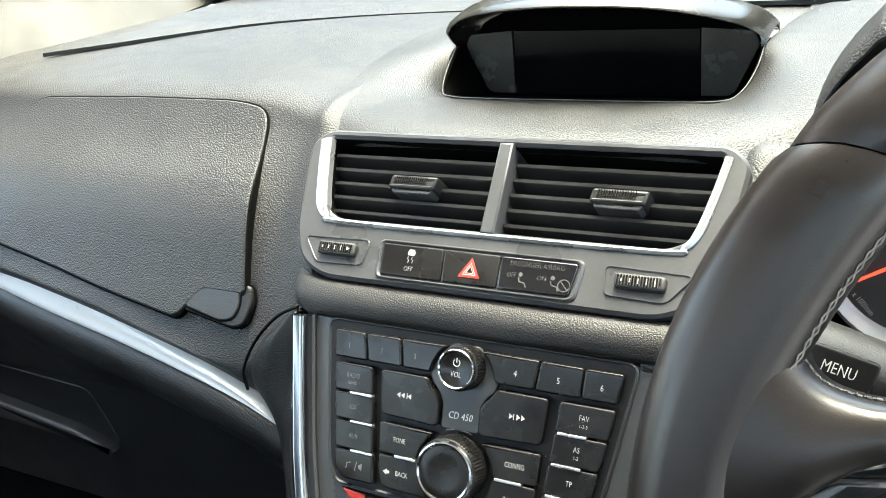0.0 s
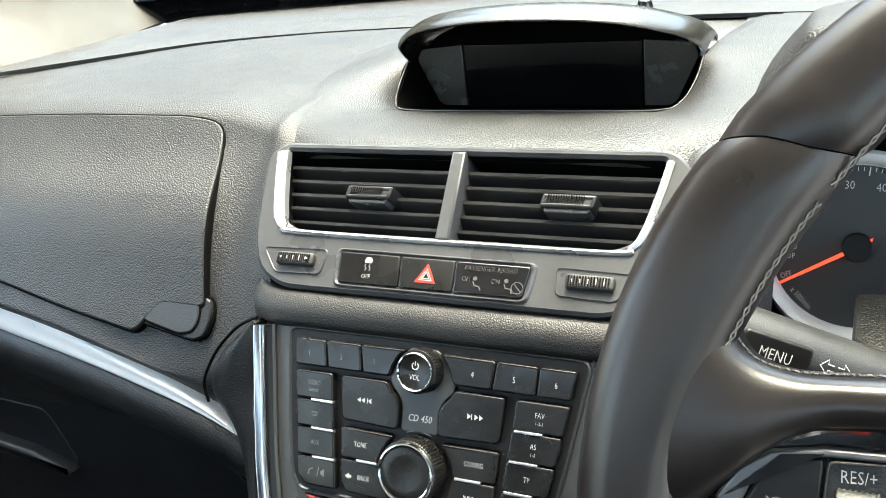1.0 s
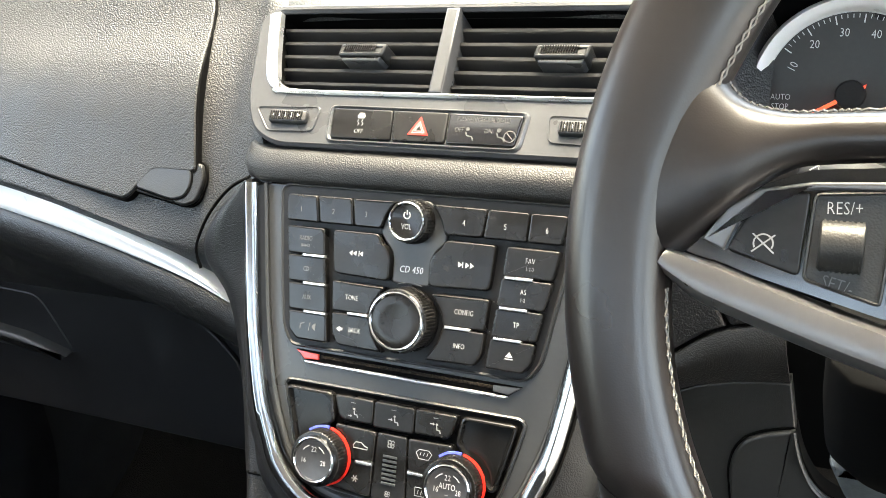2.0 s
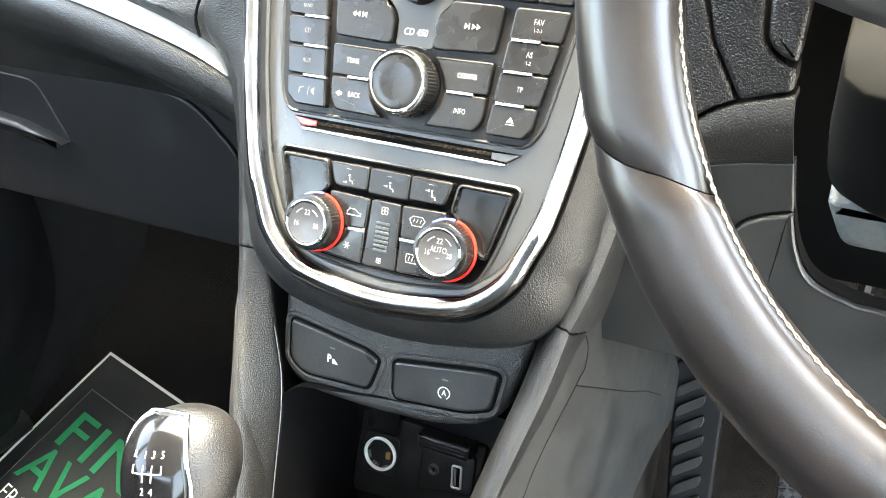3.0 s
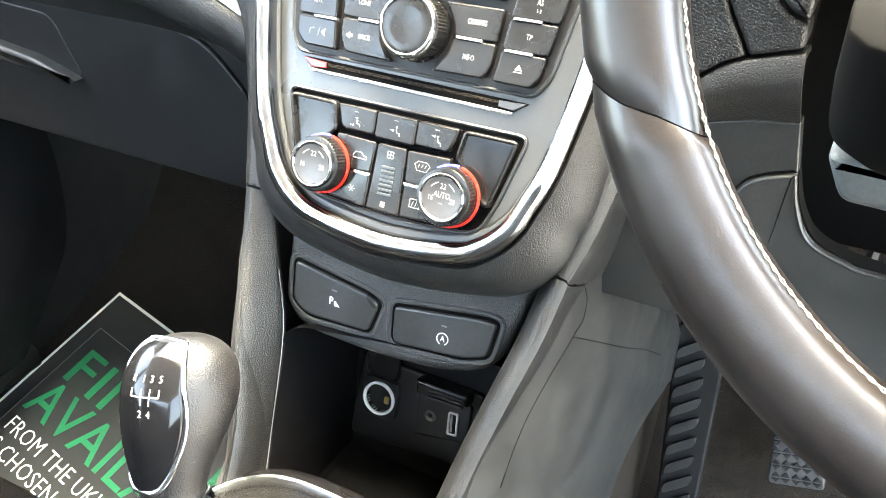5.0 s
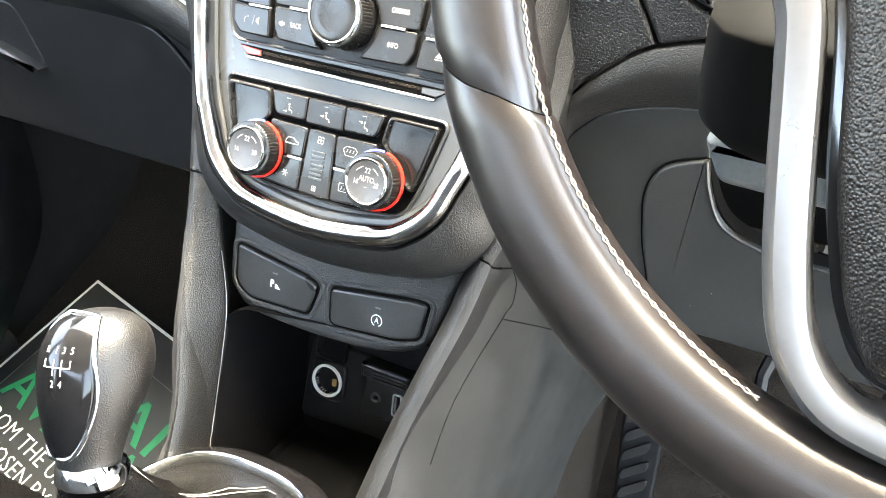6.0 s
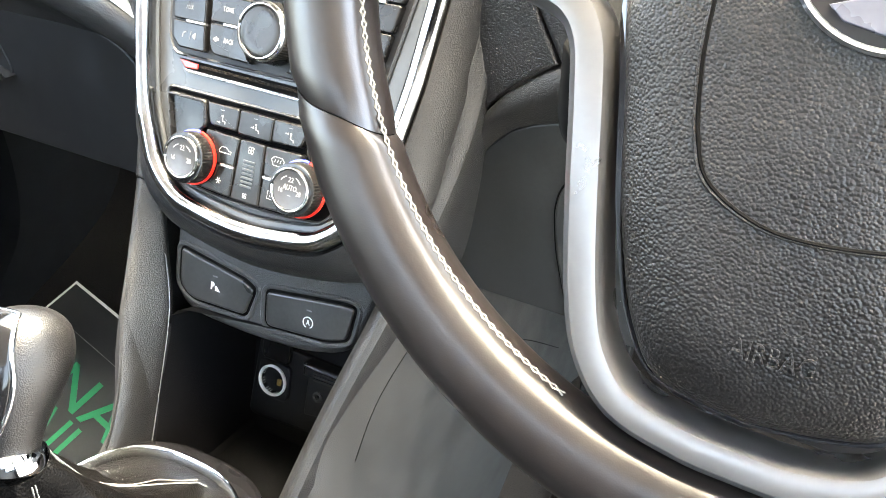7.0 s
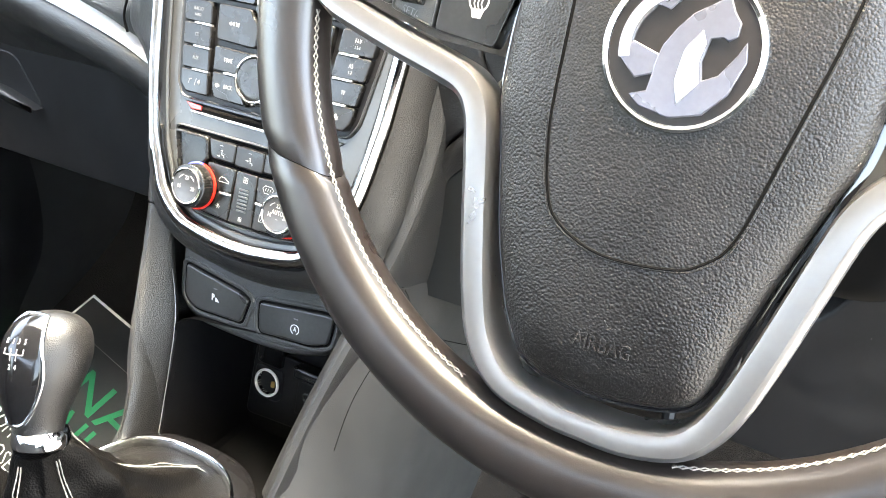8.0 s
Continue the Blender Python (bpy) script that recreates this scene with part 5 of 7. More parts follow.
    part("lower_ridge", sheet(low, 5, 4, -0.003), "post", console, "grained ridge beside the cubby")
    part("ridge_joint", tube([Vector(p) + Vector((0, -0.0002, -0.0004)) for p in rows[4][1:6]], 0.0007, 6), "shadeblack", console)
    # driver's side panel down to the floor
    def side(x0, y0, z0, x1, y1, z1):
        a, b = Vector((x0, y0, z0)), Vector((x1, y1, z1))
        return [a, a.lerp(b, 0.33) + Vector((0.004, 0, 0)), a.lerp(b, 0.66) + Vector((0.004, 0, 0)), b]
    rows = [side(0.108, 0.12, 0.42, 0.128, 0.40, 0.06), side(0.112, 0.04, 0.43, 0.128, 0.27, 0.12), side(0.109, -0.032, 0.444, 0.124, 0.16, 0.135), side(0.100, -0.065, 0.408, 0.120, 0.09, 0.085), side(0.088, -0.108, 0.352, 0.115, -0.02, 0.03), side(0.080, -0.145, 0.305, 0.110, -0.22, -0.02), side(0.080, -0.35, 0.27, 0.105, -0.38, -0.02)]
    panel = part("side_panel", sheet(rows, 4, 4, 0.004), "plastic", console, "hard grey side panel")
    for pts in ([(0.1055, -0.0365, 0.4505), (0.1140, -0.017, 0.4385), (0.1145, -0.001, 0.414), (0.1150, -0.006, 0.398), (0.1140, -0.0185, 0.393), (0.1040, -0.0635, 0.3565), (0.0990, -0.0885, 0.3165)],
                [(0.1140, -0.0165, 0.392), (0.115, 0.03, 0.357), (0.116, 0.097, 0.305), (0.117, 0.16, 0.258), (0.118, 0.23, 0.20)]):
        on = BVHTree.FromPolygons([v.co for v in panel.data.vertices], [p.vertices for p in panel.data.polygons])
        back = Vector((0.04, -0.04, 0.02))
        line = [on.ray_cast(p + back, -back)[0] or p for p in smooth_path(pts, 6)]
        part("panel_joint", tube(line, 0.00045, 6), "shadeblack", console, "fine dark joint")
    rows = [side(-0.108, 0.12, 0.42, -0.15, 0.30, -0.02), side(-0.124, -0.010, 0.44, -0.15, 0.16, -0.02), side(-0.098, -0.09, 0.37, -0.14, 0.02, -0.02), side(-0.074, -0.165, 0.285, -0.13, -0.16, -0.02), side(-0.085, -0.38, 0.265, -0.12, -0.38, -0.02)]
    part("passenger_side_panel", sheet(rows, 4, 4, -0.004), "dark", console)
    # cubby: a liner that narrows to the back
    def loop(quad, r=0.10, seg=3):
        out = []
        q = [Vector(p) for p in quad]
        for i, p in enumerate(q):
            a, b = q[i - 1], q[(i + 1) % 4]
            p0, p1 = p.lerp(a, r), p.lerp(b, r)
            for k in range(seg + 1):
                t = k / seg
                out.append(p0 * (1 - t) ** 2 + p * 2 * t * (1 - t) + p1 * t * t)
        return out
    front = loop([(-0.0800, -0.0630, 0.366), (-0.0640, -0.138, 0.238), (0.0590, -0.138, 0.240), (0.084, -0.038, 0.372)])
    middle = loop([(-0.078, -0.010, 0.345), (-0.066, -0.065, 0.215), (0.056, -0.065, 0.217), (0.070, 0.000, 0.350)])
    rear = loop([(-0.076, 0.034, 0.335), (-0.068, -0.012, 0.208), (0.055, -0.012, 0.208), (0.064, 0.034, 0.335)])
    # the liner's colour carries the shade of the deep cubby
    part("cubby_liner", stacked([front, middle, rear], False, True), "liner", console, "cubby liner with its shade painted in", 25)


console_body()


def lower_switches():
    ob = thing("lower_switch_panel", "grained panel with two black switches under the chrome", "switch panel")
    outline = [(-0.0905, 0.055)] + [(-0.0905, -0.006), (-0.083, -0.022), (-0.066, -0.0285), (-0.02, -0.0300), (0.03, -0.0265), (0.060, -0.018), (0.074, -0.006), (0.085, 0.030), (0.0935, 0.062)]
    outline = ccw(rounded(outline, [0.003, 0.01, 0.012, 0.02, 0.03, 0.03, 0.02, 0.015, 0.02, 0.003], 4))
    part("panel", slab(outline, -0.03, 0.0, 0.006, LOWER), "panelgrain", ob, "black grained panel with a rounded lower lip")
    for name, pts, c, lab in (("parking_sensor_switch", [(-0.0825, 0.0215), (-0.0820, -0.0075), (-0.070, -0.0150), (-0.0210, -0.0130), (-0.0145, 0.0085), (-0.022, 0.0125)], -0.049, "flat black parking sensor switch"),
                              ("stop_start_switch", [(-0.0030, 0.0110), (-0.0015, -0.0145), (0.050, -0.0095), (0.0660, -0.0035), (0.0695, 0.0205), (0.060, 0.0205)], 0.0345, "flat black stop-start switch")):
        r = rounded(pts, [0.004, 0.006, 0.006, 0.004, 0.003, 0.004], 4)
        sw = part(name, slab(r, -0.01, 0.0026, 0.0016, LOWER), "panelkey", ob, lab)
        part("gap", slab(inset(ccw(r), -0.0021), -0.004, 0.0004, 0, LOWER), "shadeblack", ob, "dark gap round the switch")
        part("rim", ring(ccw(inset(ccw(r), -0.0062)), ccw(inset(ccw(r), -0.0020)), -0.002, 0.0013, LOWER, 0.0012), "panelgrain", ob, "raised grained rim")
        n = 0.0026
        line_mark([(c - 0.002, 0.0085), (c + 0.002, 0.0085)], 0.0013, n, LOWER, "greyprint", sw, "lamp_mark")
        if c < 0:
            writing("P", 0.0078, LOWER, c - 0.0020, 0.0005, n, "bright", sw, bold=0.00025)
            part("symbol", slab([(c + 0.0004, 0.0008), (c + 0.0018, 0.0012), (c + 0.0050, -0.0024), (c + 0.0008, -0.0024)], n - 0.0003, n + 0.0002, 0, LOWER), "bright", sw)
        else:
            writing("A", 0.0054, LOWER, c, -0.0005, n, "bright", sw, bold=0.00012)
            line_mark(arc(c, -0.0005, 0.0040, -60, 250, 18), 0.0010, n, LOWER, "bright", sw)


lower_switches()


def sockets():
    ob = thing("power_socket", "open 12 volt socket with a chrome rim in the cubby", "power socket")
    base = rounded([(-0.0690, -0.040), (0.034, -0.034), (0.040, 0.030), (-0.0655, 0.032)], [0.008, 0.004, 0.004, 0.004], 4)
    plate = thing("socket_plate", "black plate at the back of the cubby carrying the sockets", "socket plate")
    part("plate", slab(base, -0.010, -0.002, 0.002, CUBBY), "dark", plate)
    m = CUBBY @ Matrix.Translation((-0.0445, 0.0005, -0.002))
    sq = [(0.0158 * math.copysign(abs(math.cos(a)) ** 0.35, math.cos(a)), 0.0166 * math.copysign(abs(math.sin(a)) ** 0.35, math.sin(a))) for a in (2 * math.pi * k / 40 for k in range(40))]
    ci = [(0.0122 * math.cos(a), 0.0122 * math.sin(a)) for a in (2 * math.pi * k / 40 for k in range(40))]
    part("body", ring(sq, ci, -0.004, 0.004, m, 0.0008), "dark", ob)
    part("rim", lathe([(0.0134, 0.002), (0.0140, 0.0055), (0.0132, 0.0068), (0.0121, 0.0065), (0.0116, 0.004), (0.0114, -0.004)], m, 40, False), "silver", ob, "bright metal rim")
    part("barrel", lathe([(0.0116, 0.0045), (0.0108, -0.03), (0.0100, -0.034), (0.001, -0.034)], m, 32, False), "shadeblack", ob)
    part("contact", box(0.0045, 0.0085, -0.003, 0.003, 0.0035, 0.0052, 0.0008, m), "brass", ob, "brass contact")
    cap = part("cap", slab(rounded([(-0.0150, 0.0180), (0.0135, 0.0175), (0.0140, 0.040), (-0.0145, 0.040)], 0.004, 4), -0.003, 0.0045, 0.0015, m), "key", ob, "flipped-up black cap")
    usb = thing("usb_socket", "black panel with a USB port and audio jack", "usb socket")
    m2 = CUBBY @ Matrix.Translation((0.0105, 0.0015, -0.002)) @ pose(0, 0, 0, 0, 0, 4)
    part("body", slab(rounded([(-0.0230, -0.0190), (0.0225, -0.0150), (0.0240, 0.0170), (-0.0200, 0.0200)], 0.003, 4), -0.004, 0.0035, 0.0015, m2), "dark", usb)
    part("port_frame", ring(rounded([(0.0055, -0.0105), (0.0140, -0.0105), (0.0140, 0.0085), (0.0055, 0.0085)], 0.002, 4), rounded([(0.0070, -0.0090), (0.0125, -0.0090), (0.0125, 0.0070), (0.0070, 0.0070)], 0.001, 4), 0.002, 0.0050, m2, 0.0004), "white", usb, "pale frame of the port")
    part("port", slab([(0.0068, -0.0092), (0.0127, -0.0092), (0.0127, 0.0072), (0.0068, 0.0072)], 0.0, 0.0040, 0, m2), "shadeblack", usb)
    part("tongue", slab([(0.0078, -0.0080), (0.0094, -0.0080), (0.0094, 0.0060), (0.0078, 0.0060)], 0.002, 0.0046, 0, m2), "midprint", usb)
    part("jack", lathe([(0.0046, 0.002), (0.0046, 0.0048), (0.0036, 0.0052), (0.0022, 0.0046), (0.0020, -0.006)], m2 @ Matrix.Translation((-0.0095, 0.0005, 0)), 24, False), "plastic", usb, "round audio jack")
    part("jack_hole", lathe([(0.0024, 0.003), (0.0005, 0.0038)], m2 @ Matrix.Translation((-0.0095, 0.0005, 0)), 16), "shadeblack", usb)
    flap = part("flap", slab(rounded([(-0.020, 0.020), (0.0240, 0.0190), (0.0240, 0.0290), (-0.020, 0.0320)], 0.002, 3), 0.001, 0.014, 0.003, m2), "key", usb, "hinged black flap, folded up")
    for k in range(3):
        part("rib", slab([(-0.008, 0.0195 + 0.003 * k), (0.020, 0.0180 + 0.003 * k), (0.020, 0.0198 + 0.003 * k), (-0.008, 0.0213 + 0.003 * k)], 0.010, 0.0155, 0.0006, m2), "key", flap)


sockets()


# ---- gear lever ----
def gear_lever():
    ob = thing("gear_lever", "black gear knob with chrome edging on a leather gaiter", "gear lever")
    # piano-black surround with its chrome ring
    ringc = Vector((-0.010, -0.235, 0.290))
    def oval(a, f=1.0):
        """A rounded oblong about the lever, wide across its front."""
        c, q = math.cos(a), math.sin(a)
        return Vector((ringc.x + 0.088 * f * math.copysign(abs(c) ** 0.72, c), ringc.y + 0.125 * f * math.copysign(abs(q) ** 0.72, q), ringc.z + 0.003 * q))
    lo = [tuple(oval(2 * math.pi * k / 72)) for k in range(72)]
    def lay(f, dz):
        return [(ringc.x + (x - ringc.x) * f, ringc.y + (y - ringc.y) * f, z + dz) for x, y, z in lo]
    part("surround", stacked([lay(1.0, -0.05), lay(1.0, -0.010), lay(0.99, -0.004), lay(0.95, 0.0005), lay(0.86, 0.006), lay(0.84, 0.004), lay(0.84, -0.03)], False, False), "plategloss", ob, "piano-black surround")
    part("chrome_ring", stacked([lay(0.865, 0.003), lay(0.86, 0.0085), lay(0.845, 0.0105), lay(0.825, 0.0085), lay(0.82, 0.002)], False, False), "chrome", ob, "chrome ring round the gaiter", 80)
    # gaiter with folds, drawn up to the collar
    top = Vector((0.005, -0.254, 0.424))
    loops = []
    N, J = 112, 26
    def crease(x):
        return 1 - 2 * abs(math.sin(x)) ** 0.7
    for j in range(J + 1):
        s = j / J
        row = []
        for k in range(N):
            a = 2 * math.pi * k / N
            base = oval(a, 0.83) + Vector((0, 0, 0.002))
            tip = top + Vector((0.0165 * math.cos(a), 0.0165 * math.sin(a), 0))
            p = base.lerp(tip, s ** 0.80)
            p.z = base.z + (tip.z - base.z) * (s ** 1.15)
            bulge = math.sin(math.pi * s) ** 0.8
            fold = 0.0075 * bulge * (crease(1.5 * a + 0.9 + 1.6 * s) + 0.5 * crease(2.5 * a - 1.5 * s) + 0.25 * math.sin(9 * a + 7 * s))
            ripple = 0.0022 * bulge * math.sin(26 * s + 2.2 * math.sin(2 * a + 0.6)) * (0.5 + 0.5 * math.sin(3 * a + 1))
            p += Vector((math.cos(a), math.sin(a), 0.5)) * (fold + ripple)
            row.append(p)
        loops.append(row)
    gaiter = part("gaiter", stacked(loops, False, True), "boot", ob, "creased black leather gaiter", 60)
    for a0 in (6.10, 4.80, 3.0, 1.4):
        for off in (-0.045, 0.045):
            pts = []
            for j in range(2, J):
                k = (a0 + off * (1 + 0.3 * (J - j) / J)) / (2 * math.pi) * N
                i = int(k) % N
                p = Vector(loops[j][i]).lerp(Vector(loops[j][(i + 1) % N]), k - int(k))
                pts.append(p + (p - Vector((top.x, top.y, p.z - 0.03))).normalized() * 0.0009)
            part("stitching", tube(smooth_path(pts, 3), [0.0003 + 0.0002 * (q % 3 > 0) for q in range(len(smooth_path(pts, 3)))], 6), "thread", gaiter, "pale double stitching")
    K = Matrix.Translation(top) @ pose(0, 0, 0, -26, -13, 0)
    part("collar", lathe([(0.0165, -0.003), (0.0172, -0.001), (0.0170, 0.0055), (0.0155, 0.0080), (0.0135, 0.0085)], K, 36), "chrome", ob, "chrome collar")
    # the knob: a tall egg, narrower at the neck, flattened front and back
    prof = [(0.0150, 0.008, 0), (0.0158, 0.013, 0), (0.0178, 0.021, 0.0), (0.0212, 0.033, 0.001), (0.0245, 0.045, 0.003), (0.0264, 0.057, 0.005), (0.0262, 0.068, 0.006), (0.0232, 0.0785, 0.007), (0.0172, 0.0860, 0.007), (0.0090, 0.0900, 0.007), (0.002, 0.0910, 0.007)]
    prof = [(r * 0.95, z * 0.88, d) for r, z, d in prof]
    prof = [tuple(p) for p in smooth_path(prof, 6)]
    K2 = K @ pose(0, 0, 0, 0, 0, -5)
    loops = [[(r * math.cos(a) * 0.96, dy - 0.002 + r * math.sin(a) * 1.05, z) for a in (2 * math.pi * k / 48 for k in range(48))] for r, z, dy in prof]
    kn = part("knob", moved(stacked(loops), K2), "knobgrain", ob, "grained leather knob")
    # glossy front plate, following the front of the egg, with a chrome edge
    def on_knob(a, z, out):
        for (r0, z0, d0), (r1, z1, d1) in zip(prof, prof[1:]):
            if z0 <= z <= z1:
                t = (z - z0) / (z1 - z0)
                r, d = r0 + (r1 - r0) * t, d0 + (d1 - d0) * t
                return K2 @ Vector(((r + out) * math.cos(a) * 0.96, d - 0.002 + (r + out) * math.sin(a) * 1.05, z))
        return K2 @ Vector((0, prof[-1][2], prof[-1][1]))
    def half_angle(z):
        t = (z - 0.013) / (0.0782 - 0.013)
        return 0.34 + 0.74 * math.sin(math.pi * min(1, t ** 0.8)) ** 0.6 * (1 - 0.12 * t) + 0.55 * t ** 6
    zs = [0.013 + (0.0782 - 0.013) * k / 44 for k in range(45)]
    rows = [[on_knob(-math.pi / 2 + half_angle(z) * s, z, 0.0012 if abs(s) < 1 else -0.0005) for s in [-1, -0.96] + [j / 10 for j in range(-9, 10)] + [0.96, 1]] for z in zs]
    bm = bmesh.new()
    g = [[bm.verts.new(p) for p in r] for r in rows]
    for a, b in zip(g, g[1:]):
        for i in range(len(a) - 1):
            bm.faces.new((a[i], a[i + 1], b[i + 1], b[i]))
    fp = part("front_plate", bm, "plategloss", kn, "glossy black front plate", 60)
    edge = [on_knob(-math.pi / 2 - half_angle(z), z, 0.0010) for z in zs] + [on_knob(-math.pi / 2 + half_angle(z), z, 0.0010) for z in reversed(zs)]
    edge.append(edge[0])
    part("chrome_edge", tube(smooth_path(edge, 3), 0.0014, 12), "chrome", kn, "chrome edging", 80)
    # gear pattern
    def mark(x0, z0, x1, z1, w=0.0003):
        x0, x1 = DX + (x0 - DX) * 0.85, DX + (x1 - DX) * 0.85
        pts = [on_knob(-math.pi / 2 + (x0 + (x1 - x0) * k / 5) / 0.0255, 0.0015 + z0 + (z1 - z0) * k / 5, 0.0014) for k in range(6)]
        part("gear_mark", tube(pts, w, 5), "white", fp)
    DX = 0.0085
    mark(DX - 0.0095, 0.0555, DX + 0.0065, 0.0555)
    for x in (-0.0030, 0.0018, 0.0066):
        mark(DX + x, 0.0590, DX + x, 0.0520 if x < 0.006 else 0.0555)
    mark(DX - 0.0095, 0.0555, DX - 0.0095, 0.0590)
    for w, x, z in (("R", -0.0095, 0.0630), ("1", -0.0030, 0.0630), ("3", 0.0018, 0.0630), ("5", 0.0066, 0.0630), ("2", -0.0030, 0.0480), ("4", 0.0018, 0.0480)):
        x = DX + x * 0.85
        z += 0.0015
        p = on_knob(-math.pi / 2 + x / 0.0255, z, 0.0014)
        a = -math.pi / 2 + x / 0.0255
        nrm = (on_knob(a, z, 0.004) - p).normalized()
        up = (on_knob(a, z + 0.001, 0.0014) - p).normalized()
        right = up.cross(nrm)
        mm = Matrix(((right.x, up.x, nrm.x, p.x), (right.y, up.y, nrm.y, p.y), (right.z, up.z, nrm.z, p.z), (0, 0, 0, 1)))
        writing(w, 0.0046, mm, 0, 0, 0, "white", fp, squeeze=0.85)


gear_lever()


# ---- steering wheel ----
def steering_wheel():
    ob = thing("steering_wheel", "worn dark brown-black leather steering wheel with silver spokes", "steering wheel")
    R = 0.1705
    def section(ang):
        """Half width and half depth of the rim: fatter where the thumbs rest."""
        d = math.degrees(ang) % 360
        g = max(0.0, 1 - abs((d - 158) / 34)) + max(0.0, 1 - abs((d - 22) / 34))
        return 0.0157 + 0.0010 * min(1, g), 0.0142
    def fuller(ang):
        """How far the inner side swells where the thumbs rest."""
        d = math.degrees(ang) % 360
        return 0.0034 * (max(0.0, 1 - ((d - 152) / 20) ** 2) + max(0.0, 1 - ((d - 28) / 20) ** 2))
    def rim(a0, a1, shrink=0.0, s0=0.0, s1=0.0):
        """A stretch of the rim; s0 and s1 slant its two ends, in degrees between the outer and the inner edge."""
        loops = []
        n = max(6, int(abs(a1 - a0) / 2.2))
        for k in range(n + 1):
            mid = a0 + (a1 - a0) * k / n
            w, d = section(radians(mid))
            end = 0.0 if 0 < k < n else 0.0012
            slant = s0 * max(0, 1 - k / 5) + s1 * max(0, 1 - (n - k) / 5)
            row = []
            for j in range(28):
                b = 2 * math.pi * j / 28
                a = radians(mid - slant * math.cos(b) * 0.5)
                side = w + (fuller(a) if math.cos(b) < 0 else 0.0)
                rr = R + (side - end - shrink) * math.copysign(abs(math.cos(b)) ** 0.80, math.cos(b))
                row.append((rr * math.cos(a), rr * math.sin(a), (d - end - shrink) * math.copysign(abs(math.sin(b)) ** 0.78, math.sin(b))))
            loops.append(row)
        return moved(stacked(loops), RIM)
    part("rim_core", rim(0, 360, 0.0016), "shadeblack", ob)
    spans = [(38.5, 141.5, 7, -7), (141.6, 206.5, -7, 9), (206.6, 333, 9, -9), (333.1, 398.4, -9, 7)]
    for a0, a1, s0, s1 in spans:
        part("rim_leather", rim(a0 + 0.06, a1 - 0.06, 0, s0, s1), "leather", ob, "worn smooth leather wrap")
    # cross-stitched seam along the inner edge
    def seam(a0, a1, lift):
        bm = bmesh.new()
        n = int(abs(a1 - a0) / 1.45)
        for side in (0, 1):
            pts = []
            for k in range(n + 1):
                a = radians(a0 + (a1 - a0) * k / n)
                w, d = section(a)
                b = lift + (0.07 if (k + side) % 2 else -0.07)
                rr = R - (w + fuller(a)) * math.cos(b) ** 0.80 - 0.0001
                pts.append((rr * math.cos(a), rr * math.sin(a), d * math.sin(b) ** 0.78 + 0.0001))
            t = tube(pts, 0.00040, 5)
            me = bpy.data.meshes.new("tmp")
            t.to_mesh(me)
            t.free()
            bm.from_mesh(me)
            bpy.data.meshes.remove(me)
        return moved(bm, RIM)
    for a0, a1, lift in ((38, 142, 0.46), (144, 172, 0.46), (184, 250, 0.26), (284, 348, 0.26), (8, 36, 0.46)):
        part("stitching", seam(a0, a1, lift), "thread", ob, "pale grey cross-stitching")
    # leather web from rim to the left and right spokes
    for s in (-1, 1):
        def q(x, y, z):
            return WHEEL @ Vector((s * -x, y, z))
        rows = [[q(-0.150, 0.075, -0.006), q(-0.158, 0.055, 0.009), q(-0.163, 0.025, 0.0115), q(-0.161, 0.0, 0.010), q(-0.158, -0.010, 0.002)],
                [q(-0.1435, 0.053, -0.006), q(-0.147, 0.046, 0.009), q(-0.149, 0.026, 0.0125), q(-0.1485, 0.008, 0.011), q(-0.148, 0.0004, 0.004)],
                [q(-0.138, 0.043, -0.006), q(-0.138, 0.040, 0.008), q(-0.139, 0.026, 0.0125), q(-0.140, 0.013, 0.0105), q(-0.1406, 0.0085, 0.004)],
                [q(-0.127, 0.0395, -0.006), q(-0.127, 0.038, 0.007), q(-0.129, 0.029, 0.011), q(-0.132, 0.019, 0.009), q(-0.1335, 0.016, 0.004)],
                [q(-0.114, 0.040, -0.006), q(-0.115, 0.0385, 0.006), q(-0.118, 0.032, 0.0095), q(-0.123, 0.0245, 0.008), q(-0.125, 0.022, 0.003)],
                [q(-0.100, 0.041, -0.006), q(-0.101, 0.0395, 0.005), q(-0.104, 0.034, 0.0085), q(-0.109, 0.0275, 0.007), q(-0.112, 0.0253, 0.003)],
                [q(-0.050, 0.044, -0.006), q(-0.050, 0.0425, 0.004), q(-0.050, 0.038, 0.007), q(-0.050, 0.032, 0.006), q(-0.050, 0.030, 0.002)]]
        part("spoke_leather", sheet(rows, 4, 5, 0.003), "leather", ob, "leather web between rim and spoke")
        for side in (0, 1):
            edge = smooth_path([r[0].lerp(r[1], 0.45) for r in rows[1:]], 5)
            up = (WHEEL.to_3x3() @ Vector((0, 0.3, 1))).normalized()
            part("stitching", tube([p + up * (0.0014 if (i + side) % 2 else -0.0014) + (WHEEL.to_3x3() @ Vector((0, 0.0006, 0))) for i, p in enumerate(edge)], 0.00045, 5), "thread", ob, "pale grey cross-stitching")
        def k(pts):
            return [(s * -x, y) for x, y in pts]
        # recessed base, grey inner lip, buttons
        part("control_base", slab(k([(-0.154, -0.002), (-0.147, 0.0015), (-0.1325, 0.0180), (-0.118, 0.0235), (-0.052, 0.0290), (-0.052, -0.0190), (-0.097, -0.0160), (-0.136, -0.0065)]), -0.012, 0.0015, 0, WHEEL), "gloss", ob, "black recess of the spoke")
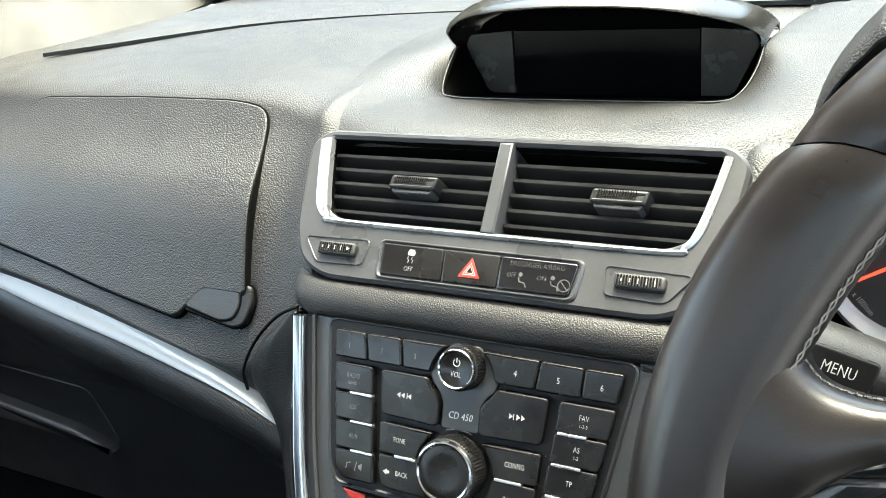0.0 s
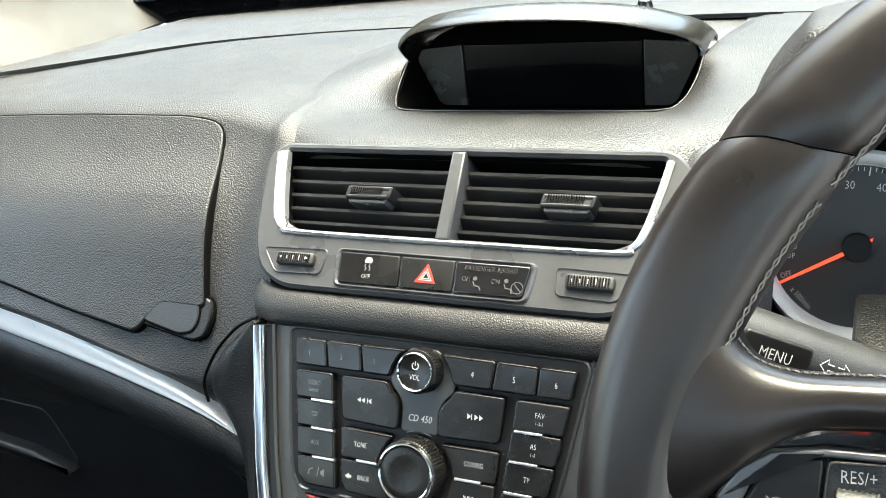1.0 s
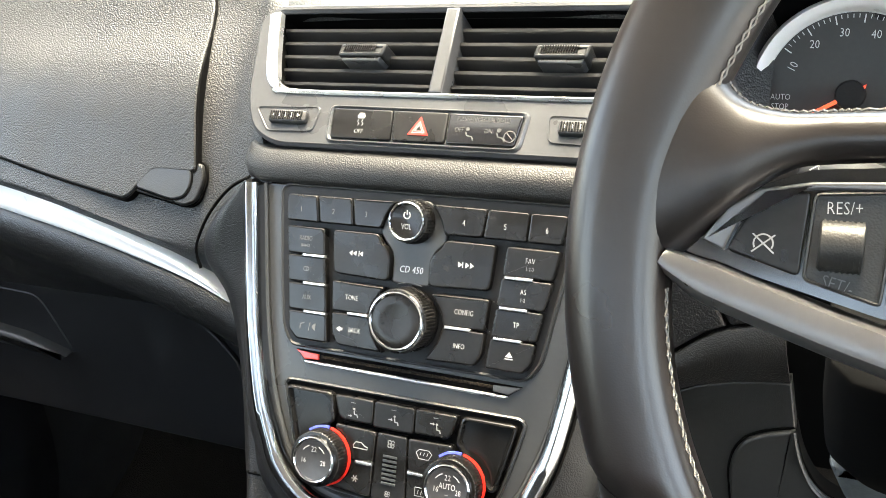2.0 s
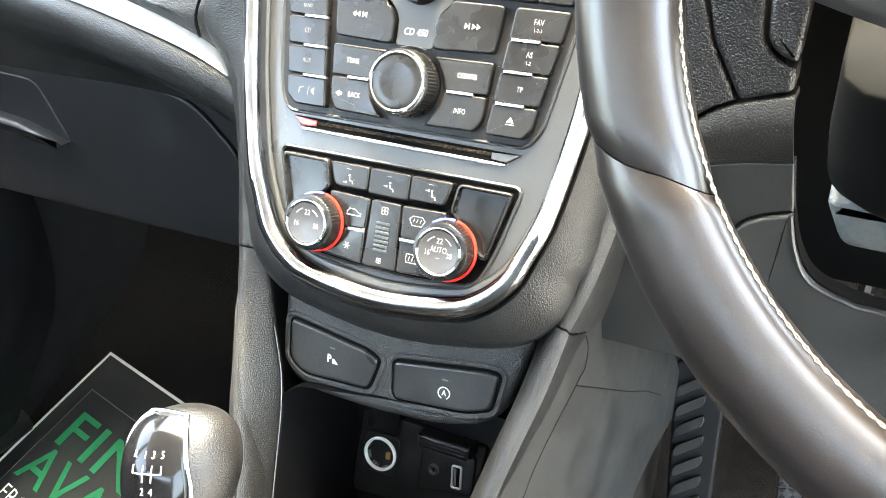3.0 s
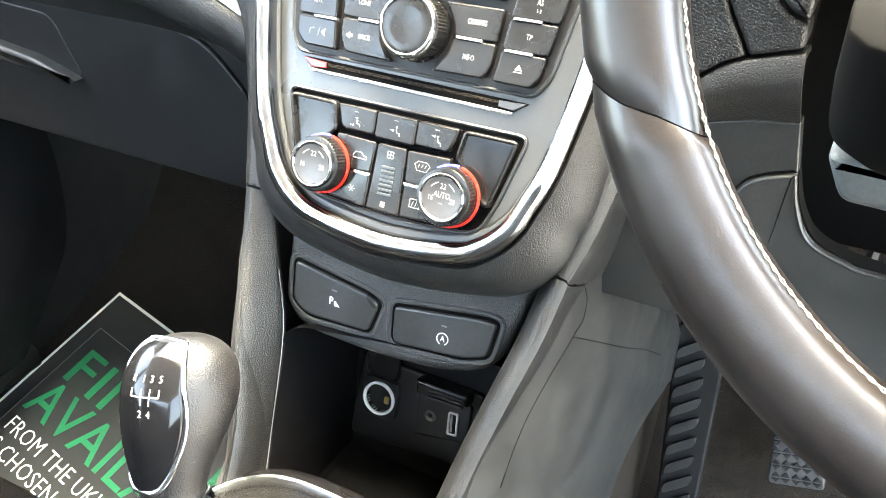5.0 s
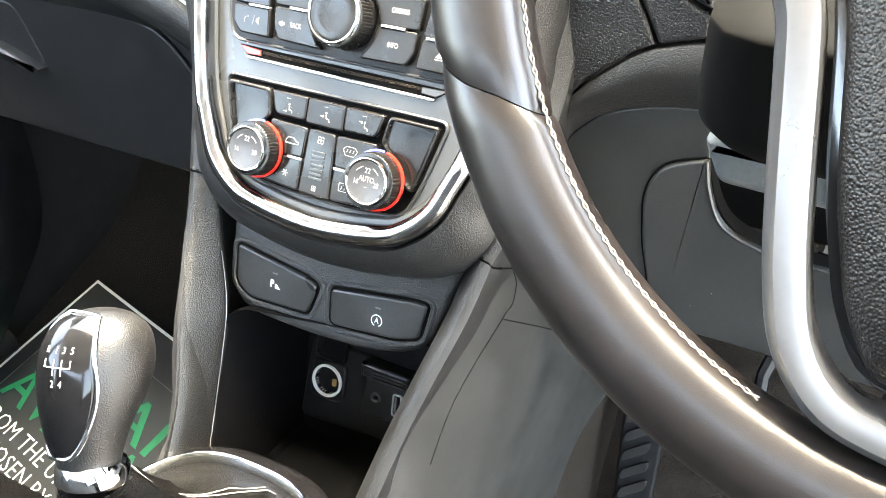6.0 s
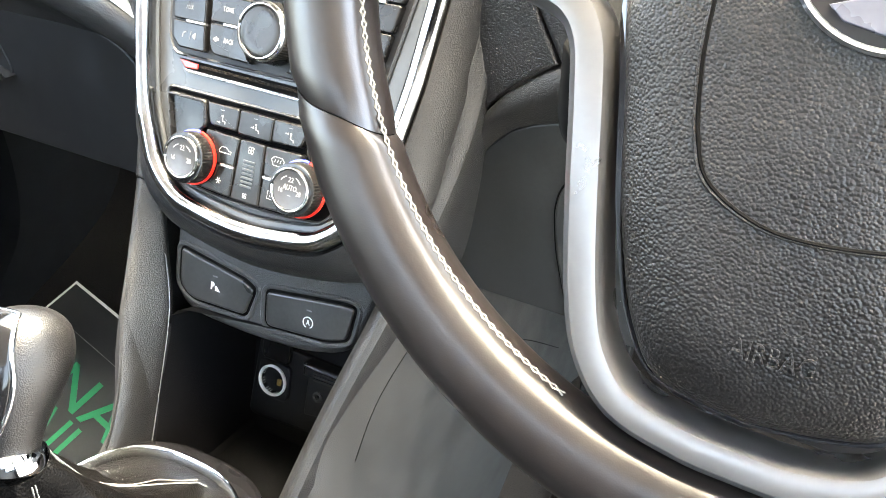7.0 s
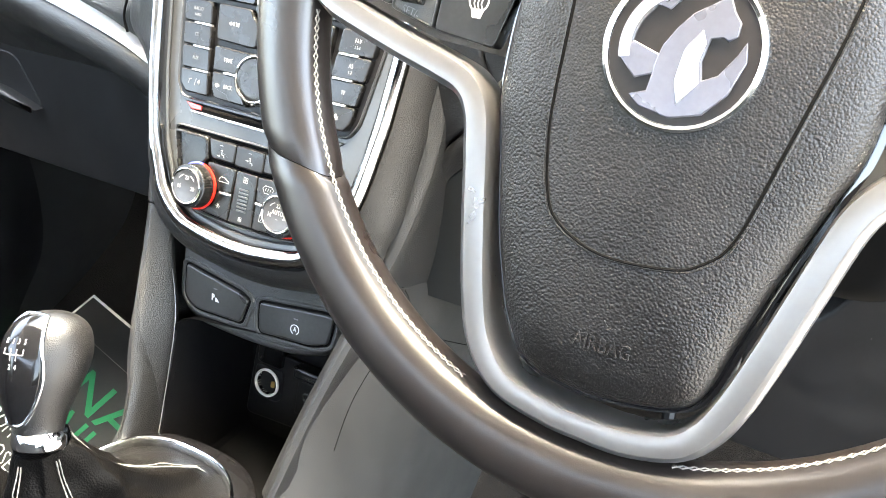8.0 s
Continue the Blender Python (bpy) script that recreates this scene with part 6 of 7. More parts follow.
        lip = k([(-0.1455, 0.0020), (-0.1395, 0.0115), (-0.1315, 0.0172), (-0.1175, 0.0200), (-0.056, 0.0235), (-0.056, 0.0205), (-0.1165, 0.0180), (-0.1290, 0.0160), (-0.1360, 0.0085), (-0.1395, -0.0010)])
        part("inner_lip", slab(lip, 0.0, 0.0066, 0.0007, WHEEL), "spoke", ob, "grey inner lip")
        b1 = part("cancel_button", slab(rounded(k([(-0.1388, -0.0008), (-0.1345, 0.0085), (-0.1286, 0.0160), (-0.1178, 0.0174), (-0.1190, -0.0066)]), 0.002, 3), 0.0, 0.0059, 0.0007, WHEEL), "key", ob)
        p2 = part("rocker_plate", slab(rounded(k([(-0.1182, -0.0074), (-0.0977, -0.0128), (-0.0960, 0.0190), (-0.1170, 0.0172)]), 0.002, 3), 0.0, 0.0064, 0.0007, WHEEL, 0.0012), "plastic", ob, "grey plate round the rocker wheel")
        b3 = part("heater_button", slab(rounded(k([(-0.0965, -0.0130), (-0.0690, -0.0160), (-0.0600, 0.0190), (-0.0950, 0.0192)]), 0.002, 3), 0.0, 0.0059, 0.0007, WHEEL), "key", ob)
        u = s * 0.1090
        Rk = WHEEL @ Matrix.Translation((u, 0.0028, 0.0020)) @ pose(0, 0, 0, 0, 90, 0)
        rk = part("rocker", lathe([(0.0068, -0.0058), (0.0076, -0.0052), (0.0076, 0.0052), (0.0068, 0.0058)], Rk, 28), "plastic", p2, "ribbed grey rocker wheel")
        part("ribs", join(*[lathe([(0.0079, -0.0050 + 0.0014 * j), (0.0079, -0.0044 + 0.0014 * j)], Rk, 28) for j in range(8)]), "plastic", rk)
        if s < 0:
            writing("RES/+", 0.0050, WHEEL, u, 0.0132, 0.0054, "white", p2, squeeze=0.75, turn=3)
            writing("SET/-", 0.0050, WHEEL, u, -0.0078, 0.0054, "midprint", p2, squeeze=0.75, turn=-12)
            cx = -0.1290
            line_mark(arc(cx, 0.0020, 0.0026, -30, 210, 14), 0.0006, 0.0059, WHEEL, "softprint", b1)
            for e in (-1, 1):
                line_mark([(cx - 0.0030 * e, -0.0006), (cx + 0.0030 * e, 0.0046)], 0.0006, 0.0059, WHEEL, "softprint", b1)
            hx = -0.0790
            line_mark(arc(hx, 0.0012, 0.0042, -50, 230, 16), 0.0009, 0.0059, WHEEL, "white", b3)
            for e in (-0.0016, 0, 0.0016):
                line_mark([(hx + e, 0.0020), (hx - 0.0004 + e, 0.0), (hx + 0.0004 + e, -0.0020), (hx + e, -0.0040)], 0.0006, 0.0059, WHEEL, "white", b3)
            part("symbol", slab([(hx - 0.003, -0.0020), (hx + 0.003, -0.0020), (hx + 0.0018, -0.0056), (hx - 0.0018, -0.0056)], 0.0056, 0.0061, 0, WHEEL), "white", b3)
    # silver frame: from the left rim along under the panel, down round the pad, and up to the right
    half = [(-0.1565, -0.0045), (-0.1480, -0.0085), (-0.1360, -0.0128), (-0.1100, -0.0208), (-0.0890, -0.0265), (-0.0770, -0.0310), (-0.0700, -0.0400), (-0.0660, -0.0560), (-0.0605, -0.0850), (-0.0545, -0.1120), (-0.0475, -0.1310), (-0.0350, -0.1440), (-0.0150, -0.1490), (0.0, -0.1500)]
    other = [(0.0180, -0.1498), (0.0360, -0.1450), (0.0455, -0.1365), (0.0520, -0.1234), (0.0585, -0.1027), (0.0652, -0.0776), (0.0725, -0.0510), (0.0785, -0.0400), (0.0860, -0.0330), (0.0980, -0.0275), (0.1130, -0.0208), (0.1360, -0.0128), (0.1480, -0.0085), (0.1565, -0.0045)]
    path = smooth_path(half + other, 5)
    n = len(path)
    rows = []
    for i, p in enumerate(path):
        t = (path[min(i + 1, n - 1)] - path[max(i - 1, 0)]).normalized()
        nn = Vector((-t.y, t.x))
        e = min(i, n - 1 - i) / (n - 1) * 2
        w = 0.0030 + 0.0028 * min(1, e * 9.0)
        h = 0.0095 + 0.0030 * math.sin(math.pi * min(1, e * 1.2) / 2)
        rows.append([(p.x + nn.x * o * w, p.y + nn.y * o * w, z) for o, z in ((-1.25, -0.012), (-1.2, h - 0.008), (-1.0, h - 0.0030), (-0.55, h), (0.2, h + 0.0004), (0.85, h - 0.0008), (1.0, h - 0.0025), (1.0, -0.008))])
    part("silver_frame", moved(stacked(rows), WHEEL), "spoke", ob, "silver-grey painted spoke frame")
    # pad
    narrow = [(0.0255, -0.1325), (0.0372, -0.1180), (0.0438, -0.1010), (0.0495, -0.0818), (0.0560, -0.0500), (0.0605, -0.0280), (0.0595, 0.0100), (0.0540, 0.0400), (0.0400, 0.0540)]
    wide = [(0.0200, -0.1340), (0.0355, -0.1295), (0.0428, -0.1210), (0.0485, -0.1000), (0.0560, -0.0740), (0.0650, -0.0470), (0.0725, -0.0220), (0.0720, 0.0150), (0.0640, 0.0400), (0.0450, 0.0540)]
    pad = [(0.0, -0.1368)] + wide + [(0.0, 0.0570)] + [(-x, y) for x, y in reversed(narrow)]
    pts = ccw([(p.x, p.y) for p in smooth_path(pad + [pad[0]], 4)][:-1])
    loops = [[(x, y, -0.012) for x, y in inset(pts, -0.003)], [(x, y, 0.004) for x, y in inset(pts, -0.003)], [(x, y, 0.0048) for x, y in inset(pts, -0.0002)]]
    part("pad_gap", moved(stacked(loops), WHEEL), "gloss", ob, "dark gap round the pad")
    cx, cy = 0.0, -0.035
    loops = []
    for f, z in ((1.0, 0.002), (1.0, 0.0085), (0.985, 0.0115), (0.95, 0.0140), (0.85, 0.0172), (0.7, 0.0195), (0.5, 0.0212), (0.3, 0.0220), (0.12, 0.0223)):
        loops.append([(cx + (x - cx) * f, cy + (y - cy) * f, z) for x, y in pts])
    p = part("pad", moved(stacked(loops), WHEEL), "airbag", ob, "black coarse-grained airbag pad")
    def pad_height(x, y):
        """Height of the pad's surface at a place of it."""
        best = 9
        for i, q in enumerate(pts):
            a = math.atan2(q[1] - cy, q[0] - cx) - math.atan2(y - cy, x - cx)
            a = abs((a + math.pi) % (2 * math.pi) - math.pi)
            if a < best:
                best, d = a, math.hypot(q[0] - cx, q[1] - cy)
        f = math.hypot(x - cx, y - cy) / d
        table = ((0, 0.0224), (0.12, 0.0223), (0.3, 0.0220), (0.5, 0.0212), (0.7, 0.0195), (0.85, 0.0172), (0.95, 0.0140), (0.985, 0.0115), (1.0, 0.0085))
        for (f0, z0), (f1, z1) in zip(table, table[1:]):
            if f0 <= f <= f1:
                return z0 + (z1 - z0) * (f - f0) / (f1 - f0)
        return 0.0085
    line = [(-0.0355, 0.045), (-0.0350, 0.010), (-0.0345, -0.030), (-0.0332, -0.0444), (-0.0298, -0.0607), (-0.0233, -0.0720), (-0.0047, -0.0798), (0.0199, -0.0785), (0.0311, -0.0738), (0.0399, -0.0620), (0.0485, -0.0263), (0.0561, 0.0095), (0.0600, 0.040)]
    line = smooth_path(line, 6)
    part("tear_line", tube([WHEEL @ Vector((q.x, q.y, pad_height(q.x, q.y) - 0.0002)) for q in line], 0.0007, 6), "shadeblack", p, "fine moulded line")
    part("tear_line_lip", tube([WHEEL @ Vector((q.x - 0.0009 * (1 if q.x < 0 else -1), q.y - 0.0006, pad_height(q.x, q.y) - 0.0003)) for q in line], 0.0006, 6), "airbag", p)
    writing("AIRBAG", 0.0085, WHEEL, 0.0035, -0.1135, pad_height(0, -0.1135) - 0.0002, "airbag", p, squeeze=0.75, thick=0.0010)
    line_mark(arc(0.0065, -0.1020, 0.0040, 200, 340, 8), 0.0008, pad_height(0, -0.105) + 0.0002, WHEEL, "airbag", p)
    # round emblem: chrome rim, dark field, plain bright shapes
    E = WHEEL @ Matrix.Translation((0.0073, -0.0045, pad_height(0.0, -0.004))) @ Matrix.Scale(0.92, 4)
    em = part("emblem", lathe([(0.0305, -0.003), (0.0305, 0.0004), (0.0300, 0.0016), (0.0290, 0.0021), (0.0279, 0.0016), (0.0277, 0.0006), (0.0002, 0.0006)], E, 56), "chrome", p, "round chrome badge")
    part("emblem_field", lathe([(0.0276, 0.0004), (0.0276, 0.0009), (0.0002, 0.0010)], E, 48), "badgefield", em, "dark field of the badge")
    def badge(pts, mat, label="", top=0.0026):
        q = [(0.0277 * x, 0.0277 * y) for x, y in pts]
        return part("emblem_shape", slab(q, 0.0008, top, 0.0005, E), mat, em, label)
    badge([(0.46, 0.77), (0.56, 0.58), (0.67, 0.45), (0.67, 0.28), (0.56, 0.20), (0.49, 0.24), (0.34, 0.20), (0.29, -0.10), (0.35, -0.34), (0.54, -0.24), (0.72, 0.06), (0.80, 0.24), (0.86, -0.02), (0.72, -0.46), (0.45, -0.78), (0.04, -0.90), (-0.40, -0.82), (-0.56, -0.68), (-0.34, -0.60), (-0.30, -0.18), (-0.26, 0.02), (-0.12, 0.27), (0.06, 0.50), (0.26, 0.63)], "emblem", "plain pale metal shape")
    badge([(0.22, 0.30), (0.30, 0.14), (0.26, -0.10), (0.33, -0.38), (0.10, -0.72), (0.0, -0.40), (0.04, 0.02)], "badgelight", "bright raised rib", 0.0032)
    badge([(-0.80, -0.22), (-0.66, 0.02), (-0.28, -0.10), (-0.30, -0.36), (-0.54, -0.46)], "emblem")
    badge([(-0.42, 0.88), (0.04, 0.88), (-0.26, 0.48), (-0.44, 0.52)], "emblem")
    badge([(-0.30, 0.80), (-0.12, 0.80), (-0.32, 0.56), (-0.36, 0.58)], "badgelight", "", 0.0030)
    part("emblem_arc", band(arc(0, 0, 0.0212, 112, 196, 24), [(-0.0026, 0.0008), (-0.0022, 0.0028), (0.0020, 0.0028), (0.0026, 0.0011)], E), "badgelight", em)


steering_wheel()


# ---- column, stalk, instruments ----
def column():
    ob = thing("steering_column", "black plastic steering column shroud with its shade painted in", "steering column")
    def ring_at(y, f, dz=0.0):
        z0 = 0.640 + 0.21 * (y + 0.10) + dz
        return [(0.334 + 0.109 * f * math.copysign(abs(math.cos(a)) ** 0.30, math.cos(a)), y, z0 + (0.050 if math.sin(a) < 0 else 0.004) * f * math.copysign(abs(math.sin(a)) ** 0.30, math.sin(a))) for a in (2 * math.pi * k / 64 for k in range(64))]
    # blackened in colour for the shade that the dials' housing would cast here
    part("shroud", stacked([ring_at(y, f) for y, f in ((-0.122, 0.30), (-0.121, 0.80), (-0.117, 0.92), (-0.108, 0.985), (-0.09, 1.0), (-0.06, 1.0), (-0.035, 0.98))]), "shadeblack", ob, "", 70)
    part("lower_cover", stacked([ring_at(y, f, -0.002) for y, f in ((-0.104, 0.97), (-0.09, 0.99), (-0.04, 1.0), (0.06, 1.0))]), "post", ob, "grained lower half of the shroud", 70)
    lv = thing("column_lever", "grey plastic column adjustment lever under the shroud", "lever")
    part("lever", slab(rounded([(0.2385, 0.5660), (0.310, 0.5640), (0.310, 0.5850), (0.2290, 0.5860)], 0.005, 4), 0.055, 0.095, 0.005, Matrix(((1, 0, 0, 0), (0, 0, -1, 0), (0, 1, 0, 0), (0, 0, 0, 1)))), "greylever", lv)
    part("stem", box(0.245, 0.285, -0.075, -0.02, 0.578, 0.598, 0.003), "dark", lv)


column()


def stalk():
    ob = thing("indicator_stalk", "black indicator stalk with white symbols and a menu button", "indicator stalk")
    a, b = Vector((0.285, -0.020, 0.656)), Vector((0.140, -0.055, 0.714))
    pts = [a.lerp(b, k / 8) for k in range(9)]
    part("lever", tube(pts, [0.013, 0.013, 0.0135, 0.014, 0.0145, 0.015, 0.0155, 0.015, 0.010], 20, flat=1.0), "plastic", ob)
    d = (a - b).normalized()
    nrm = Vector((0.0, -0.72, 0.69))
    nrm = (nrm - d * nrm.dot(d)).normalized()
    v = nrm.cross(d)
    def at(t, r=0.0138):
        c = b.lerp(a, t) + nrm * r
        return Matrix(((d.x, v.x, nrm.x, c.x), (d.y, v.y, nrm.y, c.y), (d.z, v.z, nrm.z, c.z), (0, 0, 0, 1)))
    m = at(0.345) @ Matrix.Translation((0.0005, -0.0035, 0.0008))
    bt = part("menu_button", slab(rounded([(-0.014, -0.0095), (0.014, -0.0095), (0.014, 0.0050), (-0.014, 0.0050)], 0.002, 3), -0.006, 0.0012, 0.001, m @ pose(0, 0, 0, 22, 0, 0)), "key", ob)
    writing("MENU", 0.0064, m @ pose(0, 0, 0, 22, 0, 0), 0, -0.0022, 0.0013, "white", bt, squeeze=0.75)
    m2 = at(0.49) @ Matrix.Scale(0.8, 4)
    for s in (-1, 1):
        line_mark([(s * 0.001 + 0.002, -0.006), (s * 0.004 + 0.002, -0.006), (s * 0.004 + 0.002, -0.0085), (s * 0.008 + 0.002, -0.0045), (s * 0.004 + 0.002, -0.0005), (s * 0.004 + 0.002, -0.003), (s * 0.001 + 0.002, -0.003)], 0.0007, 0.0012, m2, "white", ob)
    m3 = at(0.20, 0.0143)
    line_mark(arc(0, 0.004, 0.003, 90, 270, 10), 0.0009, 0.0006, m3, "white", ob)
    for k in range(3):
        line_mark([(0.004, 0.002 + 0.002 * k), (0.008, 0.001 + 0.002 * k)], 0.0006, 0.0006, m3, "white", ob)


stalk()


def instruments():
    ob = thing("instrument_cluster", "instrument cluster with a red-needled rev counter", "instrument cluster")
    G = plane(0.2325, 0.095, 0.681, 0.32) @ Matrix.Translation((-0.0076, 0.0038, 0)) @ Matrix.Scale(0.83, 4)
    part("back", slab(rounded([(-0.075, -0.075), (0.27, -0.075), (0.27, 0.075), (-0.075, 0.075)], 0.02), -0.03, -0.018, 0, G), "shadeblack", ob)
    part("dial_face", lathe([(0.054, -0.016), (0.054, -0.010), (0.0005, -0.010)], G, 56), "face", ob, "dark grey dial")
    part("dial_ring", lathe([(0.0535, -0.010), (0.0545, -0.004), (0.0570, 0.002), (0.0605, 0.004), (0.0630, 0.0), (0.0630, -0.014)], G, 64, False), "silver", ob, "grey metal ring of the dial")
    part("ring_line", lathe([(0.0532, -0.0100), (0.0532, -0.0088), (0.0543, -0.0085), (0.0545, -0.0100)], G, 64, False), "paperwhite", ob, "thin white line round the dial")
    for k in range(41):
        a = 145 - k * 4
        r0 = 0.0465 if k % 5 == 0 else 0.0495
        line_mark([(r0 * math.cos(radians(a)), r0 * math.sin(radians(a))), (0.052 * math.cos(radians(a)), 0.052 * math.sin(radians(a)))], 0.0006 if k % 5 else 0.0010, -0.0099, G, "paperwhite", ob, "tick")
    for k, w in enumerate(("0", "10", "20", "30", "40")):
        a = 181 - 27 * k
        if k:
            writing(w, 0.0078, G, 0.0405 * math.cos(radians(a)), 0.0405 * math.sin(radians(a)), -0.0098, "paperwhite", ob, squeeze=0.8, turn=a - 90 if k < 2 else 0)
    writing("AUTO", 0.0056, G, -0.0425, -0.0022, -0.0098, "paperwhite", ob, squeeze=0.8)
    writing("STOP", 0.0056, G, -0.0425, -0.0085, -0.0098, "paperwhite", ob, squeeze=0.8)
    writing("OFF", 0.0056, G, -0.0420, -0.0215, -0.0098, "paperwhite", ob, squeeze=0.75, turn=20)
    writing("x 100/min", 0.0056, G, -0.0320, -0.0365, -0.0098, "paperwhite", ob, squeeze=0.75, turn=-45)
    part("hub", lathe([(0.0095, -0.010), (0.0095, -0.003), (0.0085, -0.0015), (0.0003, -0.0012)], G, 32), "dark", ob)
    part("needle", slab([(0.0090, 0.0070), (0.0080, 0.0030), (-0.0455, -0.0275), (-0.0460, -0.0258)], -0.004, -0.0022, 0.0005, G), "needle", ob, "red pointer")
    # hood over the instruments
    rows = []
    for y, dz in ((0.130, 0.0), (0.075, 0.002), (0.060, -0.002), (0.066, -0.008), (0.13, -0.010)):
        rows.append([Vector((0.163, y + 0.03, 0.655 + dz * 0.3)), Vector((0.165, y + 0.015, 0.715 + dz * 0.3)), Vector((0.1715, y, 0.767 + dz)), Vector((0.1905, y, 0.798 + dz)), Vector((0.2095, y - 0.004, 0.8085 + dz)), Vector((0.290, y - 0.015, 0.818 + dz)), Vector((0.38, y - 0.015, 0.818 + dz)), Vector((0.46, y - 0.01, 0.80 + dz)), Vector((0.50, y, 0.75 + dz)), Vector((0.51, y + 0.02, 0.68))])
    rows = [[Vector(p) + Vector((0, 0.22 if i == 0 else 0, -0.03 if i == 0 else 0)) for p in r] for i, r in enumerate([rows[0]] + rows)]
    part("hood", sheet(rows, 4, 5), "dash", ob, "grained hood over the dials")


instruments()


# ---- driver's lower panels ----
def driver_panels():
    ob = thing("knee_panel", "dark grey panels under the dashboard beside the column", "knee panel")
    KP = plane(0, 0.024, 0, 0.0)
    # the arch: its upper edge, and the line where its grained roll runs out
    arch = [(0.1058, 0.4844), (0.1154, 0.5068), (0.1282, 0.5317), (0.1407, 0.5476), (0.1529, 0.5584), (0.1663, 0.5690), (0.1796, 0.5755), (0.2050, 0.5828)]
    foot = [(0.1138, 0.4702), (0.1223, 0.4919), (0.1333, 0.5122), (0.1480, 0.5265), (0.1625, 0.5337), (0.1760, 0.5378), (0.1900, 0.5410), (0.2100, 0.5435)]
    part("upper_panel", slab([(0.098, 0.487)] + [(x - 0.0006, z + 0.0018) for x, z in arch[:6]] + [(0.1762, 0.5762), (0.1720, 0.5850), (0.1640, 0.5990), (0.1600, 0.6085), (0.150, 0.640), (0.098, 0.640)], -0.02, 0.002, 0.0025, KP), "kneegrain", ob, "black leather-grained panel")
    part("upper_panel", slab(rounded([(0.1780, 0.5763), (0.2040, 0.5845), (0.2035, 0.5968), (0.1915, 0.6012), (0.1855, 0.6090), (0.183, 0.640), (0.153, 0.640), (0.1615, 0.6065)], [0.003, 0.003, 0.003, 0.006, 0.004, 0, 0, 0.003], 3), -0.02, 0.002, 0.003, KP), "kneegrain", ob, "black leather-grained panel")
    part("upper_panel", slab(rounded([(0.1935, 0.6030), (0.2035, 0.5992), (0.2050, 0.640), (0.1855, 0.640), (0.1875, 0.6098)], [0.005, 0.003, 0, 0, 0.004], 3), -0.02, 0.003, 0.003, KP), "kneegrain", ob, "black leather-grained panel")
    # arched panel: a leather-grained roll that runs out into a smooth lower part
    rows = []
    for (x, z), (x1, z1) in zip(arch, foot):
        a, b = Vector((x, 0.026, z)), Vector((x1, 0.0275, z1))
        rows.append([a + Vector((0, 0.02, -0.003)), a, a.lerp(b, 0.10) + Vector((0, -0.0050, 0)), a.lerp(b, 0.40) + Vector((0, -0.0072, 0)), a.lerp(b, 0.75) + Vector((0, -0.0040, 0)), b])
    part("arched_panel", sheet(rows, 4, 5, 0.003), "pad", ob, "dark grained arched panel")
    part("smooth_panel", slab([(0.106, 0.400), (0.204, 0.400), (0.2150, 0.5150), (0.2105, 0.5435)] + foot[-2::-1] + [(0.106, 0.450)], -0.014, -0.0030, 0.001, KP), "plastic", ob, "smooth dark grey panel below the arch")
    lower = rounded([(0.199, 0.395), (0.36, 0.395), (0.36, 0.4625), (0.2683, 0.4649), (0.2514, 0.4672), (0.2297, 0.4759), (0.2190, 0.4948), (0.2140, 0.5150), (0.1990, 0.5100), (0.1896, 0.5045), (0.1834, 0.4938), (0.1813, 0.4808), (0.1845, 0.4515)], [0.006, 0.004, 0.004, 0.01, 0.01, 0.01, 0.01, 0.002, 0.006, 0.008, 0.008, 0.008, 0.01], 4)
    part("hatch", slab(lower, -0.012, 0.0005, 0.002, KP), "plastic", ob, "smooth dark grey lower hatch")
    part("hatch_gap", slab(inset(ccw(lower), -0.0014), -0.014, -0.0022, 0, KP), "shadeblack", ob)
    rim = smooth_path([(0.2140, 0.5150), (0.2190, 0.4948), (0.2297, 0.4759), (0.2514, 0.4672), (0.2683, 0.4649), (0.36, 0.4625)], 6)
    part("opening_edge", band(rim, [(-0.0014, -0.010), (-0.0012, 0.0014), (0.0002, 0.0020), (0.0012, 0.0010), (0.0012, -0.010)], KP), "plastic", ob, "rounded edge of the opening")
    face = plane(0, 0.036, 0.45, -0.10)
    part("wide_panel", slab(rounded([(0.34, -0.105), (0.72, -0.105), (0.72, 0.09), (0.43, 0.09), (0.40, 0.03), (0.36, 0.012)], 0.01, 4), -0.02, 0.002, 0.003, face), "dark", ob, "dark panel beyond the column")
    # a flat near-black sheet stands for the shaded depth behind the column
    part("opening", box(0.20, 0.47, 0.11, 0.12, 0.43, 0.68), "shadeblack", ob, "near-black sheet painted as the shade round the column")


driver_panels()


# ---- footwell ----
def foot_rest():
    ob = thing("foot_rest", "black ribbed plastic foot rest on the carpet", "foot rest")
    F = plane(0.168, 0.285, 0.06, 0.42)
    part("plate", slab(rounded([(-0.020, -0.12), (0.020, -0.12), (0.006, 0.115), (-0.048, 0.115)], 0.008, 4), -0.012, 0.0, 0.003, F), "footplate", ob)
    for k in range(10):
        v = -0.118 + 0.0215 * k
        o = -0.010 - 0.13 * (v + 0.06)
        part("pad", slab(rounded([(o - 0.0125, v), (o + 0.0145, v + 0.021), (o + 0.0145, v + 0.0335), (o - 0.0125, v + 0.0125)], 0.006, 5), -0.002, 0.0055, 0.0006, F), "pedalpad", ob, "raised slanted pad")


foot_rest()


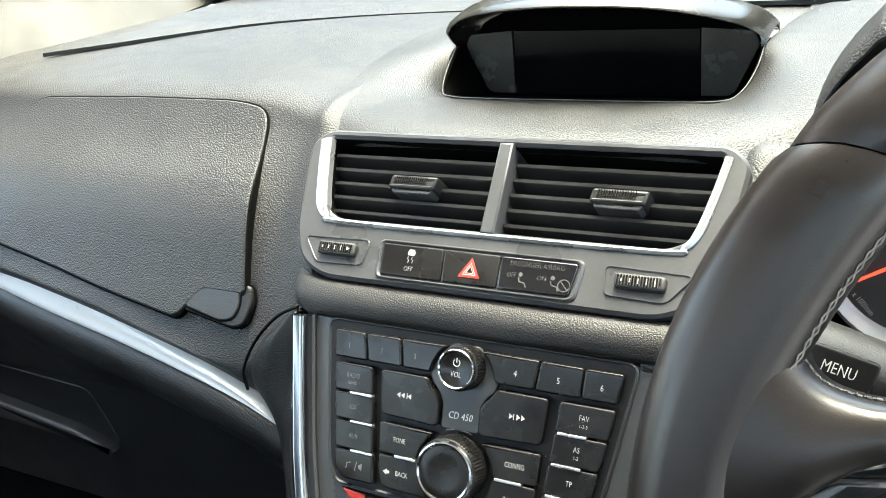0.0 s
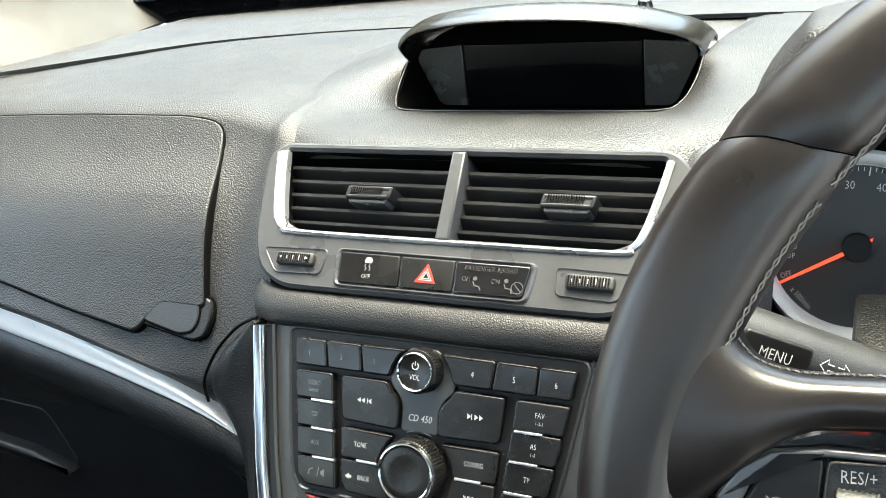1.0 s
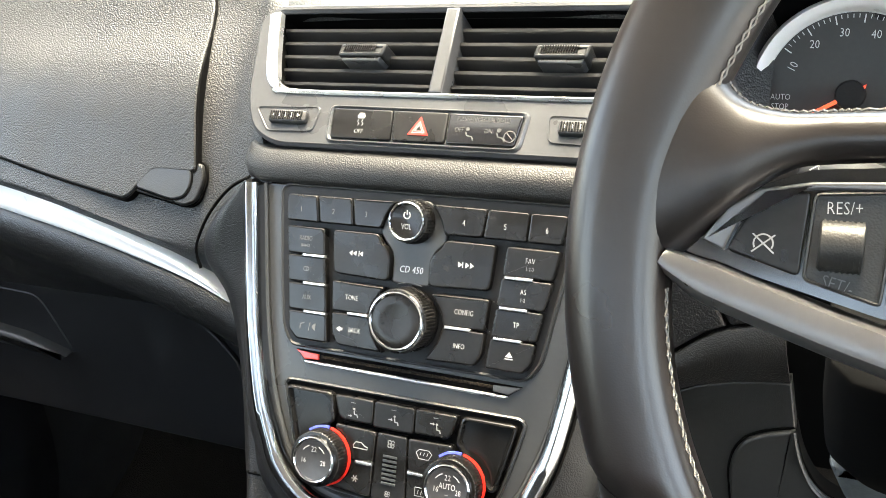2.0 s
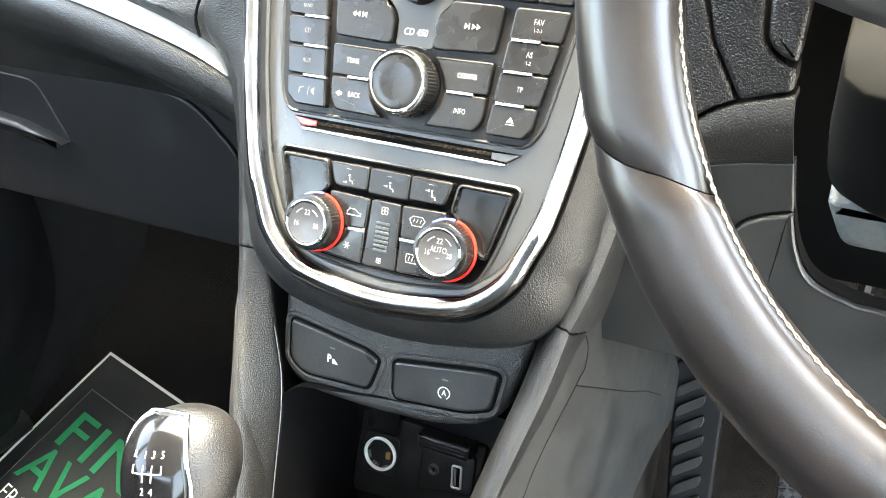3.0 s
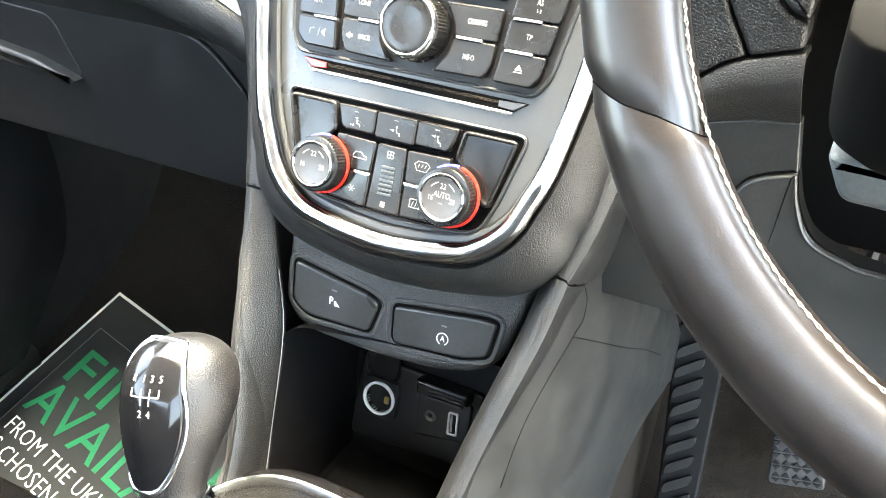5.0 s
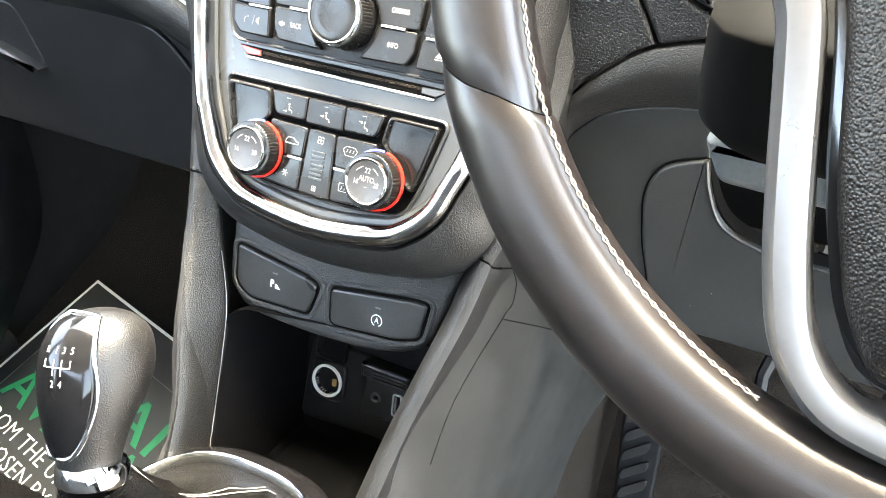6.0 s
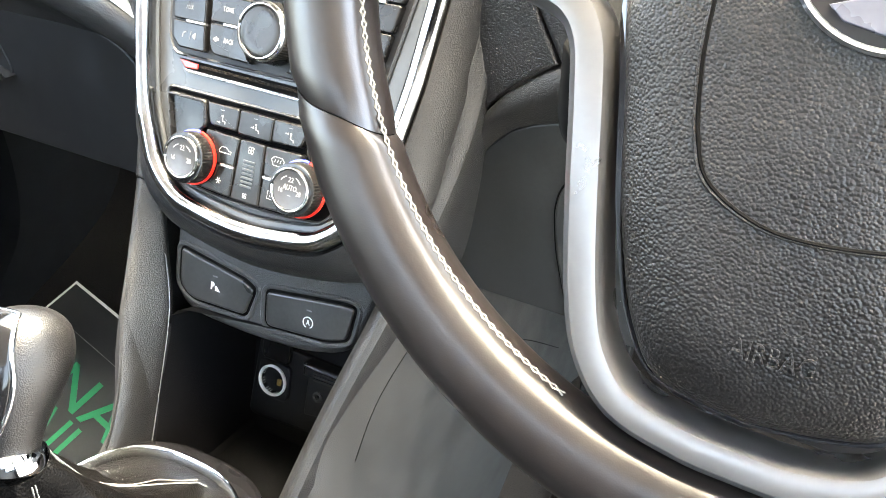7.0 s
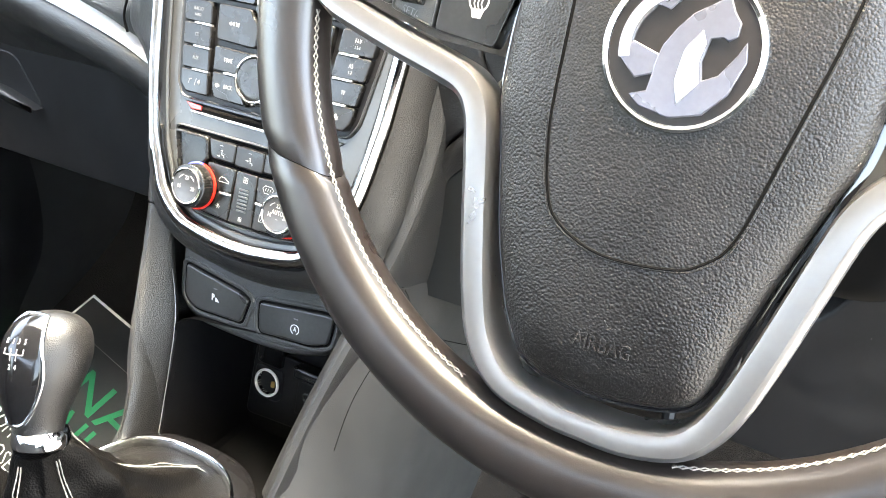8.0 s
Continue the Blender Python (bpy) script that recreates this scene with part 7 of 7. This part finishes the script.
def clutch_pedal():
    ob = thing("clutch_pedal", "worn metal clutch pedal with triangular studs", "pedal")
    P = plane(0.268, 0.312, 0.055, 0.35) @ pose(0, 0, 0, 0, 0, 12) @ Matrix.Scale(1.08, 4)
    part("plate", slab(rounded([(-0.027, -0.034), (0.026, -0.034), (0.024, 0.034), (-0.020, 0.034)], 0.006, 4), -0.008, 0.0, 0.002, P), "pedal", ob)
    for i in range(5):
        for j in range(5):
            u, v = -0.019 + 0.0095 * j, -0.026 + 0.013 * i
            for s in (-1, 1):
                part("stud", slab([(u - 0.0040, v + s * 0.0010), (u + 0.0040, v + s * 0.0010), (u, v + s * 0.0056)], -0.001, 0.0016, 0.0004, P), "dark", ob)
    part("arm", tube([P @ Vector((0, 0.02, -0.008)), P @ Vector((0.005, 0.06, -0.03)), Vector((0.285, 0.42, 0.24)), Vector((0.29, 0.46, 0.42))], 0.008, 8), "dark", ob)


clutch_pedal()


def kick_panel():
    ob = thing("kick_panel", "dark plastic kick panel beside the passenger footwell", "kick panel")
    rows = [[(-0.70, 0.22, 0.33), (-0.655, 0.215, 0.28), (-0.635, 0.205, 0.20), (-0.632, 0.185, 0.12), (-0.640, 0.140, 0.055), (-0.66, 0.10, -0.02)],
            [(-0.70, 0.12, 0.33), (-0.650, 0.11, 0.28), (-0.625, 0.10, 0.20), (-0.622, 0.09, 0.13), (-0.635, 0.06, 0.06), (-0.66, 0.04, -0.02)],
            [(-0.71, -0.10, 0.33), (-0.67, -0.10, 0.28), (-0.65, -0.10, 0.20), (-0.65, -0.10, 0.12), (-0.66, -0.10, 0.05), (-0.68, -0.10, -0.02)]]
    part("panel", sheet(rows, 5, 5, 0.004), "dark", ob)
    part("sill_trim", tube([(-0.675, 0.12, -0.03), (-0.68, -0.1, -0.03), (-0.69, -0.4, -0.03)], 0.02, 10), "dark", ob, "black sill trim")


kick_panel()


def paper_mat():
    ob = thing("floor_paper", "dark printed paper floor mat with green and white words", "paper mat")
    # its far corner, and the way along its two edges, on the rising floor
    tip = Vector((-0.656, 0.268, -0.0195))
    e1 = Vector((0.974, -0.212, -0.076)).normalized()
    e2 = Vector((-0.193, -0.922, -0.335))
    e2 = (e2 - e1 * e2.dot(e1)).normalized()
    e3 = e2.cross(e1)
    m = Matrix(((e1.x, -e2.x, e3.x, tip.x), (e1.y, -e2.y, e3.y, tip.y), (e1.z, -e2.z, e3.z, tip.z), (0, 0, 0, 1)))
    w, h = 0.38, 0.36
    part("sheet", slab([(0, 0), (w, 0), (w, -h), (0, -h)], 0, 0.0012, 0, m), "paper", ob)
    part("margin", ring([(0, -h), (w, -h), (w, 0), (0, 0)], [(0.004, -h + 0.004), (w - 0.004, -h + 0.004), (w - 0.004, -0.004), (0.004, -0.004)], 0.0008, 0.0016, m, 0.0002), "paperwhite", ob, "white margin")
    part("rule", ring([(0.027, -h + 0.03), (w - 0.027, -h + 0.03), (w - 0.027, -0.056), (0.027, -0.056)], [(0.0280, -h + 0.0310), (w - 0.0280, -h + 0.0310), (w - 0.0280, -0.0570), (0.0280, -0.0570)], 0.0008, 0.0016, m, 0.0002), "midprint", ob, "thin ruled frame")
    writing("FINANCE", 0.077, m, 0.040, -0.115, 0.0014, "green", ob, bold=0.0004, squeeze=1.36, middle=False)
    writing("AVAILABLE", 0.077, m, 0.036, -0.175, 0.0014, "green", ob, bold=0.0004, squeeze=1.02, middle=False)
    writing("FROM THE UK'S #1", 0.032, m, 0.040, -0.223, 0.0014, "paperwhite", ob, squeeze=0.92, middle=False)
    writing("S CHOSEN BY CO", 0.032, m, 0.046, -0.254, 0.0014, "paperwhite", ob, squeeze=0.92, middle=False)


paper_mat()
